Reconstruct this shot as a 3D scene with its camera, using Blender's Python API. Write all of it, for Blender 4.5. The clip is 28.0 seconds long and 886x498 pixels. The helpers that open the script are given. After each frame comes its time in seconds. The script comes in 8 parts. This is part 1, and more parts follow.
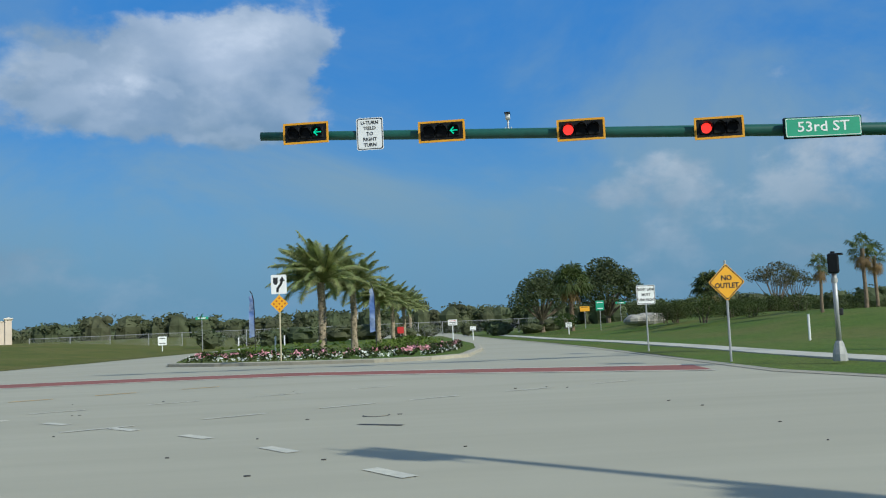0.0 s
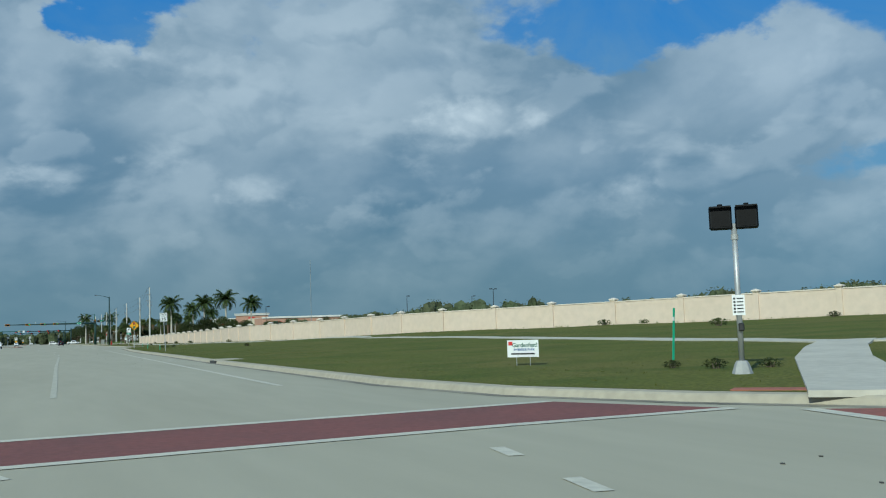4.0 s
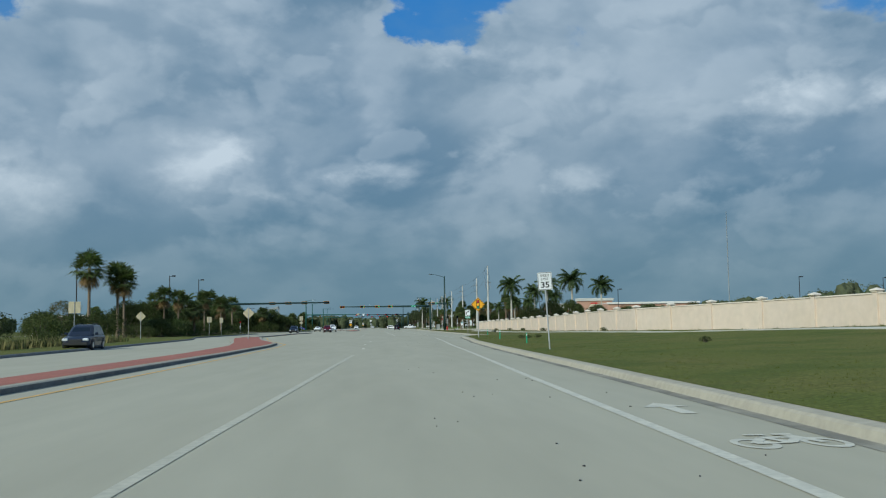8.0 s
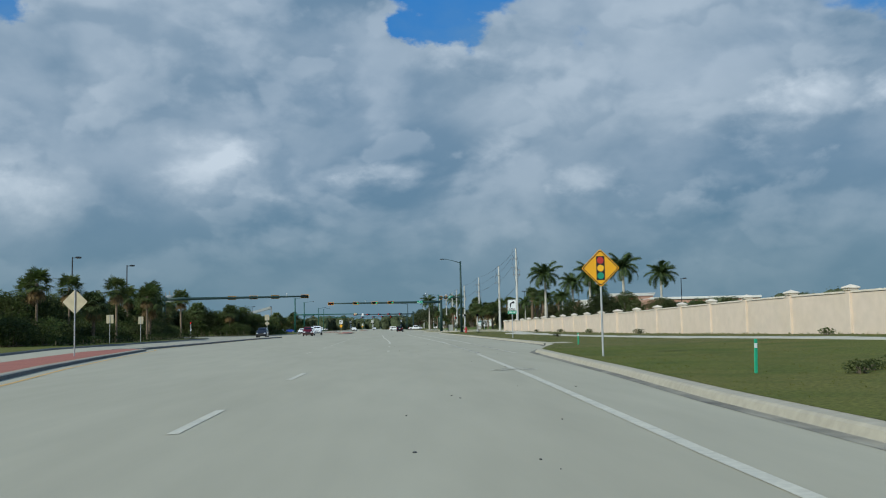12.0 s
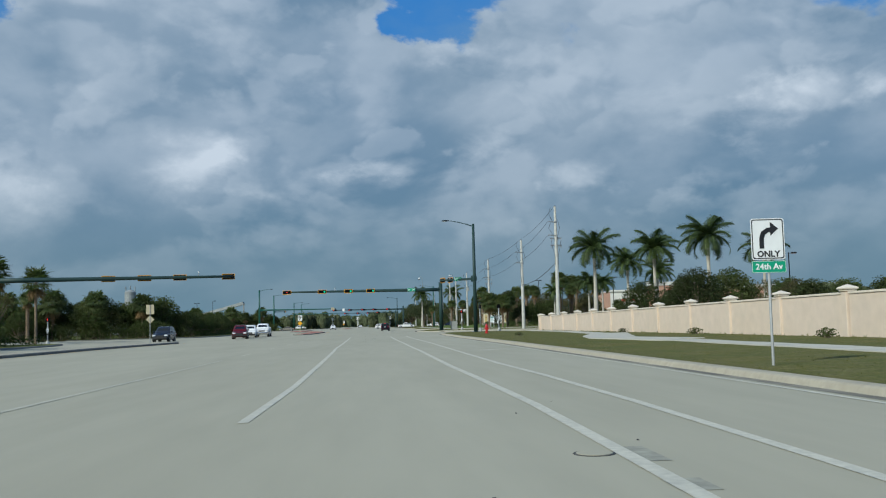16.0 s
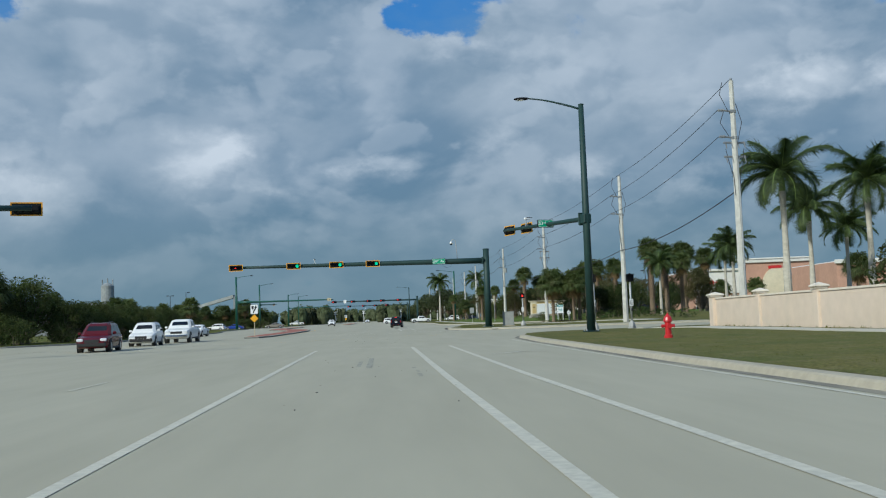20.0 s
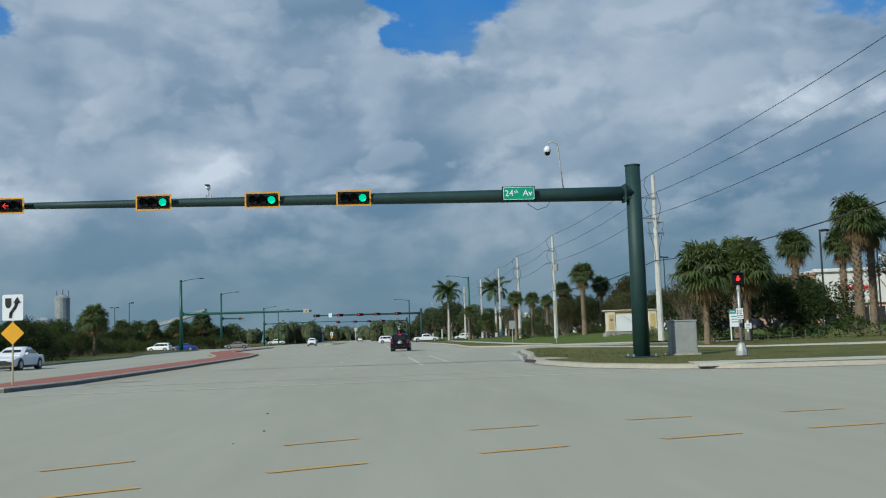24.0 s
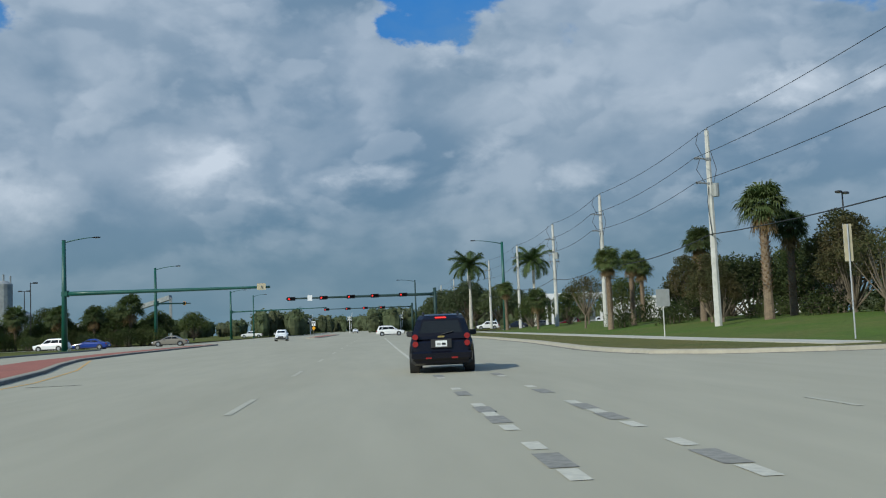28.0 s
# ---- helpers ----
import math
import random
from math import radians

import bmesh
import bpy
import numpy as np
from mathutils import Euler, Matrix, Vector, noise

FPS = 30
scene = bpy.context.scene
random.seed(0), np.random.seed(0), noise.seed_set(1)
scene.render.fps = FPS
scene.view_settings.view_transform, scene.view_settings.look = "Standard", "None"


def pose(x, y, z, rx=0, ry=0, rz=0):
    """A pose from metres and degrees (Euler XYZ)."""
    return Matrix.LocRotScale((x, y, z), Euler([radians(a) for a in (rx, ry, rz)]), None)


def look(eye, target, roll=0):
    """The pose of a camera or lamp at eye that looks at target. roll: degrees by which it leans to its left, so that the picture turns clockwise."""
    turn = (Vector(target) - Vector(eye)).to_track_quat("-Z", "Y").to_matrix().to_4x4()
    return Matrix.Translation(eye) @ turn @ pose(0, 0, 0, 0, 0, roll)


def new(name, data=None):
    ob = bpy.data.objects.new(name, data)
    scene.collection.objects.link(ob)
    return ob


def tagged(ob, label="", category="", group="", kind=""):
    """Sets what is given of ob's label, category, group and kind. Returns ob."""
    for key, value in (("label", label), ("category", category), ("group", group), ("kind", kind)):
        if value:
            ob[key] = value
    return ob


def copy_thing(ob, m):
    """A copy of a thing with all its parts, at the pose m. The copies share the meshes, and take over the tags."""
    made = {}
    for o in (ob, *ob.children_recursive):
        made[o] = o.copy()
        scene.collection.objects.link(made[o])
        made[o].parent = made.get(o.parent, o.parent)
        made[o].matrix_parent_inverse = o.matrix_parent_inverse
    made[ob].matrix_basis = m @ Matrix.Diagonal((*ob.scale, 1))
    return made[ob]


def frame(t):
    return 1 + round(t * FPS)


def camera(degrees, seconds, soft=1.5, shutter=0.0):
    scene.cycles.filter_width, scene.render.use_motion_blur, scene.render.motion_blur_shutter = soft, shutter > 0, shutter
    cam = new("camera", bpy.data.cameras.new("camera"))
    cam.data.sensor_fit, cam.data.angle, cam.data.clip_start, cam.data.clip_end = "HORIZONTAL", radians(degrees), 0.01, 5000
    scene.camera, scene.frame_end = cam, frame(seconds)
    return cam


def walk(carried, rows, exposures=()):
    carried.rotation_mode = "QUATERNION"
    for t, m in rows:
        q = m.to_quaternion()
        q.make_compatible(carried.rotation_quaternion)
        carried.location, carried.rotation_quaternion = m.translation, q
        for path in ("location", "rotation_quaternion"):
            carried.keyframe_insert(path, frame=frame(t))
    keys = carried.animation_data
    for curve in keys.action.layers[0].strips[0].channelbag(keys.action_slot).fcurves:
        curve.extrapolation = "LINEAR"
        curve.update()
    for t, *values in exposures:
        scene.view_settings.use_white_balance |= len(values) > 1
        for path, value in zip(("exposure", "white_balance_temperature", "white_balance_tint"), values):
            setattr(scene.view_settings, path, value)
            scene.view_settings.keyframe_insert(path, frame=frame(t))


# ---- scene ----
FOV = 49.90
PATH = [
    (0.0, -23.26, -47.61, -92.15, 4.65, 2.54),
    (0.5, -20.87, -47.14, -82.92, 4.97, 2.43),
    (1.0, -18.12, -46.24, -73.34, 5.20, 2.01),
    (1.5, -15.45, -44.75, -64.27, 5.26, 1.64),
    (2.0, -12.48, -42.63, -56.21, 5.08, 1.66),
    (2.5, -9.70, -39.65, -48.35, 4.93, 1.83),
    (3.0, -6.97, -36.27, -40.93, 4.89, 1.64),
    (3.5, -4.61, -32.34, -32.25, 4.93, 1.73),
    (4.0, -2.66, -27.65, -23.24, 4.82, 1.92),
    (4.5, -1.63, -23.40, -15.90, 4.68, 1.58),
    (6.5, 0.08, -0.00, -3.29, 4.62, 0.18),
    (7.0, 0.20, 5.50, -3.55, 4.57, 0.33),
    (7.5, 0.30, 11.06, -3.81, 4.63, 0.67),
    (8.0, 0.55, 16.92, -3.86, 4.59, 0.84),
    (8.5, 0.80, 23.06, -3.93, 4.59, 0.83),
    (9.0, 1.05, 29.40, -4.81, 4.49, 1.23),
    (9.5, 1.28, 35.82, -4.15, 4.59, 0.74),
    (10.0, 1.50, 42.42, -4.09, 4.58, 0.65),
    (10.5, 1.70, 49.35, -3.81, 4.54, 0.83),
    (11.0, 1.88, 56.45, -3.64, 4.49, 1.10),
    (11.5, 2.07, 63.65, -3.49, 4.57, 1.24),
    (12.0, 2.21, 70.88, -3.55, 4.64, 1.17),
    (12.5, 2.28, 78.04, -3.67, 4.61, 1.09),
    (14.5, 3.27, 107.69, -3.90, 4.67, 1.44),
    (15.0, 3.65, 115.59, -4.00, 4.65, 1.53),
    (15.5, 4.04, 123.56, -3.99, 4.53, 1.41),
    (16.0, 4.44, 131.44, -4.08, 4.47, 1.39),
    (16.5, 4.72, 139.31, -3.86, 4.51, 1.86),
    (17.0, 4.77, 147.17, -3.40, 4.46, 1.87),
    (17.5, 4.80, 154.64, -3.34, 4.38, 1.94),
    (18.0, 4.82, 161.82, -3.38, 4.21, 1.92),
    (18.5, 4.83, 169.05, -3.42, 4.24, 1.69),
    (19.0, 4.85, 176.50, -3.35, 4.23, 1.69),
    (19.5, 4.88, 184.01, -3.47, 4.22, 1.79),
    (20.0, 4.88, 191.37, -3.50, 4.10, 2.09),
    (20.5, 4.87, 198.48, -3.34, 4.18, 2.10),
    (21.0, 4.86, 205.52, -3.49, 4.26, 2.30),
    (21.5, 4.85, 212.62, -3.17, 4.30, 2.17),
    (23.5, 4.80, 241.15, -3.39, 4.78, 1.96),
    (24.0, 4.75, 248.29, -3.80, 5.21, 1.85),
    (24.5, 4.69, 255.42, -4.23, 5.95, 1.34),
    (25.0, 4.70, 262.73, -4.55, 6.19, 1.24),
    (25.5, 4.95, 270.50, -4.21, 5.75, 1.66),
    (26.0, 5.19, 278.36, -4.17, 5.81, 2.27),
    (26.5, 5.15, 285.97, -4.09, 5.18, 2.27),
    (27.0, 5.04, 293.57, -4.21, 4.85, 2.27),
    (27.5, 4.97, 301.34, -4.22, 4.73, 2.20),
    (28.0, 4.91, 309.16, -3.84, 4.61, 2.34),
]


EYE_Z = 1.27
cam = camera(FOV, 28.0, soft=1.15)
walk(cam, [(t, pose(x, y, EYE_Z, 90 + p, r, w)) for t, x, y, w, p, r in PATH],
     exposures=[(0.0, 0.10, 6250, 4), (2.0, 0.02, 6050, -2), (3.5, -0.06, 5950, -6), (7.0, -0.06, 6100, -2), (12.0, -0.04, 6200, 2), (17.0, 0.0, 6200, 3), (22.0, -0.02, 6200, 3), (28.0, -0.02, 6250, 4)])

# ---------------------------------------------------------------- world and sun
SUN_TO = Vector((1.145, 1.09, -1.0)).normalized()      # the way the sunlight travels
sun_data = bpy.data.lights.new("sun", "SUN")
sun_data.energy, sun_data.angle, sun_data.color = 3.65, radians(0.6), (0.985, 0.955, 0.84)
sun = new("sun", sun_data)
sun.matrix_world = look((0, 0, 60), Vector((0, 0, 60)) + SUN_TO)

world = bpy.data.worlds.new("sky")
scene.world = world
world.use_nodes = True
wn, wl = world.node_tree.nodes, world.node_tree.links
wn.clear()


def wnode(kind, **values):
    n = wn.new(kind)
    for k, v in values.items():
        n.inputs[k].default_value = v
    return n


def wmath(op, a, b=None, c=None, clamp=False):
    n = wn.new("ShaderNodeMath")
    n.operation, n.use_clamp = op, clamp
    for i, v in enumerate((a, b, c)):
        if v is None:
            continue
        if isinstance(v, (int, float)):
            n.inputs[i].default_value = v
        else:
            wl.new(v, n.inputs[i])
    return n.outputs[0]


def wmix(fac, a, b):
    n = wn.new("ShaderNodeMix")
    n.data_type, n.clamp_factor = "RGBA", False
    for sock, v in ((n.inputs[0], fac), (n.inputs[6], a), (n.inputs[7], b)):
        if isinstance(v, (int, float)):
            sock.default_value = v
        elif isinstance(v, tuple):
            sock.default_value = (*v, 1)
        else:
            wl.new(v, sock)
    return n.outputs[2]


def wstep(x, lo, hi):
    n = wn.new("ShaderNodeMapRange")
    n.interpolation_type = "SMOOTHSTEP"
    wl.new(x, n.inputs[0])
    n.inputs[1].default_value, n.inputs[2].default_value = lo, hi
    return n.outputs[0]


sky = wn.new("ShaderNodeTexSky")
sky.sky_type = "NISHITA"
sky.sun_disc = False
sky.sun_elevation = math.asin(-SUN_TO.z)
sky.sun_rotation = math.atan2(-SUN_TO.x, -SUN_TO.y)
sky.air_density, sky.dust_density, sky.ozone_density = 1.0, 0.4, 3.0
coords = wn.new("ShaderNodeTexCoord")
direction = coords.outputs["Generated"]
sep = wn.new("ShaderNodeSeparateXYZ")
wl.new(direction, sep.inputs[0])
up = sep.outputs[2]
flat = wn.new("ShaderNodeVectorMath")
flat.operation = "MULTIPLY"
wl.new(direction, flat.inputs[0])
flat.inputs[1].default_value = (1.0, 1.0, 1.6)


def wnoise(scale, detail, rough, offset, warp=0.0):
    m = wn.new("ShaderNodeMapping")
    m.inputs["Location"].default_value = offset
    wl.new(flat.outputs[0], m.inputs[0])
    n = wnode("ShaderNodeTexNoise", Scale=scale, Detail=detail, Roughness=rough, Distortion=warp)
    wl.new(m.outputs[0], n.inputs["Vector"])
    return n.outputs["Fac"]


def wadd(v, amount, scale, detail):
    """Bends a direction by a noise, so that what is placed by it gets a torn, billowing edge."""
    n = wnode("ShaderNodeTexNoise", Scale=scale, Detail=detail, Roughness=0.58)
    wl.new(flat.outputs[0], n.inputs["Vector"])
    c = wn.new("ShaderNodeVectorMath")
    c.operation = "SUBTRACT"
    wl.new(n.outputs["Color"], c.inputs[0])
    c.inputs[1].default_value = (0.5, 0.5, 0.5)
    m = wn.new("ShaderNodeVectorMath")
    m.operation = "MULTIPLY_ADD"
    wl.new(c.outputs[0], m.inputs[0])
    m.inputs[1].default_value = (amount,) * 3
    wl.new(v, m.inputs[2])
    return m.outputs[0]


far_east = wn.new("ShaderNodeVectorMath")
far_east.operation = "DISTANCE"
wl.new(direction, far_east.inputs[0])
far_east.inputs[1].default_value = (0.99, 0.03, 0.14)
east = wmath("SUBTRACT", 1.0, wstep(far_east.outputs["Value"], 0.0, 1.1))
bent_dir = wadd(flat.outputs[0], 0.17, 7.0, 8.0)


def bump_at(az, el, wide, strength):
    """A swelling of the cloud field round a direction (degrees clockwise from +y, degrees up), wider than high."""
    a, e = radians(az), radians(el)
    d = wn.new("ShaderNodeVectorMath")
    d.operation = "DISTANCE"
    wl.new(bent_dir, d.inputs[0])
    d.inputs[1].default_value = (math.sin(a) * math.cos(e), math.cos(a) * math.cos(e), math.sin(e) * 1.6)
    return wmath("MULTIPLY", wmath("SUBTRACT", 1.0, wstep(d.outputs["Value"], 0.0, wide)), strength)


def bumps(start, rows):
    total = start
    for row in rows:
        total = wmath("ADD", total, bump_at(*row))
    return total


def wpuff(scale, offset):
    """Rounded cells of many sizes: the heads of cumulus."""
    m = wn.new("ShaderNodeMapping")
    m.inputs["Location"].default_value = offset
    wl.new(wadd(flat.outputs[0], 0.10, 6.0, 5.0), m.inputs[0])
    v = wn.new("ShaderNodeTexVoronoi")
    v.feature = "SMOOTH_F1"
    v.normalize = True
    for k, x in (("Scale", scale), ("Detail", 4.0), ("Roughness", 0.5), ("Lacunarity", 2.2), ("Smoothness", 0.25)):
        v.inputs[k].default_value = x
    wl.new(m.outputs[0], v.inputs["Vector"])
    return wmath("SUBTRACT", 0.42, v.outputs["Distance"])


# the light comes from behind on the left and from above, so each head is lit on that side
CLOUD = (3.2, -1.4, 0.0)
puff = wpuff(9.0, (1.0, 0.4, 0.2))
body = wnoise(3.6, 9, 0.55, CLOUD, 0.2)
wisp = wnoise(8.0, 8, 0.6, (7.0, 2.0, 1.0), 0.35)
field = wmath("ADD", wmath("MULTIPLY_ADD", puff, 0.28, body), wmath("MULTIPLY", wmath("SUBTRACT", wisp, 0.5), 0.22))
# overcast to the north, broken to the north-east, mostly clear to the east
field = bumps(field, ((0, 12, 0.62, 0.26), (-30, 12, 0.45, 0.16), (22, 10, 0.30, 0.16), (36, 8, 0.30, 0.10), (55, 4.5, 0.22, 0.20), (92, 14, 0.75, -0.20)))
# gaps of blue
field = bumps(field, ((4.4, 22.6, 0.145, -0.95), (3.0, 17.2, 0.07, -0.45), (-21.5, 17.5, 0.08, -0.40), (33.5, 16.5, 0.12, -0.34), (40, 17.5, 0.08, -0.24), (56, 18, 0.24, -0.30), (47, 8.6, 0.10, -0.26), (68, 9, 0.16, -0.16), (112, 17, 0.28, -0.22)))
# single cumulus heads
field = bumps(field, ((79, 15.2, 0.15, 0.40), (73.5, 14.0, 0.11, 0.28), (83, 16.5, 0.11, 0.26), (44, 13.5, 0.17, 0.24), (60.5, 6.3, 0.07, 0.22), (104, 8.5, 0.13, 0.12), (86, 21.5, 0.10, 0.16)))
cover = wstep(field, 0.44, 0.56)


def billow(scale, offset, shift, lo, hi):
    """One bank of cloud: how far it covers what lies behind it, and how much light its flank takes."""
    n = wnoise(scale, 7, 0.49, offset, 0.2)
    towards = wnoise(scale, 7, 0.49, (offset[0] - shift * 0.8, offset[1] - shift * 0.2, offset[2] + shift), 0.2)
    return wstep(n, lo, hi), wstep(wmath("SUBTRACT", n, towards), -0.085, 0.10)


def blend(fac, a, c):
    return wmath("ADD", a, wmath("MULTIPLY", fac, wmath("SUBTRACT", c, a)))


bank_a, flank_a = billow(2.6, (1.7, 4.1, 0.3), 0.06, 0.30, 0.50)
bank_b, flank_b = billow(4.6, (5.3, 0.6, 2.2), 0.040, 0.47, 0.545)
bank_c, flank_c = billow(9.5, (0.4, 7.2, 1.1), 0.020, 0.51, 0.57)
# broad light and shade of the banks
tone = bumps(wmath("ADD", wmath("MULTIPLY_ADD", flank_a, 0.44, 0.08), wmath("MULTIPLY", east, 0.26)),
             ((-12, 15.5, 0.20, 0.02), (6.5, 15.6, 0.13, 0.26), (14, 15.5, 0.20, 0.22), (-17, 17.0, 0.14, 0.06), (-4, 15.5, 0.10, 0.02), (0, 5.6, 0.22, -0.12), (14, 5.2, 0.22, -0.14), (-14, 4.8, 0.16, -0.02), (-19, 6, 0.2, 0.08), (14, 17, 0.14, 0.14),
              (79.5, 17.4, 0.11, 0.55), (73.5, 15.0, 0.07, 0.40), (77.5, 10.4, 0.13, -0.50), (44, 14.0, 0.14, 0.26), (50, 9, 0.3, 0.10), (63, 4.5, 0.10, -0.12), (20, 8, 0.14, -0.08)))
tone = blend(wmath("MULTIPLY", bank_b, 0.85), tone, wmath("ADD", wmath("MULTIPLY", tone, 0.50), wmath("MULTIPLY", flank_b, 0.52)))
tone = blend(wmath("MULTIPLY", bank_c, 0.7), tone, wmath("ADD", wmath("MULTIPLY", tone, 0.62), wmath("MULTIPLY", flank_c, 0.42)))
# bright sunlit heads
crest = bumps(wmath("MULTIPLY_ADD", puff, 0.9, wmath("MULTIPLY", wmath("SUBTRACT", wisp, 0.5), 1.1)),
              ((-12.4, 9.4, 0.12, 0.62), (-9.8, 10.2, 0.07, 0.35), (-20.5, 7.4, 0.10, 0.58), (-6.8, 8.3, 0.05, 0.50), (0.8, 9.5, 0.06, 0.60), (-1.0, 8.4, 0.05, 0.35), (7.2, 10.8, 0.085, 0.55), (13.2, 8.2, 0.06, 0.80), (23.4, 11.7, 0.08, 0.75), (27.8, 12.3, 0.08, 1.0)))
crest = bumps(crest, ((5.8, 15.8, 0.10, 0.50), (34.3, 7.2, 0.07, 0.60), (60, 7.0, 0.05, 0.85), (50, 6.0, 0.06, 0.60), (22, 10.2, 0.05, 0.4), (80, 17.6, 0.10, 0.45), (74, 15.0, 0.06, 0.40), (19, 7.2, 0.05, 0.4)))
crest = wstep(crest, 0.30, 0.98)
shade = wmath("ADD", tone, wmath("MULTIPLY", crest, wmath("MULTIPLY_ADD", flank_c, 0.42, wmath("MULTIPLY_ADD", flank_b, 0.34, 0.32))))
shade = wmath("MULTIPLY", shade, wmath("MULTIPLY_ADD", wisp, 0.35, 0.84))
low_shade = wn.new("ShaderNodeClamp")
wl.new(shade, low_shade.inputs[0])
low_shade.inputs[1].default_value, low_shade.inputs[2].default_value = 0.0, 1.35
cloud_col = wmix(low_shade.outputs[0], (1.44, 2.32, 3.42), (5.05, 5.60, 6.55))
sat = wn.new("ShaderNodeHueSaturation")
sat.inputs["Saturation"].default_value, sat.inputs["Value"].default_value = 1.35, 0.9
wl.new(sky.outputs[0], sat.inputs["Color"])
clear = wmix(0.75, sat.outputs[0], wmix(wstep(up, 0.04, 0.32), (1.05, 2.75, 5.1), (0.42, 2.10, 6.0)))
veil = wmath("MULTIPLY", wstep(wnoise(2.6, 7, 0.6, (2.0, 5.0, 3.0), 0.5), 0.36, 0.66), wmath("MULTIPLY", wstep(up, 0.46, 0.14), 0.75))
clear = wmix(veil, clear, (2.25, 3.35, 4.25))
sky_col = wmix(wmath("MULTIPLY", cover, wmath("MULTIPLY_ADD", east, -0.22, 0.95)), clear, cloud_col)
# low band of blue-grey haze over the horizon
haze = wmath("MULTIPLY", wstep(up, 0.18, 0.01), 0.78)
sky_col = wmix(haze, sky_col, wmix(east, (1.30, 2.20, 2.84), (1.14, 2.62, 4.30)))
ground_col = wmix(wstep(up, -0.02, 0.0), (0.9, 1.0, 0.7), sky_col)
background = wn.new("ShaderNodeBackground")
wl.new(ground_col, background.inputs[0])
background.inputs[1].default_value = 0.1
out = wn.new("ShaderNodeOutputWorld")
wl.new(background.outputs[0], out.inputs[0])


# ---------------------------------------------------------------- materials
def material(name, color, rough=0.8, metal=0.0, grain=(0, 0), stain=(0, 0), tint=None, spots=None, bump=(0, 0), stretch=(1, 1, 1), vary=0.0, coat=0.0, glow=None, spec=0.5, thin=0.0):
    """grain, stain: (size of pattern per metre, strength); tint: the colour of the stain; vary: change from object to object."""
    m = bpy.data.materials.new(name)
    m.use_nodes = True
    nt = m.node_tree
    b = nt.nodes["Principled BSDF"]
    b.inputs["Roughness"].default_value, b.inputs["Metallic"].default_value = rough, metal
    b.inputs["Coat Weight"].default_value = coat
    b.inputs["Specular IOR Level"].default_value = spec
    if glow:
        b.inputs["Emission Color"].default_value = (*glow[:3], 1)
        b.inputs["Emission Strength"].default_value = glow[3]
    geo = nt.nodes.new("ShaderNodeNewGeometry")
    mp = nt.nodes.new("ShaderNodeMapping")
    mp.inputs["Scale"].default_value = stretch
    nt.links.new(geo.outputs["Position"], mp.inputs[0])

    def noise_fac(scale, detail):
        n = nt.nodes.new("ShaderNodeTexNoise")
        n.inputs["Scale"].default_value, n.inputs["Detail"].default_value = scale, detail
        nt.links.new(mp.outputs[0], n.inputs["Vector"])
        return n.outputs["Fac"]

    def mix(fac, a, c, kind="MIX"):
        n = nt.nodes.new("ShaderNodeMix")
        n.data_type, n.blend_type = "RGBA", kind
        for sock, v in ((n.inputs[0], fac), (n.inputs[6], a), (n.inputs[7], c)):
            if isinstance(v, (int, float)):
                sock.default_value = v
            elif isinstance(v, tuple):
                sock.default_value = (*v, 1)
            else:
                nt.links.new(v, sock)
        return n.outputs[2]

    def spread(fac, lo, hi):
        n = nt.nodes.new("ShaderNodeMapRange")
        nt.links.new(fac, n.inputs[0])
        n.inputs[1].default_value, n.inputs[2].default_value = lo, hi
        return n.outputs[0]

    def times(a, k):
        n = nt.nodes.new("ShaderNodeMath")
        n.operation = "MULTIPLY"
        nt.links.new(a, n.inputs[0])
        n.inputs[1].default_value = k
        return n.outputs[0]

    col = tuple(color)
    if stain[0]:
        col = mix(times(spread(noise_fac(stain[0], 5), 0.38, 0.68), stain[1]), col, tuple(tint or [c * 0.55 for c in color]))
    if spots:
        col = mix(times(spread(noise_fac(spots[0], 6), 0.48, 0.66), spots[1]), col, tuple(spots[2]))
    if grain[0]:
        dark, light = 1 - grain[1], 1 + grain[1]
        f = noise_fac(grain[0], 6)
        col = mix(1.0, col, mix(spread(f, 0.3, 0.7), (dark,) * 3, (light,) * 3), "MULTIPLY")
    if vary:
        info = nt.nodes.new("ShaderNodeObjectInfo")
        col = mix(1.0, col, mix(info.outputs["Random"], (1 - vary,) * 3, (1 + vary, 1 + vary * 0.9, 1 + vary * 0.6)), "MULTIPLY")
    if isinstance(col, tuple):
        b.inputs["Base Color"].default_value = (*col, 1)
    else:
        nt.links.new(col, b.inputs["Base Color"])
    if bump[0]:
        bn = nt.nodes.new("ShaderNodeBump")
        bn.inputs["Strength"].default_value, bn.inputs["Distance"].default_value = bump[1], 0.03
        nt.links.new(noise_fac(bump[0], 4), bn.inputs["Height"])
        nt.links.new(bn.outputs[0], b.inputs["Normal"])
    if thin:
        # thin leaves let some daylight through
        tr, ms = nt.nodes.new("ShaderNodeBsdfTranslucent"), nt.nodes.new("ShaderNodeMixShader")
        if isinstance(col, tuple):
            tr.inputs[0].default_value = (*col, 1)
        else:
            nt.links.new(mix(1.0, col, (1.15, 1.25, 0.8), "MULTIPLY"), tr.inputs[0])
        ms.inputs[0].default_value = thin
        nt.links.new(b.outputs[0], ms.inputs[1])
        nt.links.new(tr.outputs[0], ms.inputs[2])
        nt.links.new(ms.outputs[0], nt.nodes["Material Output"].inputs[0])
    return m


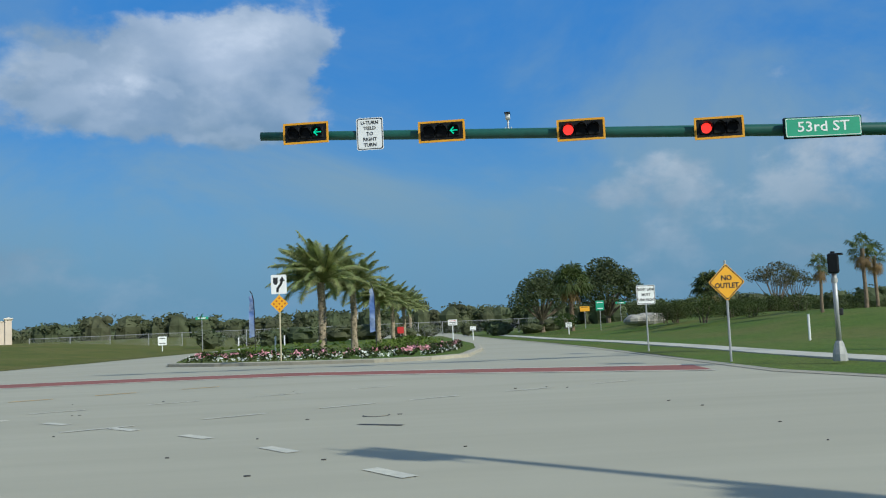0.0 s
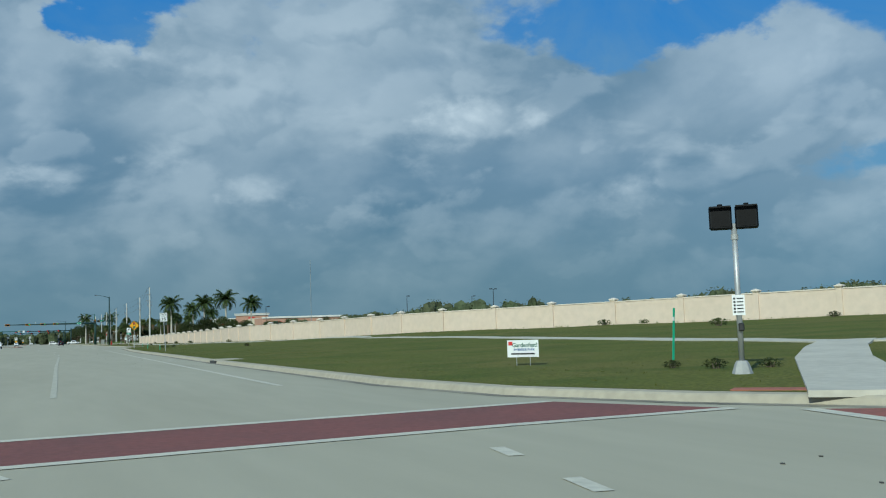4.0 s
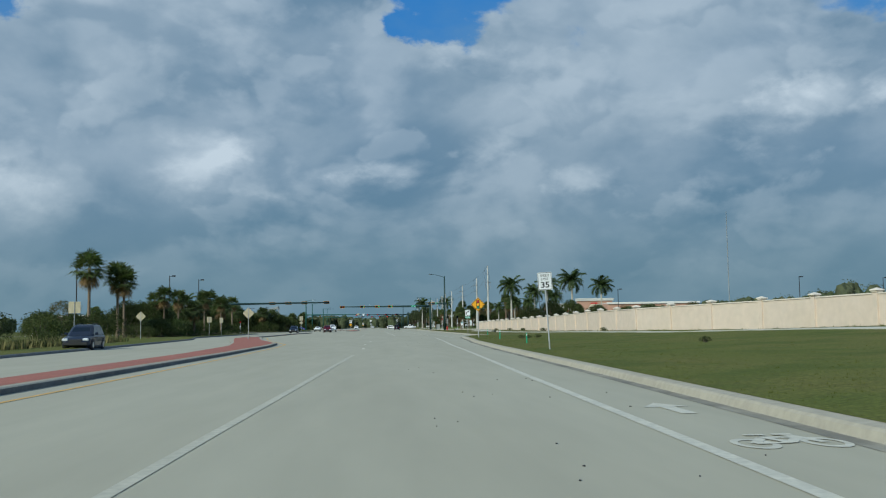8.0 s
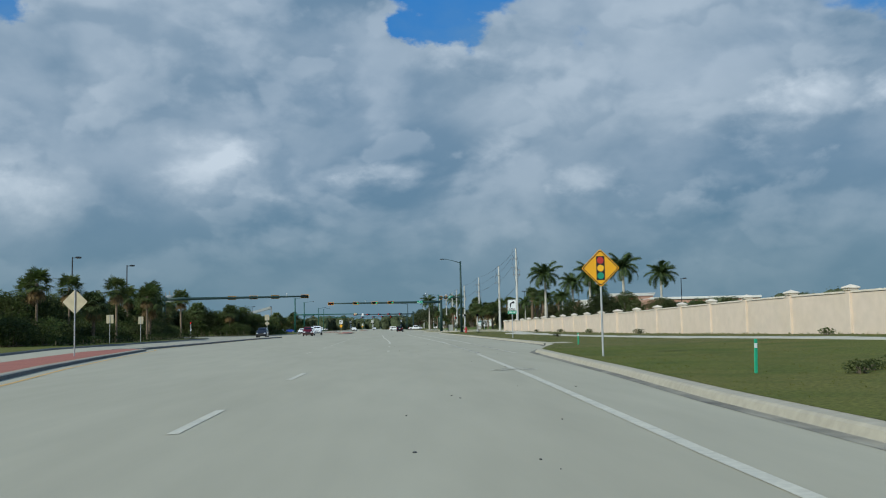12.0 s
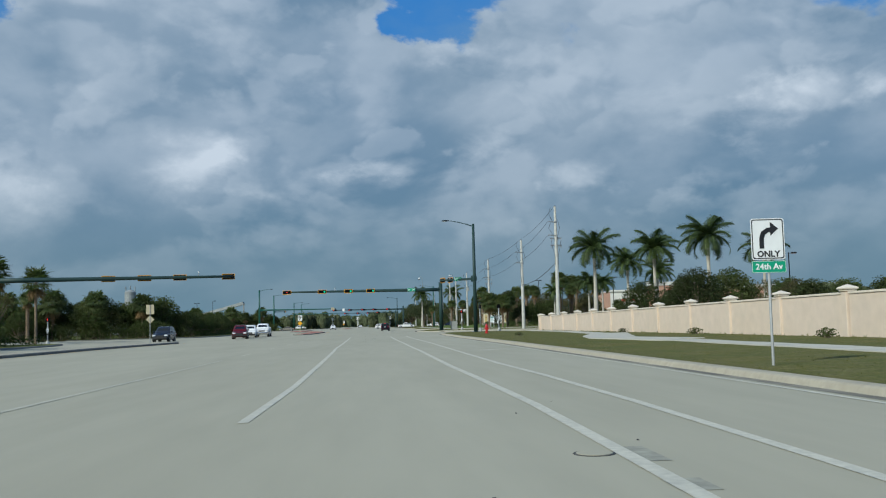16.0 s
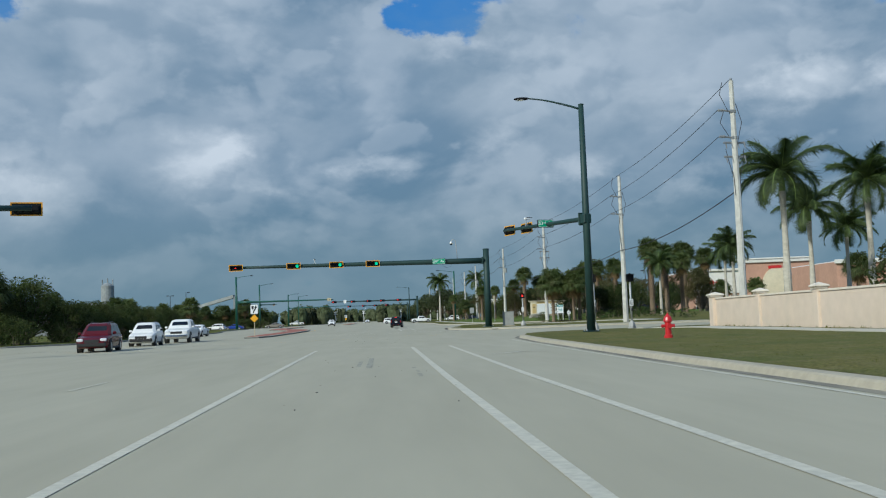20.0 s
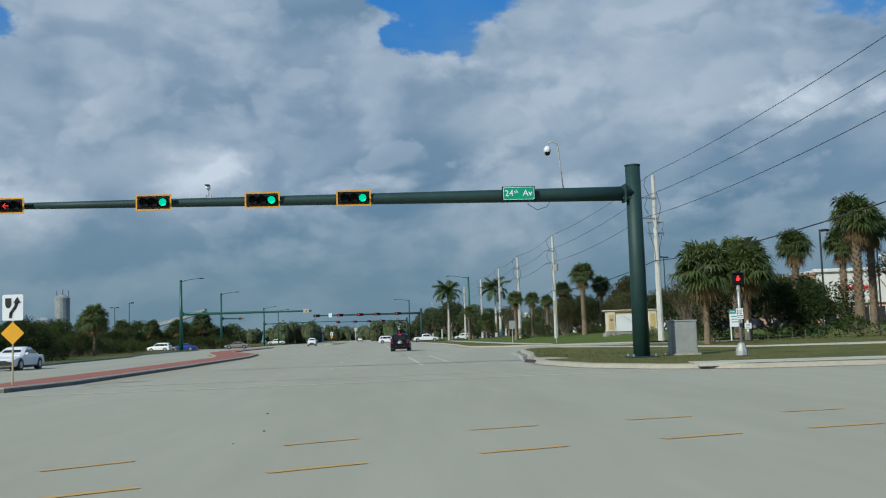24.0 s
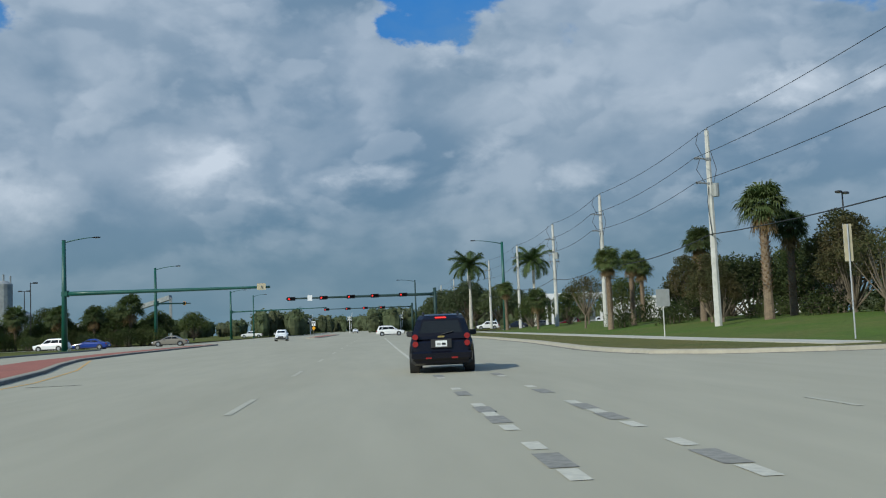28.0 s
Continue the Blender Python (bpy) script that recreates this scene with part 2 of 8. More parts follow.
road_mat = material("road_concrete", (0.404, 0.377, 0.288), 0.85, grain=(1.6, 0.045), stain=(0.30, 0.50), tint=(0.335, 0.308, 0.230), stretch=(1, 0.14, 1), bump=(60, 0.03))
kerb_mat = material("kerb_concrete", (0.40, 0.362, 0.285), 0.9, grain=(5, 0.10), stain=(0.4, 0.4), tint=(0.33, 0.298, 0.232), bump=(30, 0.2))
gutter_mat = material("gutter_concrete", (0.27, 0.25, 0.20), 0.9, grain=(4, 0.25), stain=(0.8, 0.95), tint=(0.115, 0.108, 0.092), stretch=(1, 0.35, 1), bump=(30, 0.2))
walk_mat = material("sidewalk_concrete", (0.52, 0.49, 0.42), 0.9, grain=(4, 0.08), stain=(0.6, 0.3), bump=(30, 0.2))
# grime plus the shade of kerb faces turned from the sun, in one colour
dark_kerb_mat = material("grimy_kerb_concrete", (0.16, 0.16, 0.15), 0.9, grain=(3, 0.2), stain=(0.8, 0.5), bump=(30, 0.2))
grass_mat = material("mown_grass", (0.106, 0.118, 0.024), 0.95, grain=(13, 0.40), stain=(0.13, 0.75), tint=(0.145, 0.128, 0.038), spots=(0.34, 0.75, (0.070, 0.094, 0.016)), bump=(18, 0.5), spec=0.15)
dry_grass_mat = material("dry_verge_grass", (0.138, 0.126, 0.038), 0.95, grain=(16, 0.5), stain=(0.3, 0.8), tint=(0.085, 0.105, 0.028), spots=(1.3, 0.5, (0.17, 0.15, 0.07)), bump=(18, 0.9), spec=0.15)
lush_grass_mat = material("lush_lawn", (0.090, 0.142, 0.024), 0.95, grain=(16, 0.45), stain=(0.16, 0.75), tint=(0.145, 0.138, 0.045), spots=(1.2, 0.45, (0.055, 0.10, 0.018)), bump=(18, 0.8), spec=0.15)
far_ground_mat = material("far_fields", (0.09, 0.11, 0.035), 0.95, grain=(0.5, 0.3), stain=(0.03, 0.6), tint=(0.17, 0.15, 0.08), spec=0.1)
red_mat = material("red_stamped_paving", (0.36, 0.125, 0.085), 0.85, grain=(6, 0.15), stain=(0.7, 0.5), tint=(0.24, 0.09, 0.07), bump=(14, 0.3))
crossing_mat = material("maroon_crosswalk_paving", (0.20, 0.068, 0.058), 0.85, grain=(8, 0.15), stain=(0.6, 0.6), tint=(0.14, 0.058, 0.052), bump=(16, 0.3))
white_paint = material("white_road_paint", (0.58, 0.55, 0.455), 0.75, grain=(9, 0.12), stain=(1.3, 0.6), tint=(0.45, 0.435, 0.37))
worn_paint = material("worn_white_road_paint", (0.49, 0.465, 0.375), 0.8, grain=(9, 0.12), stain=(1.0, 0.6), tint=(0.40, 0.385, 0.31))
yellow_paint = material("yellow_road_paint", (0.62, 0.36, 0.09), 0.7, grain=(9, 0.15), stain=(1.6, 0.5), tint=(0.48, 0.36, 0.2))
black_patch = material("scraped_dark_patch", (0.245, 0.235, 0.205), 0.9, grain=(9, 0.2), stain=(2, 0.5), tint=(0.33, 0.31, 0.28))
skid_mat = material("tyre_scuff", (0.285, 0.276, 0.228), 0.9, grain=(5, 0.15), stain=(2.5, 0.9), tint=(0.35, 0.338, 0.27))
joint_mat = material("joint_sealant", (0.05, 0.05, 0.05), 0.8, grain=(6, 0.2))
stucco_mat = material("beige_stucco", (0.66, 0.545, 0.452), 0.92, grain=(1.6, 0.05), stain=(0.25, 0.35), tint=(0.61, 0.50, 0.385), spots=(0.9, 0.25, (0.60, 0.52, 0.43)), bump=(45, 0.2))
stucco_trim = material("pale_stucco_cap", (0.74, 0.66, 0.56), 0.9, grain=(4, 0.06), stain=(1.2, 0.3), bump=(40, 0.2))
green_metal = material("dark_green_painted_steel", (0.011, 0.036, 0.034), 0.6, 0.0, grain=(3, 0.12), stain=(0.8, 0.4), tint=(0.015, 0.055, 0.05))
bright_green_metal = material("green_painted_steel", (0.010, 0.085, 0.064), 0.42, 0.0, grain=(3, 0.12), stain=(0.8, 0.4), tint=(0.02, 0.075, 0.06))
black_metal = material("black_signal_housing", (0.007, 0.008, 0.010), 0.6, grain=(8, 0.2), spec=0.2)
orange_edge = material("orange_retroreflective_border", (0.72, 0.33, 0.02), 0.5, grain=(12, 0.1))
lens_off = material("unlit_lens", (0.007, 0.007, 0.008), 0.5, grain=(8, 0.1), spec=0.12)
lens_red = material("lit_red_lens", (0.5, 0.02, 0.02), 0.3, glow=(1.0, 0.03, 0.02, 1.3))
lens_green = material("lit_green_lens", (0.02, 0.5, 0.3), 0.3, glow=(0.02, 0.80, 0.42, 0.75))
galvanised = material("galvanised_steel", (0.46, 0.47, 0.48), 0.5, 0.45, grain=(6, 0.1), stain=(1.5, 0.3))
aluminium = material("dull_cast_aluminium", (0.42, 0.42, 0.41), 0.6, 0.25, grain=(9, 0.12), stain=(2, 0.4))
sign_back = material("weathered_sign_back", (0.50, 0.44, 0.30), 0.6, 0.1, grain=(4, 0.1), stain=(1.2, 0.3))
sign_white = material("white_sign_sheeting", (0.78, 0.79, 0.80), 0.5, grain=(5, 0.03), stain=(1.0, 0.1))
sign_black = material("black_sign_ink", (0.015, 0.015, 0.018), 0.5, grain=(5, 0.1))
sign_orange = material("orange_yellow_sign_sheeting", (0.80, 0.38, 0.012), 0.5, grain=(4, 0.06), stain=(1.0, 0.1))
sign_green = material("green_sign_sheeting", (0.006, 0.30, 0.17), 0.5, grain=(4, 0.05))
sign_red = material("red_ink", (0.55, 0.03, 0.03), 0.5, grain=(5, 0.05))
sign_blue = material("blue_ink", (0.03, 0.09, 0.30), 0.5, grain=(5, 0.05))
pole_mat = material("weathered_concrete_pole", (0.55, 0.54, 0.505), 0.9, grain=(3, 0.12), stain=(0.7, 0.4), tint=(0.39, 0.375, 0.34), bump=(20, 0.2))
wire_mat = material("dark_wire", (0.03, 0.03, 0.032), 0.6, grain=(3, 0.1))
insulator_mat = material("grey_insulator", (0.20, 0.21, 0.22), 0.4, grain=(8, 0.1))
palm_bark = material("ringed_palm_bark", (0.22, 0.165, 0.115), 0.95, grain=(9, 0.4), stain=(2, 0.5), tint=(0.11, 0.08, 0.06), bump=(10, 0.9), stretch=(1, 1, 3), vary=0.15)
royal_bark = material("pale_royal_palm_bark", (0.50, 0.47, 0.41), 0.9, grain=(4, 0.15), stain=(1, 0.5), tint=(0.27, 0.24, 0.20), stretch=(1, 1, 2), vary=0.1)
crownshaft = material("green_crownshaft", (0.15, 0.22, 0.05), 0.6, grain=(4, 0.2), vary=0.1)
date_bark = material("pale_diamond_palm_bark", (0.38, 0.31, 0.22), 0.95, grain=(9, 0.4), stain=(2.5, 0.7), tint=(0.17, 0.13, 0.09), bump=(10, 0.9), vary=0.1)
date_leaf = material("grey_green_date_frond", (0.235, 0.270, 0.125), 0.7, grain=(3, 0.35), stain=(1.2, 0.5), tint=(0.32, 0.29, 0.15), vary=0.15, spec=0.3, thin=0.35)
royal_leaf = material("deep_green_frond", (0.060, 0.092, 0.036), 0.6, grain=(3, 0.4), stain=(1.0, 0.5), tint=(0.075, 0.10, 0.03), vary=0.2, spec=0.3, thin=0.35)
fan_leaf = material("fan_palm_leaf", (0.078, 0.112, 0.038), 0.65, grain=(3, 0.4), stain=(1.0, 0.5), tint=(0.15, 0.15, 0.065), vary=0.25, spec=0.3, thin=0.35)
rust_boot = material("rust_brown_leaf_boots", (0.25, 0.135, 0.075), 0.95, grain=(6, 0.4), stain=(1.2, 0.6), tint=(0.34, 0.28, 0.21), vary=0.2)
dry_reed = material("dry_tall_grass", (0.22, 0.19, 0.085), 0.95, grain=(5, 0.4), stain=(0.5, 0.7), tint=(0.10, 0.12, 0.04), spec=0.1)
dead_frond = material("dry_brown_frond", (0.24, 0.16, 0.08), 0.9, grain=(3, 0.3), vary=0.2, thin=0.35)
oak_leaf = material("dark_oak_leaf", (0.085, 0.108, 0.056), 0.75, grain=(1.3, 0.4), stain=(0.5, 0.5), tint=(0.095, 0.105, 0.055), vary=0.25, spec=0.2, thin=0.35)
shrub_leaf = material("shrub_leaf", (0.054, 0.076, 0.026), 0.75, grain=(1.5, 0.4), stain=(0.5, 0.6), tint=(0.088, 0.092, 0.042), vary=0.35, spec=0.2, thin=0.35)
russet_leaf = material("russet_leaf", (0.085, 0.092, 0.042), 0.8, grain=(1.5, 0.4), stain=(0.4, 0.6), tint=(0.14, 0.095, 0.05), vary=0.2, spec=0.2, thin=0.35)
hedge_leaf = material("clipped_hedge_leaf", (0.042, 0.064, 0.018), 0.75, grain=(2.5, 0.4), stain=(0.8, 0.5), vary=0.2, spec=0.2, thin=0.35)
# aerial haze is mixed into this leaf colour, paler than the nearer trees
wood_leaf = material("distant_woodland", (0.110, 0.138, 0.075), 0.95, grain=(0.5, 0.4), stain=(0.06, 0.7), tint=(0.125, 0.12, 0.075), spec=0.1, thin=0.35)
fresh_leaf = material("fresh_green_leaf", (0.115, 0.160, 0.034), 0.75, grain=(2.5, 0.4), stain=(0.8, 0.5), vary=0.2, spec=0.2, thin=0.35)
bark_mat = material("grey_brown_bark", (0.15, 0.12, 0.09), 0.95, grain=(8, 0.3), bump=(12, 0.6), vary=0.2)
flower_pink = material("pink_flower", (0.75, 0.33, 0.40), 0.8, grain=(20, 0.2))
flower_white = material("silver_white_flower", (0.66, 0.68, 0.64), 0.8, grain=(20, 0.15))
hydrant_red = material("red_hydrant_enamel", (0.52, 0.02, 0.025), 0.35, grain=(6, 0.1), stain=(3, 0.3))
marker_green = material("green_plastic_marker", (0.03, 0.36, 0.20), 0.5, grain=(6, 0.1))
rubber = material("tyre_rubber", (0.016, 0.016, 0.017), 0.85, grain=(8, 0.2))
rim_mat = material("alloy_rim", (0.48, 0.49, 0.50), 0.35, 0.8, grain=(9, 0.05))
car_glass = material("tinted_car_glass", (0.010, 0.012, 0.014), 0.06, grain=(4, 0.1), spec=0.6)
trim_black = material("black_plastic_trim", (0.02, 0.02, 0.021), 0.6, grain=(8, 0.1))
tail_red = material("red_tail_lamp", (0.26, 0.010, 0.010), 0.18, grain=(8, 0.1), coat=0.5)
lamp_clear = material("clear_headlamp", (0.70, 0.72, 0.75), 0.15, grain=(8, 0.05), coat=0.5)
chrome = material("chrome", (0.75, 0.75, 0.76), 0.12, 1.0, grain=(8, 0.03))
PAINTS = {"black": (0.006, 0.006, 0.011), "white": (0.74, 0.74, 0.74), "red": (0.09, 0.006, 0.010), "navy": (0.018, 0.024, 0.042), "silver": (0.40, 0.41, 0.42), "bronze": (0.22, 0.20, 0.17), "blue": (0.02, 0.05, 0.25)}
paint_mats = {k: material(k + "_car_paint", v, 0.22, grain=(2, 0.03), coat=0.0, spec=0.35) for k, v in PAINTS.items()}
cream_wall = material("cream_stucco", (0.70, 0.62, 0.46), 0.9, grain=(2, 0.05), stain=(0.4, 0.2), bump=(40, 0.15))
ochre_wall = material("ochre_stucco", (0.60, 0.44, 0.20), 0.9, grain=(2, 0.06), stain=(0.5, 0.25), bump=(40, 0.15))
pink_wall = material("salmon_stucco", (0.52, 0.30, 0.22), 0.9, grain=(2, 0.05), stain=(0.4, 0.25), bump=(40, 0.15))
white_wall = material("white_stucco", (0.72, 0.70, 0.66), 0.9, grain=(2, 0.05), stain=(0.4, 0.2), bump=(40, 0.15))
window_dark = material("dark_shop_glass", (0.03, 0.035, 0.04), 0.12, grain=(2, 0.1))
roof_white = material("white_flat_roof", (0.66, 0.66, 0.66), 0.8, grain=(2, 0.08))
grey_box = material("grey_cabinet_paint", (0.32, 0.33, 0.32), 0.55, 0.1, grain=(4, 0.08), stain=(1.2, 0.2))
grey_steel = material("plant_grey_steel", (0.28, 0.30, 0.31), 0.7, grain=(0.8, 0.2), stain=(0.2, 0.4))
stone_mat = material("rough_stone", (0.34, 0.32, 0.28), 0.95, grain=(3, 0.3), stain=(1, 0.4), bump=(8, 0.7))
flag_mat = material("blue_white_banner", (0.07, 0.14, 0.36), 0.8, grain=(3, 0.2), stain=(1.8, 0.6), tint=(0.45, 0.52, 0.62))


# ---------------------------------------------------------------- mesh kit
class Me:
    """A mesh in the making: lists of corners and faces."""

    def __init__(self):
        self.v, self.f = [], []

    def add(self, vs, fs):
        n = len(self.v)
        self.v += [tuple(p) for p in vs]
        self.f += [tuple(i + n for i in q) for q in fs]
        return self

    def box(self, c, s, turn=0.0, tilt=0.0, chamfer=0.0):
        m = Matrix.Translation(c) @ Matrix.Rotation(radians(turn), 4, "Z") @ Matrix.Rotation(radians(tilt), 4, "Y")
        x, y, z = (k / 2 for k in s)
        if chamfer <= 0:
            vs = [m @ Vector((i * x, j * y, k * z)) for k in (-1, 1) for i, j in ((-1, -1), (1, -1), (1, 1), (-1, 1))]
            return self.add(vs, [(3, 2, 1, 0), (4, 5, 6, 7), (0, 1, 5, 4), (1, 2, 6, 5), (2, 3, 7, 6), (3, 0, 4, 7)])
        c0 = chamfer
        rings = []
        for zz, d in ((-z, c0), (-z + c0, 0), (z - c0, 0), (z, c0)):
            xx, yy = x - d, y - d
            e = c0
            rings.append([m @ Vector(p + (zz,)) for p in ((-xx + e, -yy), (xx - e, -yy), (xx, -yy + e), (xx, yy - e), (xx - e, yy), (-xx + e, yy), (-xx, yy - e), (-xx, -yy + e))])
        vs = [p for r in rings for p in r]
        fs = [tuple(reversed(range(8))), tuple(range(24, 32))]
        for r in range(3):
            for k in range(8):
                a, b = r * 8 + k, r * 8 + (k + 1) % 8
                fs.append((a, b, b + 8, a + 8))
        return self.add(vs, fs)

    def tube(self, points, radii, n=10, cap=True):
        pts = [Vector(p) for p in points]
        if not isinstance(radii, (list, tuple)):
            radii = [radii] * len(pts)
        base = len(self.v)
        old = None
        for i, p in enumerate(pts):
            d = (pts[min(i + 1, len(pts) - 1)] - pts[max(i - 1, 0)]).normalized()
            side = d.orthogonal().normalized() if old is None else (old - d * old.dot(d)).normalized()
            old = side
            other = d.cross(side)
            for k in range(n):
                a = 2 * math.pi * k / n
                self.v.append(tuple(p + (side * math.cos(a) + other * math.sin(a)) * radii[i]))
        for i in range(len(pts) - 1):
            for k in range(n):
                a, b = base + i * n + k, base + i * n + (k + 1) % n
                self.f.append((a, b, b + n, a + n))
        if cap:
            self.f.append(tuple(base + k for k in reversed(range(n))))
            self.f.append(tuple(base + (len(pts) - 1) * n + k for k in range(n)))
        return self

    def ball(self, c, r, n=10, rings=6):
        rx, ry, rz = r if isinstance(r, (list, tuple)) else (r, r, r)
        base = len(self.v)
        for i in range(1, rings):
            t = math.pi * i / rings
            for k in range(n):
                a = 2 * math.pi * k / n
                self.v.append((c[0] + rx * math.sin(t) * math.cos(a), c[1] + ry * math.sin(t) * math.sin(a), c[2] + rz * math.cos(t)))
        top, low = len(self.v), len(self.v) + 1
        self.v += [(c[0], c[1], c[2] + rz), (c[0], c[1], c[2] - rz)]
        for i in range(rings - 2):
            for k in range(n):
                a, b = base + i * n + k, base + i * n + (k + 1) % n
                self.f.append((a, a + n, b + n, b))
        for k in range(n):
            self.f.append((top, base + k, base + (k + 1) % n))
            self.f.append((low, base + (rings - 2) * n + (k + 1) % n, base + (rings - 2) * n + k))
        return self

    def plate(self, outline, depth, m=None):
        """A flat outline in x, z, given a depth along y (from -depth to 0)."""
        m = m or Matrix.Identity(4)
        n = len(outline)
        vs = [m @ Vector((x, -depth, z)) for x, z in outline] + [m @ Vector((x, 0, z)) for x, z in outline]
        fs = [tuple(range(n)), tuple(reversed(range(n, 2 * n)))] + [(k, k + n, (k + 1) % n + n, (k + 1) % n) for k in range(n)]
        return self.add(vs, fs)

    def slab(self, outline, z0, z1):
        """A level outline in x, y with upright sides."""
        n = len(outline)
        if sum(a[0] * b[1] - b[0] * a[1] for a, b in zip(outline, outline[1:] + outline[:1])) < 0:
            outline = outline[::-1]
        vs = [(x, y, z0) for x, y in outline] + [(x, y, z1) for x, y in outline]
        fs = [tuple(range(n, 2 * n))] + [(k, (k + 1) % n, (k + 1) % n + n, k + n) for k in range(n)]
        return self.add(vs, fs)

    def mesh(self, name, mat, smooth=False):
        d = bpy.data.meshes.new(name)
        d.from_pydata(self.v, [], self.f)
        d.materials.append(mat)
        if smooth:
            d.polygons.foreach_set("use_smooth", [True] * len(d.polygons))
        d.update()
        return d


def part(name, me, mat, parent, label="", smooth=False):
    ob = new(name, me if isinstance(me, bpy.types.Mesh) else me.mesh(name, mat, smooth))
    ob.parent = parent
    if label:
        ob["label"] = label
    return ob


def solid(name, me, mat, label, category, kind="", smooth=False, group=""):
    return tagged(new(name, me.mesh(name, mat, smooth)), label, category, group, kind)


def thing(name, label, category, at=(0, 0, 0), turn=0.0, group="", kind=""):
    ob = new(name)
    ob.matrix_basis = pose(*at, 0, 0, turn)
    ob.empty_display_size = 0.3
    return tagged(ob, label, category, group, kind)


def lettering(words, height, bold=0.0):
    """Flat letters, centred, standing in x, z and facing -y. The height is that of a capital."""
    curve = bpy.data.curves.new("letters", "FONT")
    curve.body, curve.align_x, curve.align_y = words, "CENTER", "CENTER"
    curve.size, curve.extrude, curve.offset = height / 0.70, 0.002, bold
    curve.resolution_u = 2
    ob = new("letters", curve)
    d = bpy.data.meshes.new_from_object(ob.evaluated_get(bpy.context.evaluated_depsgraph_get()))
    bpy.data.objects.remove(ob)
    d.transform(pose(0, 0, 0, 90))
    me = Me()
    me.add([tuple(v.co) for v in d.vertices], [tuple(p.vertices) for p in d.polygons])
    bpy.data.meshes.remove(d)
    return me


def letter_part(words, height, mat, parent, x, y, z, bold=0.0, wide=1.0):
    me = lettering(words, height, bold)
    me.v = [(vx * wide + x, vy + y, vz + z) for vx, vy, vz in me.v]
    return part("lettering", me, mat, parent)


def curve_x(points):
    """A function through (y, x) points, straight between them."""
    ys, xs = [p[0] for p in points], [p[1] for p in points]
    return lambda y: float(np.interp(y, ys, xs))


def smooth01(t):
    t = min(max(t, 0.0), 1.0)
    return t * t * (3 - 2 * t)


# ---------------------------------------------------------------- the large structure
KERB = 0.15
# right-hand kerb line of the avenue as x over y
kerb_right_a = [(-32, 75.0), (-31, 58.0), (-28.5, 34.0), (-26.2, 21.0), (-25.0, 17.5), (-23.2, 14.0), (-21.2, 11.4), (-18.6, 8.8), (-15.2, 6.9), (-11.5, 5.6), (-6, 5.1), (5, 5.3), (17, 5.5),
                (40, 6.2), (67, 6.9), (86, 7.6), (95, 8.2), (107, 8.8), (114, 9.2), (119, 10.3), (124, 11.6), (130, 12.2), (150, 12.2), (190, 12.2), (214, 11.9), (235, 12.0), (243, 12.3), (247, 13.0), (249.5, 14.4), (251.2, 17.0), (252.2, 22.0), (252.8, 32.0), (253.2, 60.0), (253.6, 160.0)]
kerb_right_b = [(275.0, 160.0), (275.3, 40.0), (275.8, 20.0), (276.6, 15.6), (278.6, 13.5), (281.5, 12.0), (286, 11.3), (290, 11.5), (296, 12.3), (303, 13.4), (311, 14.2), (316, 14.9), (318.6, 16.4), (319.8, 21.0), (320.5, 40.0), (321, 160.0)]
kerb_right_c = [(337.0, 160.0), (337.3, 30.0), (338.0, 19.0), (339.5, 16.0), (342, 14.4), (346, 13.8), (350, 13.7), (367, 14.4), (390, 14.4), (430, 13.4), (452, 13.2), (457, 15.0), (459, 20.0), (460, 60.0), (460.5, 160.0)]
kerb_left_a = [(-22.0, -150.0), (-21.5, -60), (-20.5, -28), (-18, -21), (-13, -18.0), (-5, -16.8), (40, -16.8), (61, -17.3), (90, -18.5), (130, -21.0), (150, -24.5), (200, -25.0), (222, -25.0), (229, -26.5), (232, -30), (233, -45), (233.5, -150.0)]
kerb_left_b = [(272, -150.0), (272.5, -40.0), (274, -27), (278, -22.5), (285, -20.5), (320, -20.0), (355, -22.5), (380, -27.0), (400, -28.0), (425, -28.0), (432, -30), (434, -40), (435, -150.0)]
kerb_left_c = [(456, -150.0), (457, -40.0), (460, -30), (466, -27), (520, -26.0), (900, -26.0)]
kerb_right_d = [(481, 160.0), (482, 40.0), (484, 16.0), (488, 13.5), (520, 13.0), (900, 13.0)]

wall_line = [(-8.6, 71.9), (-2.1, 69.2), (4.2, 66.6), (16.5, 61.3), (28.7, 55.9), (40.8, 50.2), (53.1, 43.9), (65.6, 37.2), (72.2, 34.9), (91, 31.7), (98, 29.7), (105.3, 28.0), (112, 26.5), (123, 26.1), (160, 26.0), (200, 25.3), (248, 24.9)]
wall_x = curve_x(wall_line)
wall_top = curve_x([(-8.6, 3.75), (28.7, 3.52), (65.6, 3.2), (91, 2.95), (112, 2.72), (130, 2.66), (160, 2.35), (190, 2.2), (220, 2.05), (248, 1.88)])
wall_foot = curve_x([(-8.6, 1.45), (28.7, 1.3), (65.6, 1.05), (91, 0.60), (112, 0.48), (130, 0.38), (160, 0.22), (190, 0.22), (248, 0.15)])


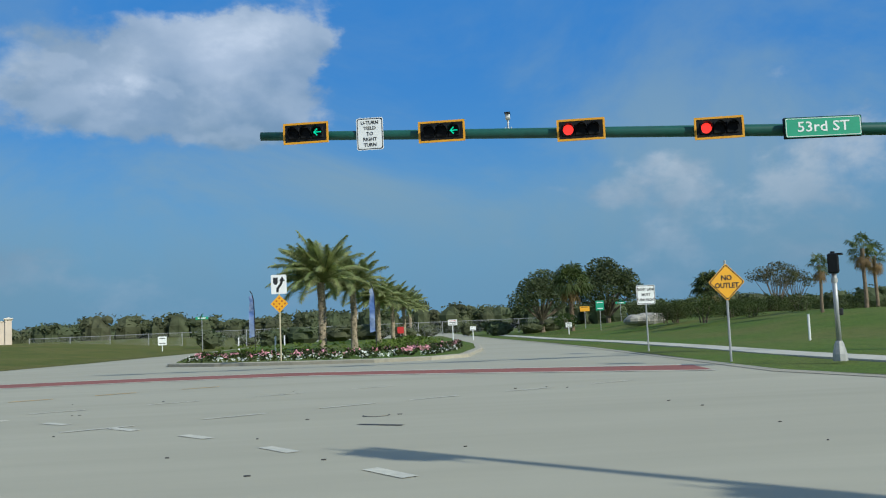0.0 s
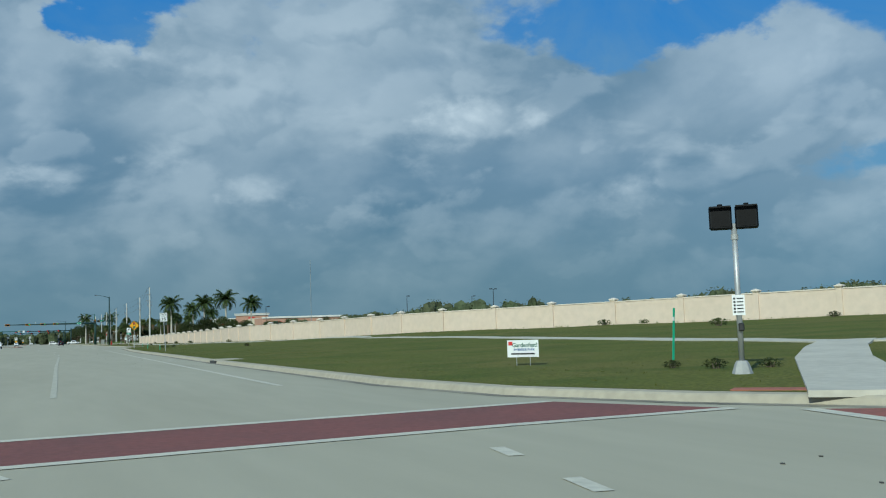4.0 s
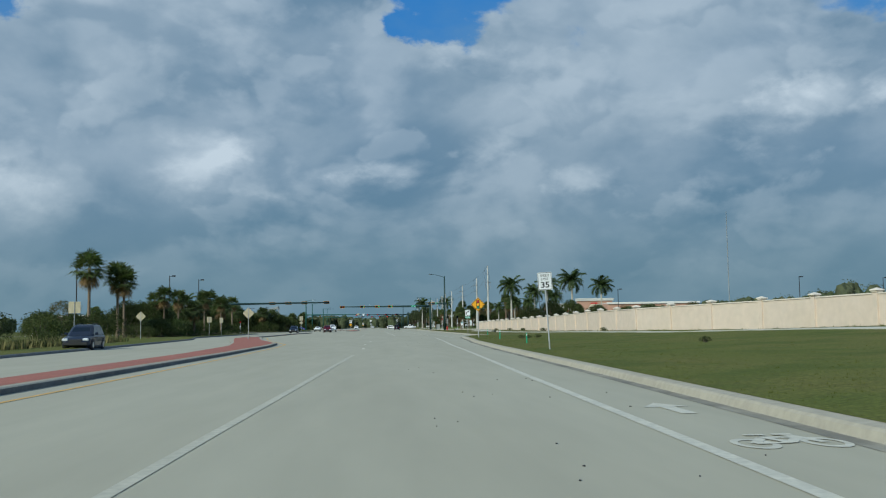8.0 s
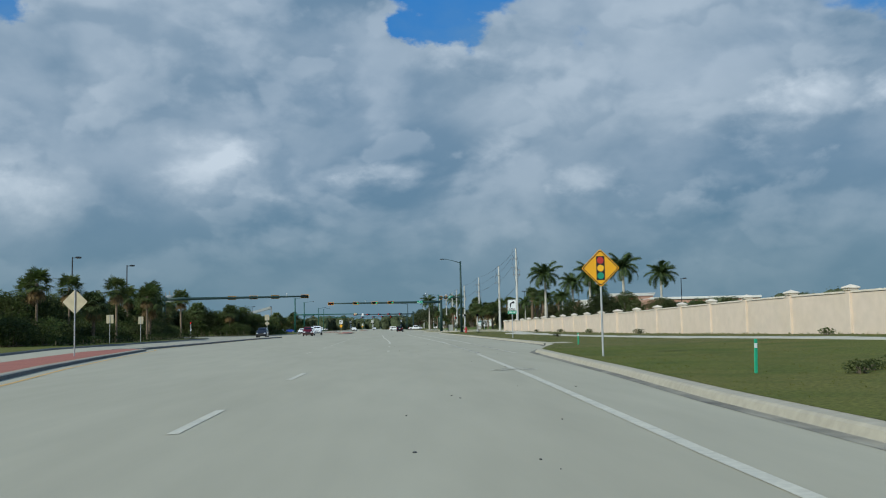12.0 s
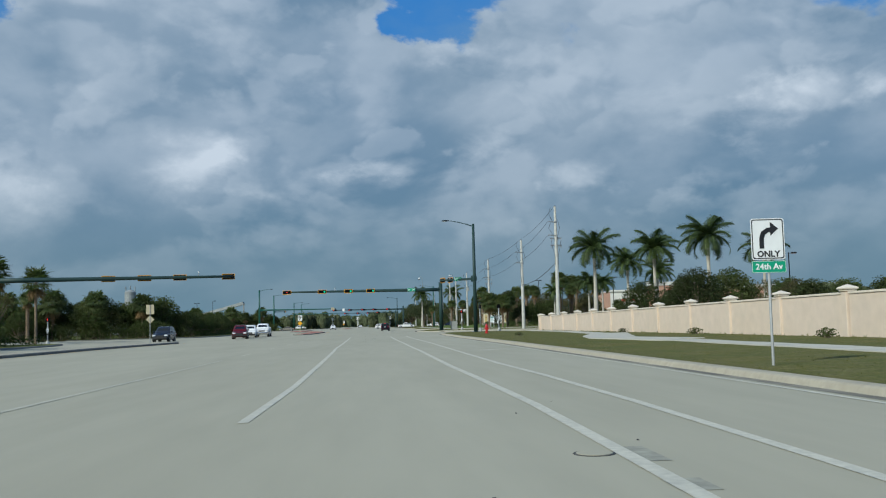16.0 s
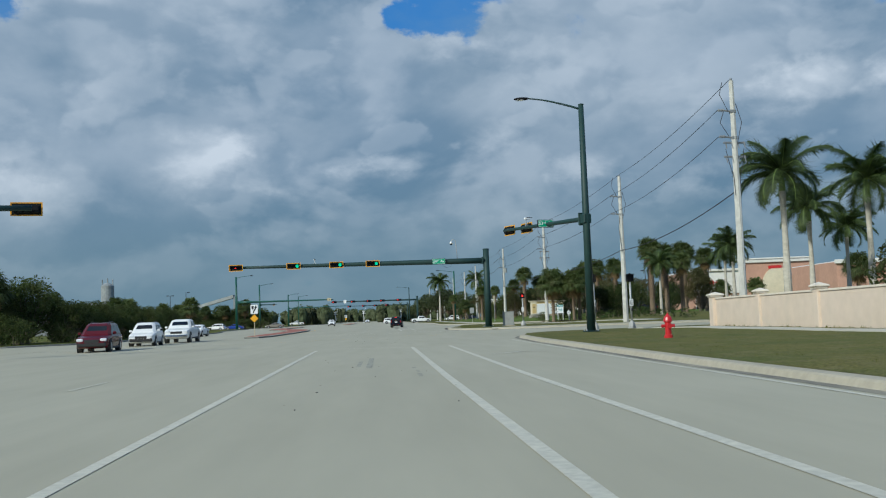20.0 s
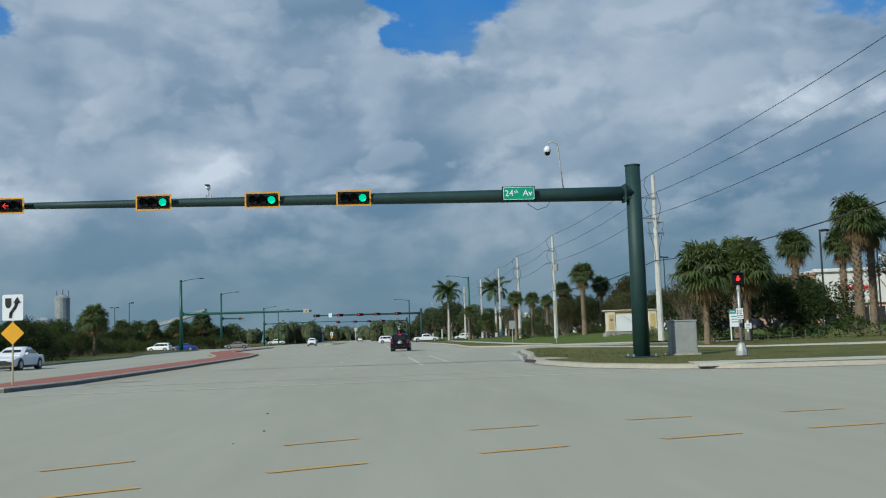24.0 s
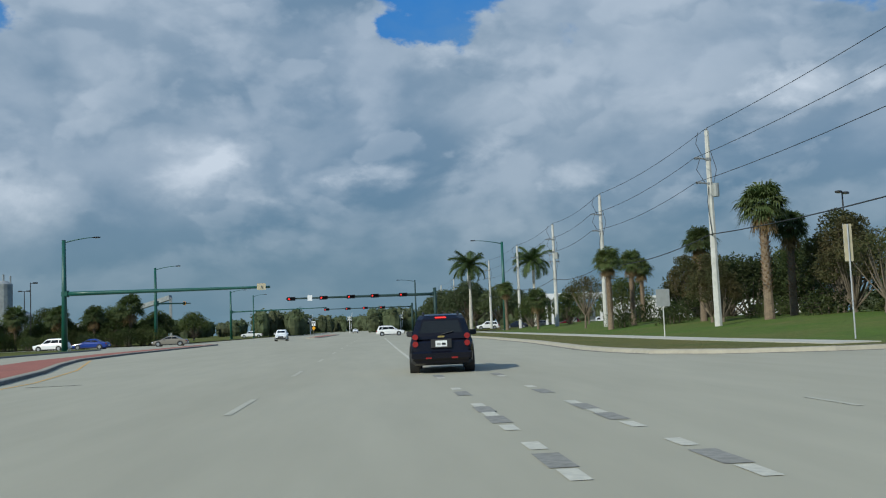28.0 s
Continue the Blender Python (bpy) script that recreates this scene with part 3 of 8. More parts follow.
def lawn_height(x, y, kx):
    """The grass right of the avenue climbs gently from the kerb to the foot of the garden wall."""
    foot, wx = wall_foot(min(max(y, -8.6), 248)), wall_x(min(max(y, -8.6), 248))
    t = (x - kx) / max(wx - kx, 5.0)
    rise = (foot - KERB) * smooth01(t) if y > 60 else (foot - KERB) * min(max(t, 0), 1.0) ** 1.15
    if y < -6:
        rise *= smooth01((y + 30) / 24)
    return KERB * smooth01((y + 25.4) / 2.4) + 0.015 + rise + 0.03 * noise.noise((x * 0.25, y * 0.25, 0.0)) * min(t * 6, 1)


def verge(name, rows, mat, height, sign, label, far=320.0, start=0.0):
    """A lawn from a kerb line outwards; sign is +1 to the right of the road, -1 to the left."""
    steps = [0.0, 0.5, 1.2, 2.2, 3.5, 5, 7, 9.5, 12, 15, 18, 22, 27, 33, 40, 50, 65, 85, 120, 180, 320.0]
    steps = [q for q in steps if start <= q <= far]
    line = curve_x(rows)
    ys = []
    for (a, _), (b, _) in zip(rows, rows[1:]):
        n = max(1, int((b - a) / 3.0))
        ys += [a + (b - a) * k / n for k in range(n)]
    ys.append(rows[-1][0])
    me = Me()
    for y in ys:
        kx = line(y) + sign * 0.15
        for s in steps:
            x = kx + sign * s
            me.v.append((x, y, height(x, y, kx)))
    w = len(steps)
    for i in range(len(ys) - 1):
        for k in range(w - 1):
            a = i * w + k
            q = (a, a + 1, a + w + 1, a + w)
            me.f.append(q if sign > 0 else q[::-1])
    return solid(name, me, mat, label, "lawn", "structure", smooth=True)


def kerb(name, line, sign, label, mat=None, closed=False, gutter=0.26, high=KERB):
    """Concrete kerb with a rounded top edge and a gutter, along (x, y) points; sign +1: the raised side lies to the right of the line's run."""
    pts = [Vector((x, y)) for x, y in line]
    fine = []
    for a, b in zip(pts, pts[1:]):
        n = max(1, int((b - a).length / 3.0))
        fine += [a + (b - a) * k / n for k in range(n)]
    fine.append(pts[-1])
    w0 = -0.15 if gutter > 0 else 0.0
    prof = [(w0 - gutter, 0.004), (w0 - 0.02, 0.010), (w0, 0.015), (w0 + 0.045, high * 0.73), (w0 + 0.09, high - 0.008), (0.17, high + 0.012), (0.20, high * 0.4)]
    me, gu = Me(), Me()
    for i, p in enumerate(fine):
        d = (fine[min(i + 1, len(fine) - 1)] - fine[max(i - 1, 0)]).normalized()
        out = Vector((d.y, -d.x)) * sign
        me.v += [(*(p + out * o), z) for o, z in prof[1:]]
        gu.v += [(*(p + out * o), z) for o, z in prof[:2]]
    w = len(prof) - 1
    for i in range(len(fine) - 1):
        for k in range(w - 1):
            a = i * w + k
            q = (a, a + 1, a + w + 1, a + w)
            me.f.append(q[::-1] if sign > 0 else q)
        a = i * 2
        q = (a, a + 1, a + 3, a + 2)
        gu.f.append(q[::-1] if sign > 0 else q)
    top = thing(name, label, "kerb", kind="structure")
    part("kerb_stone", me, mat or kerb_mat, top)
    if gutter > 0:
        part("gutter", gu, gutter_mat, top, "darker stained concrete gutter")
    return top


# ground to the horizon, and the roadway
me = Me()
for i in range(41):
    for k in range(41):
        me.v.append(((i - 20) * 120.0, (k - 18) * 120.0, -0.08))
for i in range(40):
    for k in range(40):
        a = i * 41 + k
        me.f.append((a, a + 41, a + 42, a + 1))
solid("ground", me, far_ground_mat, "flat rough green fields reaching the horizon", "ground", "structure")

me = Me()
for x0, x1, y0, y1 in ((-34, 36, -140, 950), (36, 175, -57, -26), (-175, -34, -57, -20), (36, 175, 252, 276), (-175, -34, 232, 274), (36, 175, 318, 339), (-175, -34, 430, 460), (36, 175, 458, 484)):
    nx, ny = max(1, int((x1 - x0) / 12)), max(1, int((y1 - y0) / 12))
    for i in range(nx):
        for k in range(ny):
            a, b = x0 + (x1 - x0) * i / nx, x0 + (x1 - x0) * (i + 1) / nx
            c, d = y0 + (y1 - y0) * k / ny, y0 + (y1 - y0) * (k + 1) / ny
            me.add([(a, c, 0), (b, c, 0), (b, d, 0), (a, d, 0)], [(0, 1, 2, 3)])
road = solid("road", me, road_mat, "pale grey concrete avenue with crossing streets, worn and tyre-marked", "road", "structure")

flat_h = lambda x, y, kx: KERB + 0.01 + 0.02 * noise.noise((x * 0.3, y * 0.3, 3.0)) * min(abs(x - kx), 1)
hill_b = lambda x, y, kx: KERB + 0.01 + 0.75 * smooth01((x - kx - 9) / 22) * smooth01((y - 279) / 16) * smooth01((321 - y) / 10)
hill_c = lambda x, y, kx: KERB + 0.01 + 0.9 * smooth01((x - kx - 7) / 16) * smooth01((y - 338) / 16)
turf_end = next(i for i, p in enumerate(kerb_right_a) if p[0] == 114)
verge("lawn_east_1", kerb_right_a[:turf_end + 1], grass_mat, lawn_height, 1, "mown grass verge rising gently to the garden wall")
verge("lawn_east_5", kerb_right_a[turf_end:], dry_grass_mat, lawn_height, 1, "olive dry grass verge between the turn lane and the wall")
verge("lawn_east_2", kerb_right_b, dry_grass_mat, hill_b, 1, "dry yellowish verge with greener lawn behind the pavement")
verge("lawn_east_3", kerb_right_c, lush_grass_mat, hill_c, 1, "green roadside lawn mounded up under the trees", start=5)
verge("lawn_east_6", kerb_right_c, dry_grass_mat, hill_c, 1, "strip of dry brownish grass between kerb and pavement", far=5)
verge("lawn_east_4", kerb_right_d, grass_mat, flat_h, 1, "distant roadside grass")
verge("lawn_west_1", kerb_left_a, grass_mat, flat_h, -1, "grass and low plants beyond the opposite carriageway")
verge("lawn_west_2", kerb_left_b, grass_mat, flat_h, -1, "grass beside the opposite carriageway")
verge("lawn_west_3", kerb_left_c, grass_mat, flat_h, -1, "distant roadside grass")

kerb("kerb_east_1", [(x, y) for y, x in kerb_right_a[4:-1]], 1, "pale concrete kerb with a dark stained gutter")
kerb("kerb_east_2", [(x, y) for y, x in kerb_right_b[1:-1]], 1, "pale concrete kerb rounding the corner")
kerb("kerb_east_3", [(x, y) for y, x in kerb_right_c[1:-1]], 1, "pale concrete kerb along the verge", gutter=0.25)
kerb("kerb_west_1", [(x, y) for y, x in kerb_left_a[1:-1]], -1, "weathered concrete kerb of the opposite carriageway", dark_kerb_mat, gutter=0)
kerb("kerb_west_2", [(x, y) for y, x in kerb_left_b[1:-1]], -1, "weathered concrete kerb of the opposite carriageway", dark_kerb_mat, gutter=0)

SOUTH = 0.03
# land south of the side street: level verge, then a low green mound
me = Me()
edge_y = curve_x([(-40, -72), (-20, -66), (-12, -60), (-8, -56.6), (-3, -55.4), (8, -55.6), (27, -55.9), (62, -55.0), (120, -55), (220, -55)])
xs = [-160, -100, -60, -40, -30, -20, -14, -10, -8, -6, -3, 0, 4, 8, 12, 16, 20, 25, 30, 36, 42, 50, 60, 75, 95, 120, 160, 220]
offs = [0, 0.5, 1.5, 3, 5, 7, 10, 13, 16, 20, 25, 32, 45, 70, 110, 170]
for x in xs:
    for o in offs:
        y = edge_y(x) - 0.15 - o
        mound = 1.25 * smooth01((o - 5) / 14) * smooth01((x - 8) / 22) * (1 - 0.6 * smooth01((x - 70) / 40))
        me.v.append((x, y, SOUTH + 0.01 + mound + 0.04 * noise.noise((x * 0.2, y * 0.2, 5.0))))
w = len(offs)
for i in range(len(xs) - 1):
    for k in range(w - 1):
        a = i * w + k
        me.f.append((a, a + 1, a + w + 1, a + w)[::1])
solid("lawn_south", me, lush_grass_mat, "smooth green lawn swelling into a low mound", "lawn", "structure", smooth=True)
kerb("kerb_south", [(x, edge_y(x)) for x in (160, 120, 62, 40, 27, 18, 8, 2, -3, -8, -12, -20, -40)], -1, "low pale concrete kerb of the side street", gutter=0, high=SOUTH)


# pavements: slabs of concrete with open joints
def pavement(name, centre, width, label, z_of, slab_len=1.6, parent_kind="structure"):
    top = thing(name, label, "sidewalk", kind=parent_kind)
    me = Me()
    acc = 0.0
    for a, b in zip(centre, centre[1:]):
        a2, b2 = Vector(a), Vector(b)
        L = (b2 - a2).length
        d = (b2 - a2) / L
        nrm = Vector((-d.y, d.x)) * width / 2
        n = max(1, round(L / slab_len))
        for k in range(n):
            p, q = a2 + d * (L * k / n + 0.006), a2 + d * (L * (k + 1) / n - 0.006)
            cs = [p - nrm, q - nrm, q + nrm, p + nrm]
            zs = [z_of(c.x, c.y) + 0.035 for c in cs]
            me.add([(c.x, c.y, z) for c, z in zip(cs, zs)] + [(c.x, c.y, z - 0.1) for c, z in zip(cs, zs)],
                   [(0, 1, 2, 3), (4, 5, 1, 0), (5, 6, 2, 1), (6, 7, 3, 2), (7, 4, 0, 3)])
    part("slabs", me, walk_mat, top)
    return top


ka = curve_x(kerb_right_a)
lawn_z = lambda x, y: lawn_height(x, y, ka(y) + 0.15)
pavement("pavement_east_1", [(21.8, -4.5), (24, 12), (27.5, 40), (27.5, 55), (25.5, 75), (22.3, 100), (20.2, 125), (19.0, 150), (19.0, 176), (17.6, 186), (18.5, 192), (21.5, 203), (23.0, 222), (23.0, 246), (20.5, 250)], 1.5, "narrow pale concrete pavement across the grass", lawn_z)
pavement("pavement_widening", [(19.6, 178), (18.2, 186), (19.6, 192), (22.0, 202)], 2.6, "pale concrete pavement widening at a bend", lambda x, y: lawn_z(x, y) + 0.012)
pavement("pavement_corner", [(8.2, -17.6), (14.6, -10.6), (19.0, -6.4), (22.4, -3.6)], 1.7, "pale concrete path from the crossing to the pavement", lambda x, y: lawn_z(x, y) + 0.02)
pavement("pavement_east_berm", [(21.8, -5.2), (30.0, -3.6), (38.0, -0.8), (47, 2.0), (57, 4.5), (66, 7.0)], 0.9, "half-buried strip of pale concrete pavement", lambda x, y: lawn_z(x, y) + 0.01)
kb = curve_x(kerb_right_b)
zb = lambda x, y: hill_b(x, y, kb(y) + 0.15)
pavement("pavement_east_2", [(32, 285), (27, 292), (24.3, 298), (23.3, 305), (21.5, 309.8), (19.3, 315.3), (18.4, 318.3)], 1.3, "pale concrete pavement behind the dry verge", zb)
pavement("pavement_ramp", [(14.6, 277.9), (22, 276.9), (34, 276.6)], 1.8, "concrete kerb ramp at the crossing corner", lambda x, y: 0.15)
kc = curve_x(kerb_right_c)
zc = lambda x, y: hill_c(x, y, kc(y) + 0.15)
pavement("pavement_east_3", [(20.5, 339.5), (19.8, 352), (19.6, 380), (19.5, 430), (19.4, 452)], 1.7, "pale concrete pavement along the green lawn", zc)
pavement("pavement_south", [(-12, -60.6), (-3.0, -58.9), (4, -58.6), (14, -58.9), (25, -58.8), (45, -57.9), (80, -57.6)], 1.15, "pale concrete pavement beside the side street", lambda x, y: SOUTH + 0.012 + 1.25 * smooth01((edge_y(x) - 0.15 - y - 5) / 14) * smooth01((x - 8) / 22))


# medians: kerbed islands with red stamped paving
def island(name, outline, label, top_mat, inset=0.28, side_mat=None, top_label="", face_mat=None):
    top = thing(name, label, "traffic island", kind="structure")
    pts = [Vector(p) for p in outline]
    n = len(pts)
    area = sum(a.x * b.y - b.x * a.y for a, b in zip(pts, pts[1:] + pts[:1]))
    if area < 0:
        pts.reverse()
    inner = []
    for i, p in enumerate(pts):
        d1, d2 = (p - pts[i - 1]).normalized(), (pts[(i + 1) % n] - p).normalized()
        nn = (Vector((-d1.y, d1.x)) + Vector((-d2.y, d2.x)))
        nn = nn.normalized() / max(nn.length / 2, 0.5)
        inner.append(p + nn * inset)
    edge, paving = Me(), Me()
    mid = [p.lerp(q, 0.18) for p, q in zip(pts, inner)]
    edge.v += [(p.x, p.y, 0) for p in pts] + [(p.x, p.y, KERB - 0.03) for p in pts] + [(p.x, p.y, KERB) for p in mid] + [(p.x, p.y, KERB) for p in inner]
    face = Me()
    face.v += edge.v[:2 * n]
    for r in range(3):
        for k in range(n):
            a, b = r * n + k, r * n + (k + 1) % n
            (face if r == 0 else edge).f.append((a, b, b + n, a + n))
    paving.v += [(p.x, p.y, KERB + 0.004) for p in inner]
    paving.f.append(tuple(range(n)))
    d = paving.mesh("paving", top_mat)
    bm = bmesh.new()
    bm.from_mesh(d)
    bmesh.ops.triangulate(bm, faces=bm.faces[:])
    bm.to_mesh(d)
    bm.free()
    part("paving", d, None, top, top_label)
    part("kerb_rim", edge, side_mat or kerb_mat, top)
    part("kerb_face", face, face_mat or side_mat or kerb_mat, top)
    return top


# the medians' dark kerb faces have their shade painted into the concrete colour
island("median_1", [(-7.4, -8), (-6.9, -9.3), (-7.9, -9.3), (-8.9, -8), (-8.9, 40), (-8.8, 62), (-9.5, 80), (-11.2, 94), (-13.2, 107), (-15.1, 120), (-16.6, 131), (-16.6, 137), (-15.2, 138.5), (-13.9, 137), (-13.2, 131), (-11.6, 118), (-9.9, 106), (-8.2, 96.5), (-7.0, 89), (-6.6, 80), (-6.6, 62), (-7.0, 40), (-7.3, 20)],
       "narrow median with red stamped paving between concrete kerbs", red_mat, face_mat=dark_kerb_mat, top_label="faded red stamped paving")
island("median_2", [(-15.2, 139.2), (-15.0, 160), (-15.0, 200), (-13.6, 221), (-14.2, 223.5), (-15.4, 223.5), (-16.9, 221), (-17.4, 200), (-17.2, 160), (-16.8, 139.2)],
       "plain concrete median with grimy kerbs and painted-in face shade", kerb_mat, side_mat=dark_kerb_mat)
island("median_3", [(-7.6, 277.6), (-6.4, 277.6), (-5.7, 282), (-5.5, 300), (-5.6, 325), (-6.6, 339), (-8.6, 349), (-11.2, 359), (-13.6, 370), (-14.6, 385), (-14.8, 428), (-16.0, 430), (-17.2, 428), (-17.6, 385), (-16.4, 368), (-13.6, 352), (-10.6, 338), (-8.6, 325), (-8.2, 300), (-8.3, 282)],
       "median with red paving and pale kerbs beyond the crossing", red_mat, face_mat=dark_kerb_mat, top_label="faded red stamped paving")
island("median_4", [(-6.5, 482), (-5.5, 485), (-5.5, 560), (-8.5, 560), (-8.5, 485), (-7.5, 482)], "distant red paved median", red_mat)
entry = island("median_entry", [(20.2, -36.8), (17.6, -39.4), (15.2, -43.0), (13.6, -46.3), (13.5, -48.5), (15.0, -50.0), (24, -51.3), (36, -52.0), (90, -52.0), (90, -33), (46, -33.3), (31, -34.9), (22.6, -36.3)],
               "wide planted entrance median with a pale kerb", lush_grass_mat, inset=0.35, top_label="green grass of the median")


# ---------------------------------------------------------------- road markings
marks = thing("road_markings", "worn white and yellow painted road lines", "road marking", kind="structure")


def stripe(pts, width, mat=None, name="line"):
    me = Me()
    for (x0, y0), (x1, y1) in zip(pts, pts[1:]):
        d = Vector((x1 - x0, y1 - y0)).normalized()
        nrm = Vector((-d.y, d.x)) * width / 2
        L = math.hypot(x1 - x0, y1 - y0)
        n = max(1, int(L / 8))
        for k in range(n):
            p = Vector((x0, y0)).lerp(Vector((x1, y1)), k / n)
            q = Vector((x0, y0)).lerp(Vector((x1, y1)), (k + 1) / n)
            cs = [p - nrm, q - nrm, q + nrm, p + nrm]
            me.add([(c.x, c.y, 0.0065) for c in cs], [(0, 1, 2, 3)])
    return part(name, me, mat or white_paint, marks)


def dashes(x_of, starts, length, width, mat=None, name="dash"):
    for y in starts:
        stripe([(x_of(y), y), (x_of(y + length), y + length)], width, mat, name)


la = curve_x([(-5, -2.25), (7.6, -1.94), (25, -1.56), (34.4, -1.29), (47, -0.94), (60, -0.59), (71.6, -0.3), (85, -0.45), (110, 0.2)])
ra = curve_x([(-5, 3.0), (7, 3.32), (25, 3.80), (36, 4.12), (45, 4.29), (58, 4.76), (71.6, 5.05), (85, 5.45), (93, 5.80), (116, 6.45)])
lb = curve_x([(118, 2.4), (139, 2.6), (152, 2.71), (162, 2.60), (177, 2.40), (186, 2.22), (199, 2.17), (213, 2.05), (234, 1.86)])
ll = curve_x([(118, -1.8), (150, -1.6), (236, -1.9)])
rb = curve_x([(113, 6.5), (136, 6.72), (146, 6.86), (154, 6.77), (160, 6.66), (176, 6.57), (186, 6.45), (198, 6.34), (212, 6.18), (236, 6.05)])
rc = curve_x([(113, 8.1), (136, 8.3), (146, 8.43), (154, 8.40), (161, 8.24), (176, 8.17), (198, 8.10), (212, 7.87), (238, 7.7)])
stripe([(la(y), y) for y in range(-4, 61, 8)], 0.15, worn_paint)
dashes(la, (70.6, 83.0, 95.2), 3.5, 0.15)
dashes(lb, (119.9, 132.4), 3.5, 0.13, worn_paint)
dashes(ll, (120.5, 133), 3.4, 0.13, worn_paint)
stripe([(lb(y), y) for y in (144.5, 152, 162, 177, 186, 199, 213, 233.5)], 0.15)
stripe([(ll(y), y) for y in (140, 160, 170)], 0.14, worn_paint)
dashes(ll, (176, 188, 200, 212), 3.0, 0.13, worn_paint)
stripe([(ra(y), y) for y in (-4, 10, 25, 40, 60, 80, 95, 113)], 0.17)
stripe([(rb(y), y) for y in (138, 146, 154, 160, 168, 176, 186, 198, 212, 233.8)], 0.17)
stripe([(rc(y), y) for y in (138, 146, 154, 161, 168, 176, 186, 198, 212, 233.8)], 0.16)
dashes(rb, [114 + 1.93 * k for k in range(12)], 0.62, 0.2, name="dotted_dash")
dashes(rc, [114 + 1.93 * k for k in range(12)], 0.62, 0.2, name="dotted_dash")
dashes(rb, [114.7 + 3.86 * k for k in range(6)], 1.1, 0.24, black_patch, "scraped_patch")
dashes(rc, [116.6 + 3.86 * k for k in range(6)], 1.1, 0.2, black_patch, "scraped_patch")
stripe([(11.55, 132), (11.6, 160), (11.55, 190), (11.3, 214), (11.35, 240)], 0.12)
stripe([(3.2, 234.6), (6.1, 233.9)], 0.14, name="stop_line")
stripe([(-9.5, 275.0), (0.0, 275.5), (7.5, 276.5), (13.5, 277.2)], 0.3, name="crossing_line")
stripe([(-8, 279.0), (3, 280.0), (12.4, 280.8)], 0.24, name="crossing_line")
re_, rf = curve_x([(290, 6.64), (340, 6.33)]), curve_x([(290, 8.1), (345, 7.76)])
stripe([(re_(y), y) for y in (291, 300, 309.5)], 0.17)
stripe([(rf(y), y) for y in (291, 300, 311.5)], 0.15)
for edge, shift, w in ((re_, 0.0, 0.19), (rf, -0.25, 0.18)):
    dashes(edge, [y + shift for y in (313.0, 315.1, 316.75, 318.7, 320.5, 322.35, 323.95, 328.0, 332.2)], 0.62, w, name="dotted_dash")
    dashes(edge, [y + shift for y in (314.0, 326.4, 332.9)], 1.09, 0.26, black_patch, "scraped_patch")
    dashes(edge, [y + shift for y in (317.45, 321.38, 322.98)], 0.95, 0.27, black_patch, "scraped_patch")
stripe([(11.17, 323.0), (11.18, 321.4)], 0.10, worn_paint)
stripe([(6.2, 340), (6.0, 360), (5.6, 430)], 0.15)
le = curve_x([(280, 2.7), (340, 2.4), (460, 2.2)])
dashes(le, [287.9 + 12.2 * k for k in range(14)], 3.4, 0.13, worn_paint)
stripe([(-6.35, -6), (-6.3, 28), (-5.95, 60), (-6.0, 79), (-6.4, 89), (-7.6, 96.8), (-9.3, 106.3), (-11.0, 118), (-12.6, 131), (-13.3, 137), (-14.0, 140.0)], 0.14, yellow_paint)
stripe([(-14.6, 142), (-14.5, 200), (-13.0, 222)], 0.12, yellow_paint)
stripe([(-5.0, 281), (-4.9, 325), (-5.9, 340), (-8.0, 351), (-13.0, 370)], 0.13, yellow_paint)
stripe([(11.2, 291), (12.6, 302), (13.4, 311)], 0.12)
def row_of_dashes(pts, length, width, mat):
    for i, p in enumerate(pts):
        q, r = Vector(pts[max(i - 1, 0)]), Vector(pts[min(i + 1, len(pts) - 1)])
        d = (r - q).normalized() * length / 2
        stripe([tuple(Vector(p) - d), tuple(Vector(p) + d)], width, mat, "guide_dash")


# guide dashes through the crossings, in turning curves
row_of_dashes([(-14.7, -47.4), (-12.6, -46.15), (-10.8, -44.85), (-9.3, -43.5), (-7.8, -42.0), (-6.5, -40.5), (-5.4, -39.1), (-4.35, -37.6), (-3.4, -35.9), (-2.6, -34.2), (-1.8, -32.4), (-1.1, -30.7), (-0.45, -28.7), (0.05, -26.9), (0.5, -25.15), (1.0, -23.1), (1.4, -21.0), (1.8, -18.8)], 0.72, 0.17, white_paint)
row_of_dashes([(-11.2, -39.1), (-10.1, -41.1), (-9.05, -43.05), (-7.95, -44.85), (-6.9, -46.55), (-6.0, -48.05), (-5.0, -49.9), (-4.0, -51.7)], 1.05, 0.12, white_paint)
row_of_dashes([(-7.2, -37.2), (-6.15, -39.15), (-5.1, -41.05), (-4.1, -42.95), (-3.1, -44.9), (-2.1, -46.8)], 1.0, 0.12, white_paint)
row_of_dashes([(-5.6, -31.7), (-4.5, -33.55), (-3.3, -35.25), (-2.0, -37.1), (-1.05, -39.0), (0.0, -40.6), (1.0, -42.4)], 0.95, 0.13, yellow_paint)
row_of_dashes([(-2.0, 254.6), (0.1, 255.8), (2.1, 256.9), (4.1, 258.0), (6.3, 258.8), (8.5, 259.4), (10.5, 259.9), (12.6, 260.2)], 1.05, 0.12, yellow_paint)
row_of_dashes([(0.0, 257.6), (1.6, 258.9), (4.0, 260.4), (6.4, 261.3), (8.7, 261.8), (11.1, 262.1)], 1.0, 0.10, yellow_paint)
stripe([(-4.2, -17.9), (-2.9, -17.5)], 0.4, name="stop_line")


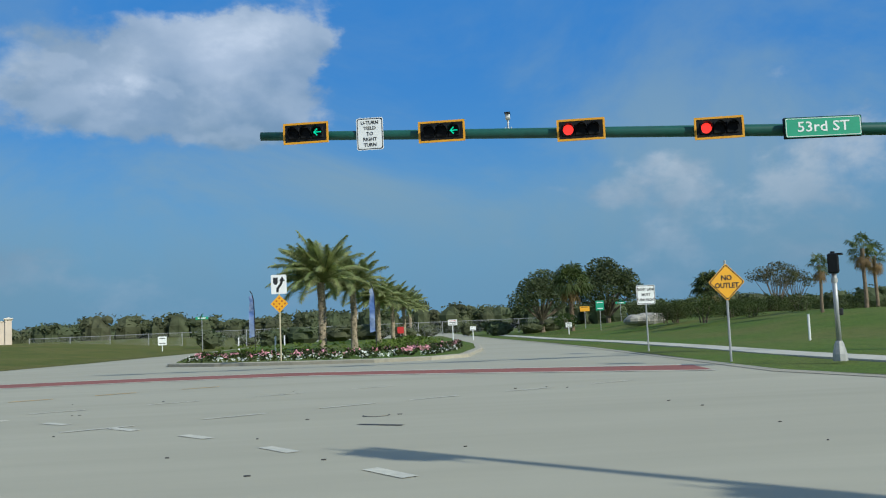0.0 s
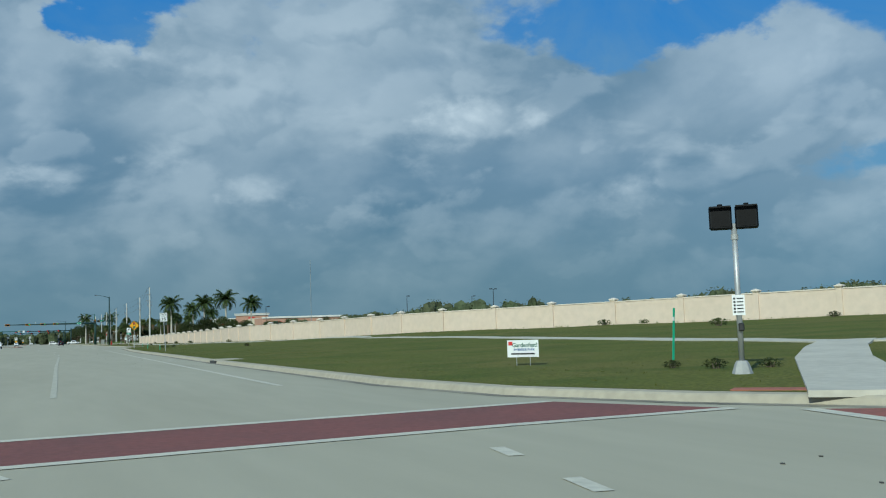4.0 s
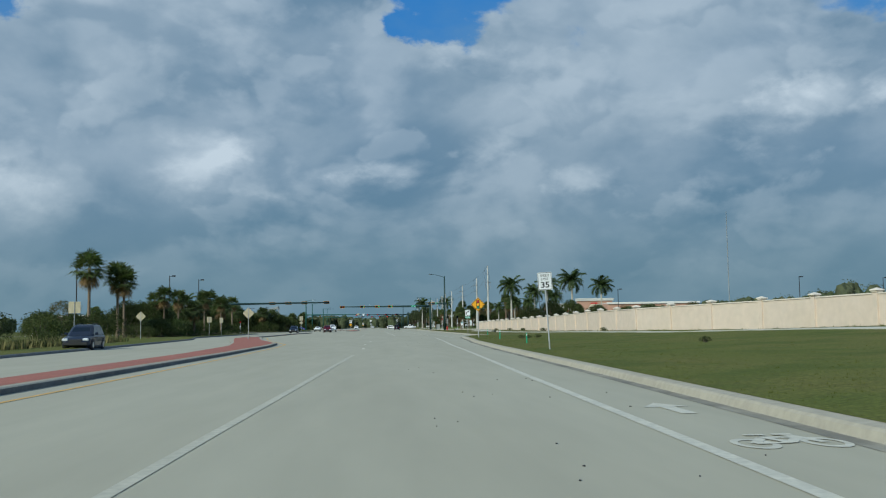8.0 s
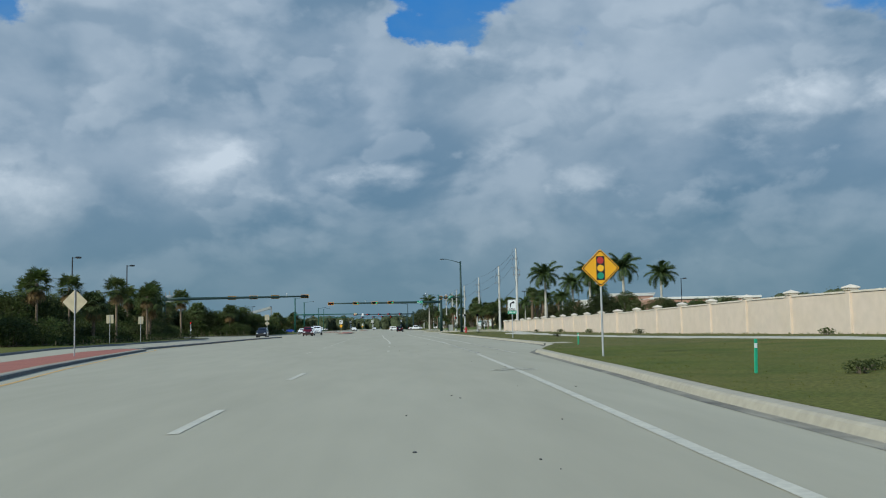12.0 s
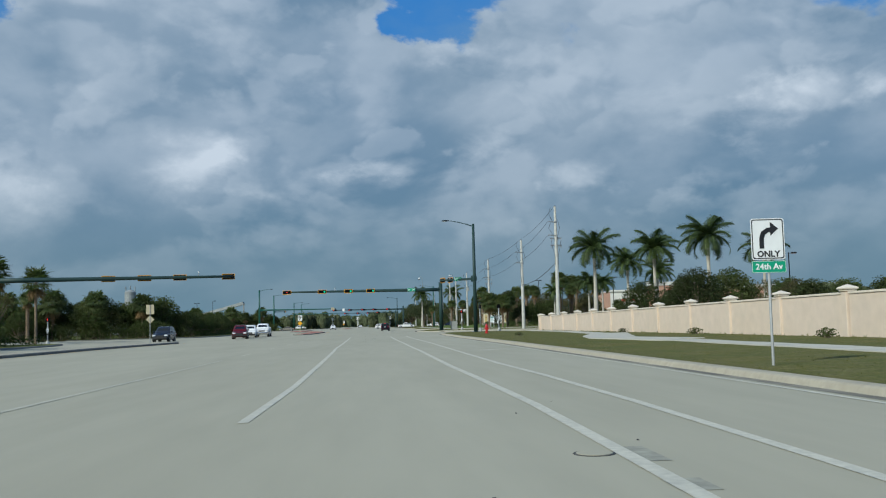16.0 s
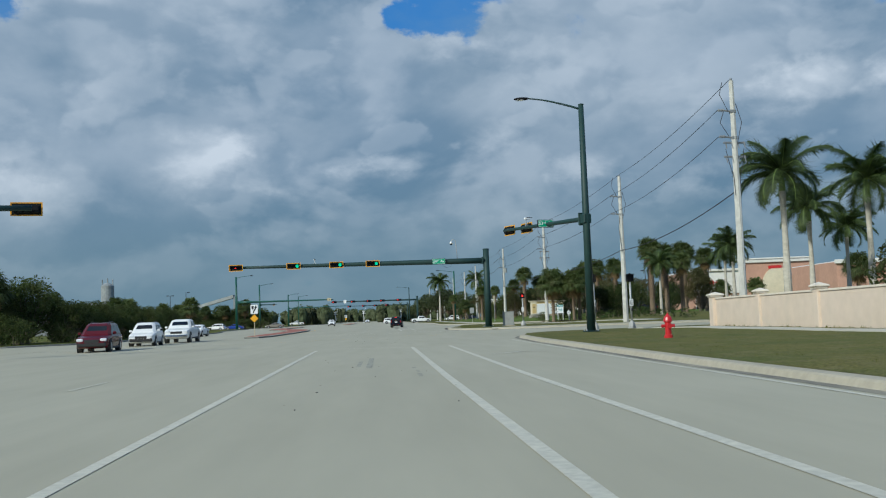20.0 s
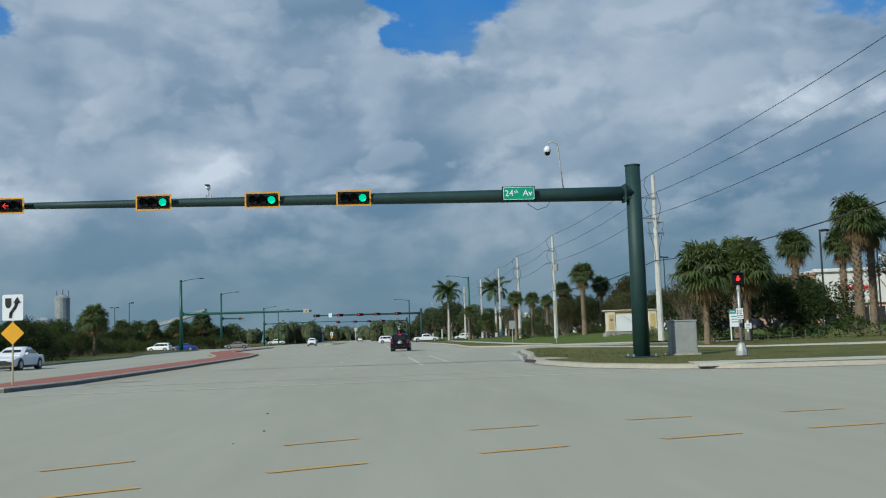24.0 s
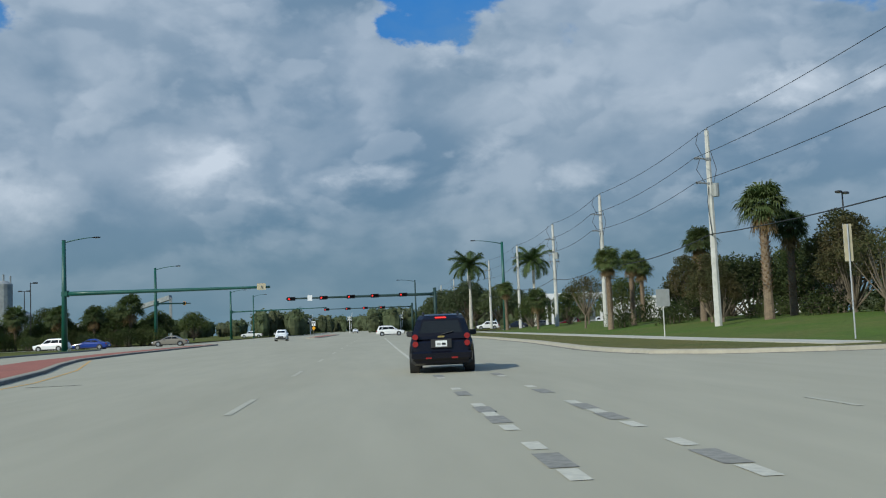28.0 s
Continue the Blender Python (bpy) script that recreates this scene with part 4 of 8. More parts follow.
def crossing(name, near, far, label, mat=None):
    top = thing(name, label, "crosswalk", kind="structure")
    me = Me()
    for (a, b), (c, d) in zip(zip(near, near[1:]), zip(far, far[1:])):
        n = max(1, int((Vector(b) - Vector(a)).length / 4))
        for k in range(n):
            p0, p1 = Vector(a).lerp(Vector(b), k / n), Vector(a).lerp(Vector(b), (k + 1) / n)
            q0, q1 = Vector(c).lerp(Vector(d), k / n), Vector(c).lerp(Vector(d), (k + 1) / n)
            me.add([(*p0, 0.005), (*p1, 0.005), (*q1, 0.005), (*q0, 0.005)], [(0, 1, 2, 3) if (p1 - p0).cross(q0 - p0) > 0 else (3, 2, 1, 0)])
    part("paving", me, mat or crossing_mat, top, "dull maroon stamped paving")
    for line in (near, far):
        m2 = Me()
        for a, b in zip(line, line[1:]):
            d = (Vector(b) - Vector(a)).normalized()
            nn = Vector((-d.y, d.x)) * 0.14
            cs = [Vector(a) - nn, Vector(b) - nn, Vector(b) + nn, Vector(a) + nn]
            m2.add([(c.x, c.y, 0.0095) for c in cs], [(0, 1, 2, 3)])
        part("border_line", m2, white_paint, top, "white painted border")
    return top


crossing("crosswalk_north", [(-20, -17.3), (-6, -16.9), (3.0, -16.5), (6.6, -16.6)], [(-20, -14.3), (-6, -13.9), (3.0, -13.6), (5.3, -13.5)], "maroon paved crosswalk with white borders across the avenue")
crossing("crosswalk_east", [(7.2, -17.4), (6.2, -22), (5.9, -31), (5.8, -40), (4.9, -44.6), (1.9, -49.6), (-1.6, -54.6)], [(9.6, -19.3), (8.9, -23), (8.8, -30), (8.6, -38.5), (7.6, -43.9), (4.6, -49.2), (1.2, -54.9)], "brick-red paved crosswalk with white borders across the side street", material("brick_red_crosswalk_paving", (0.29, 0.095, 0.07), 0.85, grain=(8, 0.15), stain=(0.6, 0.6), tint=(0.21, 0.08, 0.065), bump=(16, 0.3)))
tactile = thing("tactile_strip", "brick-red tactile paving strip across the kerb ramp", "tactile paving", kind="structure")
part("paving", Me().box((8.1, -16.1, 0.165), (1.72, 0.5, 0.03), -48.3), red_mat, tactile)


# bicycle marking: two wheels, a frame and a bent figure-free arrow
def bike_mark(x, y, size, paint=None):
    me = Me()
    level = []

    def ring(cx, cy, r):
        n = 18
        for k in range(n):
            a, b = 2 * math.pi * k / n, 2 * math.pi * (k + 1) / n
            me.add([(x + cx + r * math.cos(t) * f, y + cy + r * math.sin(t) * f * 1.9, 0.007) for t, f in ((a, 0.66), (a, 1), (b, 1), (b, 0.66))], [(0, 1, 2, 3)])

    def bar(p, q, w=0.06):
        level.append(w)
        z = 0.0072 + 0.0006 * len(level)
        d = (Vector(q) - Vector(p)).normalized()
        nn = Vector((-d.y, d.x)) * w
        cs = [Vector(p) - nn, Vector(q) - nn, Vector(q) + nn, Vector(p) + nn]
        me.add([(x + c.x, y + c.y, z) for c in cs], [(0, 1, 2, 3)])

    ring(-0.42 * size, 0, 0.25 * size)
    ring(0.42 * size, 0, 0.25 * size)
    for p, q in (((-0.42, 0), (-0.12, 0.55)), ((-0.12, 0.55), (0.3, 0.5)), ((0.42, 0), (0.25, 0.75)), ((-0.42, 0), (0.02, 0.02)), ((0.02, 0.02), (0.3, 0.5)), ((-0.12, 0.55), (0.02, 0.02)), ((-0.25, 0.8), (0.0, 0.78)), ((0.1, 0.8), (0.35, 0.78))):
        bar([c * size for c in p], [c * size for c in q])
    part("bicycle_symbol", me, paint or white_paint, marks)


def arrow_mark(x, y, w, length, paint=None):
    me = Me()
    me.add([(x - w * 0.16, y, 0.007), (x + w * 0.16, y, 0.007), (x + w * 0.16, y + length * 0.6, 0.007), (x - w * 0.16, y + length * 0.6, 0.007),
            (x - w * 0.5, y + length * 0.6, 0.007), (x + w * 0.5, y + length * 0.6, 0.007), (x, y + length, 0.007)], [(0, 1, 2, 3), (4, 5, 6)])
    part("arrow", me, paint or white_paint, marks)


bike_mark(4.80, 26.65, 0.9)
arrow_mark(4.85, 30.0, 0.7, 1.8)
bike_mark(7.35, 302.9, 0.95, worn_paint)
arrow_mark(7.2, 306.5, 0.7, 1.9, worn_paint)
bike_mark(5.9, 98.0, 1.0, worn_paint)
# right-turn arrows in the turn lane
for x, y in ((9.15, 175.2), (8.45, 223.1)):
    me = Me()
    me.add([(x + 0.00, y, 0.007), (x + 0.60, y - 0.35, 0.007), (x + 0.60, y + 0.65, 0.007)], [(0, 1, 2)])
    me.add([(x + 0.55, y + 0.02, 0.0075), (x + 1.10, y + 0.8, 0.0075), (x + 1.00, y + 1.2, 0.0075), (x + 0.50, y + 0.28, 0.0075)], [(0, 1, 2, 3)])
    me.add([(x + 1.05, y + 0.85, 0.008), (x + 1.80, y + 0.25, 0.008), (x + 1.85, y + 0.55, 0.008), (x + 1.05, y + 1.25, 0.008)], [(0, 1, 2, 3)])
    part("turn_arrow", me, worn_paint if y > 200 else white_paint, marks)

# slab joints, skid marks and manhole covers in the roadway
wear = thing("road_joints", "dark sealed slab joints and tyre scuffs in the concrete", "road joint", kind="structure")
for pts, w in (([(-18, 252), (-9, 252.5), (-3, 253.2)], 0.10), ([(-10, 344), (-7.5, 344.2)], 0.12),
                ([(9.07, 137.4), (10.2, 136.9), (11.04, 136.4)], 0.035), ([(10.44, 133.76), (10.68, 133.46)], 0.05), ([(10.68, 130.7), (11.1, 130.5), (11.58, 130.1)], 0.05), ([(-10.2, -46.9), (-10.6, -47.5)], 0.12), ([(13.4, 320.6), (18, 322.5), (40, 322.5)], 0.5), ([(6.2, 20), (6.3, 24)], 0.1), ([(3.1, -24.6), (2.79, -29.0), (2.65, -31.9), (2.6, -36.5)], 0.035), ([(3.93, 17.45), (4.43, 17.32)], 0.05), ([(-5.1, 337.0), (-3.6, 337.2)], 0.14)):
    me = Me()
    for a, b in zip(pts, pts[1:]):
        d = (Vector(b) - Vector(a)).normalized()
        nn = Vector((-d.y, d.x)) * w / 2
        cs = [Vector(a) - nn, Vector(b) - nn, Vector(b) + nn, Vector(a) + nn]
        me.add([(c.x, c.y, 0.0055) for c in cs], [(0, 1, 2, 3)])
    part("joint", me, joint_mat if w < 0.3 else black_patch, wear)
for x, y0, y1, w in ((4.42, 216.8, 223, 0.08), (4.12, 217.5, 221, 0.06), (6.95, 139.9, 140.9, 0.12), (6.82, 138.4, 138.95, 0.16), (5.64, 212.3, 213.6, 0.05), (5.64, 214.0, 214.9, 0.04), (5.6, 215.8, 216.4, 0.05)):
    me = Me().add([(x - w, y0, 0.0045), (x + w, y0, 0.0045), (x + w, y1, 0.0045), (x - w, y1, 0.0045)], [(0, 1, 2, 3)])
    part("tyre_mark", me, skid_mat, wear)
rng = random.Random(7)
for cx, cy, n, spread_x, spread_y in ((3.0, 38, 26, 1.8, 18), (4.5, 85, 18, 2.0, 20), (4.3, 215, 18, 2.0, 10), (-9, -46, 26, 7, 6), (2.0, -25, 14, 4, 5), (4.5, 130, 16, 3, 20), (4.5, 255, 14, 2.0, 14)):
    me = Me()
    for k in range(n):
        x, y, r = cx + rng.uniform(-1, 1) * spread_x, cy + rng.uniform(-1, 1) * spread_y, rng.uniform(0.006, 0.022)
        pts = [(x + r * rng.uniform(0.6, 1.3) * math.cos(a), y + r * 1.6 * rng.uniform(0.6, 1.3) * math.sin(a)) for a in (0, 1.05, 2.1, 3.15, 4.2, 5.25)]
        me.slab(pts, 0.001, 0.012)
    tagged(part("road_crumbs", me, joint_mat, wear), kind="stuff")
for x, y, r in ((-8.98, -47.1, 0.21), (6.5, 140.5, 0.205), (-3.2, -26.6, 0.10), (-1.4, -23.5, 0.11), (0.9, -24.2, 0.08)):
    cover = thing("manhole_cover", "round dark iron manhole cover flush in the concrete", "manhole cover", (x, y, 0.0))
    part("ring", Me().slab([(r * math.cos(a * 0.4189), r * math.sin(a * 0.4189)) for a in range(15)], 0.0, 0.006), joint_mat, cover)
    part("lid", Me().slab([(r * 0.86 * math.cos(a * 0.4189), r * 0.86 * math.sin(a * 0.4189)) for a in range(15)], 0.006, 0.011), road_mat if r > 0.2 else joint_mat, cover)

# storm drain inlets in the kerb
for x, y, turn in ((5.55, 19.6, 88), (12.0, 127.2, 90), (11.35, 289.2, 97)):
    inlet = thing("storm_drain", "dark open storm drain inlet in the concrete kerb", "storm drain", (x, y, 0.0), turn)
    part("top_slab", Me().box((0, -0.62, 0.155), (2.6, 1.1, 0.05), chamfer=0.012), kerb_mat, inlet)
    part("mouth", Me().box((0, 0.12, 0.068), (1.7, 0.12, 0.11)), joint_mat, inlet, "black opening")


# ---------------------------------------------------------------- garden wall
wall = thing("wall_garden", "long beige stucco garden wall with pale caps and piers", "garden wall", kind="structure")
piers = []
s_total, along = 0.0, []
pts = [Vector((x, y)) for y, x in wall_line]
for a, b in zip(pts, pts[1:]):
    along.append((s_total, a, b))
    s_total += (b - a).length
n_pier = round(s_total / 6.9)
for k in range(n_pier + 1):
    s = s_total * k / n_pier
    for s0, a, b in along:
        if s <= s0 + (b - a).length + 1e-6:
            piers.append(a.lerp(b, (s - s0) / (b - a).length))
            break
JOG = 1.1
for i, p in enumerate(piers):
    top, foot = wall_top(p.y), wall_foot(p.y)
    q = piers[min(i + 1, len(piers) - 1)]
    r = piers[max(i - 1, 0)]
    turn = math.degrees(math.atan2((q - r).y, (q - r).x))
    big = i in (0, len(piers) - 1) or abs(p.y - 163) < 3.5
    w = 0.62 if big else 0.46
    pier = part("pier", Me().box((p.x, p.y, (top + foot - 0.6) / 2), (w, w, top - foot + 0.6), turn, chamfer=0.02), stucco_mat, wall)
    cap = Me().box((p.x, p.y, top + 0.035), (w + 0.12, w + 0.12, 0.09), turn, chamfer=0.02)
    cap.box((p.x, p.y, top + 0.125), (w + 0.26, w + 0.26, 0.10), turn, chamfer=0.03)
    m = Matrix.Translation((p.x, p.y, top + 0.175)) @ Matrix.Rotation(radians(turn), 4, "Z")
    h = (w + 0.2) / 2
    cap.add([m @ Vector(c) for c in ((-h, -h, 0), (h, -h, 0), (h, h, 0), (-h, h, 0), (0, 0, 0.14))], [(0, 1, 4), (1, 2, 4), (2, 3, 4), (3, 0, 4)])
    part("pier_cap", cap, stucco_trim, wall, "pale pyramidal cap")
    if i + 1 < len(piers):
        d = (q - p)
        L = d.length
        d = d / L
        a, b = p + d * (w / 2 - 0.02), q - d * (w / 2 - 0.02)
        nn = Vector((-d.y, d.x)) * 0.10
        za, zb = (wall_top(a.y) - 0.12, wall_foot(a.y) - 0.6), (wall_top(b.y) - 0.12, wall_foot(b.y) - 0.6)

        def bar(z0a, z1a, z0b, z1b, half):
            n2 = Vector((-d.y, d.x)) * half
            cs = [(a - n2, z0a), (b - n2, z0b), (b + n2, z0b), (a + n2, z0a), (a - n2, z1a), (b - n2, z1b), (b + n2, z1b), (a + n2, z1a)]
            return Me().add([(c.x, c.y, z) for c, z in cs], [(3, 2, 1, 0), (4, 5, 6, 7), (0, 1, 5, 4), (1, 2, 6, 5), (2, 3, 7, 6), (3, 0, 4, 7)])

        part("panel", bar(za[1], za[0], zb[1], zb[0], 0.10), stucco_mat, wall)
        part("coping", bar(za[0], za[0] + 0.09, zb[0], zb[0] + 0.09, 0.155), stucco_trim, wall, "pale coping")


# ---------------------------------------------------------------- signals, masts and lamps
def disc(me, c, r, n=16, y=0.0):
    base = len(me.v)
    me.v += [(c[0] + r * math.cos(2 * math.pi * k / n), y, c[1] + r * math.sin(2 * math.pi * k / n)) for k in range(n)]
    me.f.append(tuple(base + k for k in range(n)))
    return me


def signal_head(name, label, lit=None, arrow=False, back_bracket=0.3, edge=None):
    """Three lenses side by side on a black backplate with an orange border, facing -y."""
    top = thing(name, label, "traffic signal", group="traffic signals over the road")
    part("backplate", Me().box((0, 0.03, 0), (1.26, 0.02, 0.52)), black_metal, top)
    rim = Me()
    for c, s in (((0, 0.025, 0.285), (1.36, 0.03, 0.06)), ((0, 0.025, -0.285), (1.36, 0.03, 0.06)), ((-0.655, 0.025, 0), (0.06, 0.03, 0.51)), ((0.655, 0.025, 0), (0.06, 0.03, 0.51))):
        rim.box(c, s)
    part("border", rim, edge or orange_edge, top, "" if edge else "orange reflective border")
    part("bracket", Me().box((0, back_bracket / 2 + 0.04, 0), (0.14, back_bracket, 0.10), chamfer=0.01), black_metal, top)
    for k, x in enumerate((-0.36, 0.0, 0.36)):
        part("section", Me().box((x, 0.08, 0), (0.345, 0.2, 0.36), chamfer=0.03), black_metal, top)
        hood = Me()
        n = 14
        for j in range(n + 1):
            a = radians(-30 + 240 * j / n)
            for y in (-0.02, -0.24):
                hood.v.append((x + 0.165 * math.cos(a), y if y > -0.1 else y * (0.55 + 0.45 * max(math.sin(a), 0)), 0.165 * math.sin(a)))
        hood.f += [(2 * j, 2 * j + 1, 2 * j + 3, 2 * j + 2) for j in range(n)]
        part("visor", hood, black_metal, top)
        on = lit is not None and lit[0] == k
        m = {None: lens_off, "red": lens_red, "green": lens_green}[lit[1] if on else None]
        if on and arrow:
            part("lens", disc(Me(), (x, 0), 0.15, y=-0.022), lens_off, top)
            a = Me()
            for p, q in (((0.10, 0.0), (-0.10, 0.0)), ((-0.10, 0.0), (-0.01, 0.09)), ((-0.10, 0.0), (-0.01, -0.09))):
                a.box((x + (p[0] + q[0]) / 2, -0.027, (p[1] + q[1]) / 2), (math.hypot(p[0] - q[0], p[1] - q[1]) + 0.02, 0.006, 0.03), 0, -math.degrees(math.atan2(q[1] - p[1], q[0] - p[0])))
            part("arrow", a, m, top, "lit arrow")
        else:
            part("lens", disc(Me(), (x, 0), 0.15, y=-0.022), m, top, "lit lens" if on else "")
    return top


def bent(a, b, rise, n=8):
    """Points of a gently arched arm from a to b."""
    a, b = Vector(a), Vector(b)
    return [a.lerp(b, k / n) + Vector((0, 0, rise * math.sin(math.pi * 0.5 * k / n) * (1 - 0.0 * k))) - Vector((0, 0, rise * k / n)) for k in range(n + 1)]


def cobra(parent, at, tip, mat, from_z):
    """A curved lamp arm with a flat street-lamp head at its tip, in the mast's own space."""
    arm = part("lamp_arm", Me().tube(bent((0, 0, from_z), tip, 0.45), [0.07, 0.065, 0.06, 0.055, 0.05, 0.048, 0.045, 0.042, 0.04], 8), mat, parent, smooth=True)
    d = Vector((tip[0], tip[1], 0)).normalized()
    c = Vector(tip) + d * 0.35
    head = Me().ball((0, 0, 0), (0.46, 0.17, 0.09), 14, 8)
    a = math.atan2(d.y, d.x)
    head.v = [(c.x + x * math.cos(a) - y * math.sin(a), c.y + x * math.sin(a) + y * math.cos(a), c.z + z) for x, y, z in head.v]
    part("lamp_head", head, black_metal, parent, "dark cobra-head street lamp", smooth=True)
    glass = Me().box((c.x + d.x * 0.08, c.y + d.y * 0.08, c.z - 0.085), (0.42, 0.2, 0.03), math.degrees(a), chamfer=0.01)
    part("lamp_glass", glass, lamp_clear, parent)


def mast(label, at, height, r0, r1, arm_z=None, arm_to=None, lamp=None, mat=None, arm_r=(0.16, 0.09)):
    mat = mat or green_metal
    top = thing("signal_mast" if arm_to else "street_lamp", label, "signal mast" if arm_to else "street lamp", at)
    part("base_plate", Me().box((0, 0, 0.02), (r0 * 3.4, r0 * 3.4, 0.06), chamfer=0.01), mat, top)
    for sx in (-1, 1):
        for sy in (-1, 1):
            part("bolt", Me().tube([(sx * r0 * 1.35, sy * r0 * 1.35, 0.04), (sx * r0 * 1.35, sy * r0 * 1.35, 0.14)], 0.035, 6), galvanised, top)
    part("pole", Me().tube([(0, 0, 0.03), (0, 0, height * 0.5), (0, 0, height)], [r0, (r0 + r1) / 2, r1], 18), mat, top, smooth=True)
    part("pole_cap", Me().tube([(0, 0, height), (0, 0, height + 0.04), (0, 0, height + 0.06)], [r1 * 1.08, r1 * 1.08, r1 * 0.7], 18), mat, top)
    if arm_to:
        tip = Vector(arm_to) - Vector(at)
        root = Vector((0, 0, arm_z - at[2]))
        part("arm", Me().tube([root.lerp(tip, k / 8) for k in range(9)], [arm_r[0] + (arm_r[1] - arm_r[0]) * k / 8 for k in range(9)], 16), mat, top, smooth=True)
        d = (tip - root).normalized()
        turn = math.degrees(math.atan2(d.y, d.x))
        part("arm_flange", Me().box(root + d * (r0 + 0.06), (0.10, 0.62, 0.72), turn, chamfer=0.02), mat, top)
        part("arm_clamp", Me().box(root + d * (r0 * 0.4), (r0 * 2.3, 0.5, 0.55), turn, chamfer=0.04), mat, top)
    if lamp:
        cobra(top, at, Vector(lamp) - Vector(at), mat, height - 0.25)
    return top


def place(ob, x, y, z, turn=0.0):
    ob.matrix_basis = pose(x, y, z, 0, 0, turn)
    return ob


def sign_panel(parent, w, h, mat, x=0, y=0, z=0, diamond=False, rim=None, back=True, name="panel"):
    """A sheet sign facing -y with an inset border line."""
    def outline(dx, dz):
        if diamond:
            r = 0.06 * w
            return [(x + a, z + b) for a, b in ((0 + r * .4, -dz + r * .4), (dx - r * .4, -r * .4), (dx - r * .4, r * .4), (r * .4, dz - r * .4), (-r * .4, dz - r * .4), (-dx + r * .4, r * .4), (-dx + r * .4, -r * .4), (-r * .4, -dz + r * .4))]
        r = min(dx, dz) * 0.14
        pts = []
        for cx, cz, a0 in ((dx - r, -dz + r, -90), (dx - r, dz - r, 0), (-dx + r, dz - r, 90), (-dx + r, -dz + r, 180)):
            for k in range(4):
                a = radians(a0 + 30 * k)
                pts.append((x + cx + r * math.cos(a), z + cz + r * math.sin(a)))
        return pts
    hw, hh = w / 2, h / 2
    panel = part(name, Me().plate(outline(hw, hh), 0.006, Matrix.Translation((0, y, 0))), mat, parent)
    if back:
        part(name + "_back", Me().plate(outline(hw - 0.002, hh - 0.002), 0.004, Matrix.Translation((0, y + 0.0055, 0))), sign_back, parent, "bare metal back")
    if rim:
        me = Me()
        m0, m1 = min(hw, hh) * 0.05, min(hw, hh) * 0.11
        a, b = outline(hw - m0, hh - m0), outline(hw - m1, hh - m1)
        n = len(a)
        yy = y - 0.0085
        me.v += [(p[0], yy, p[1]) for p in a] + [(p[0], yy, p[1]) for p in b]
        me.f += [(k, (k + 1) % n, (k + 1) % n + n, k + n) for k in range(n)]
        part("border_line", me, rim, parent)
    return panel


def post(parent, z0, z1, x=0, y=0.035, r=0.032, mat=None, name="post"):
    return part(name, Me().tube([(x, y, z0), (x, y, z1)], r, 8), mat or galvanised, parent)


def street_name(words, at, turn, w, h, label):
    top = thing("street_name_sign", label, "street sign", at, turn)
    sign_panel(top, w, h, sign_green, rim=sign_white)
    part("frame_box", Me().box((0, 0.07, 0), (w + 0.06, 0.12, h + 0.05), chamfer=0.015), black_metal, top)
    part("hanger", Me().box((0, 0.2, 0), (0.1, 0.2, 0.1)), black_metal, top)
    if words[2:4] in ("th", "rd") and words[-1] != "T":
        # ordinal ending set small and high
        k = h * 0.46
        letter_part(words[:2], k, sign_white, top, -k * 1.62, -0.011, 0, 0.004)
        letter_part(words[2:4], k * 0.55, sign_white, top, -k * 0.42, -0.011, k * 0.26, 0.003)
        letter_part(words[5:], k, sign_white, top, k * 1.45, -0.011, 0, 0.004)
    else:
        letter_part(words, h * 0.52, sign_white, top, 0, -0.011, 0, 0.004, 1.12)
    return top


# first crossing: the long arm over the side street
mast_a = mast("green signal mast with a long horizontal arm over the side street", (2.1, -63.6, 0.2), 7.6, 0.24, 0.20, 6.09, (5.20, -43.46, 7.20), mat=bright_green_metal, arm_r=(0.19, 0.13))
arm_a = lambda y: (2.1 + 3.1 * (y + 63.6) / 20.14, y, 6.09 + 1.11 * (y + 63.6) / 20.14)
head_left = signal_head("traffic_signal", "black signal head with an orange border and lit green arrow", (2, "green"), True)
head_red = signal_head("traffic_signal", "black signal head with an orange border and lit red lens", (0, "red"))
head_green = signal_head("traffic_signal", "black signal head with an orange border and lit green lens", (2, "green"))
head_redarrow = signal_head("traffic_signal", "black signal head with an orange border and red arrow", (1, "red"), True)
head_dark = signal_head("traffic_signal", "black horizontal signal head turned to the cross street, unlit", None)
head_far = signal_head("traffic_signal", "black signal head with a plain dark border and lit red lens", (0, "red"), edge=black_metal)
used = set()


def hang(proto, x, y, z, turn):
    """Places the first head itself, then copies of it."""
    if proto.name in used:
        return copy_thing(proto, pose(x, y, z, 0, 0, turn))
    used.add(proto.name)
    return place(proto, x, y, z, turn)


for proto, y in ((head_left, -44.85), (head_left, -48.84), (head_red, -52.8), (head_red, -56.6)):
    x, _, z = arm_a(y)
    hang(proto, x - 0.36, y, z + 0.02, -99)
x, y, z = arm_a(-46.75)
sg = thing("regulatory_sign", "white sign with black letters about yielding hung on the signal arm", "road sign", (x - 0.2, y, z), -99)
sign_panel(sg, 0.80, 0.96, sign_white, rim=sign_black)
part("bracket", Me().box((0, 0.09, 0), (0.08, 0.16, 0.3)), galvanised, sg)
for k, t in enumerate(("U-TURN", "YIELD", "TO", "RIGHT", "TURN")):
    letter_part(t, 0.10, sign_black, sg, 0, -0.011, 0.33 - 0.165 * k, 0.003)
x, y, z = arm_a(-59.4)
street_name("53rd ST", (x - 0.3, y, z + 0.02), -93, 2.1, 0.54, "green street name sign with white letters on the signal arm")


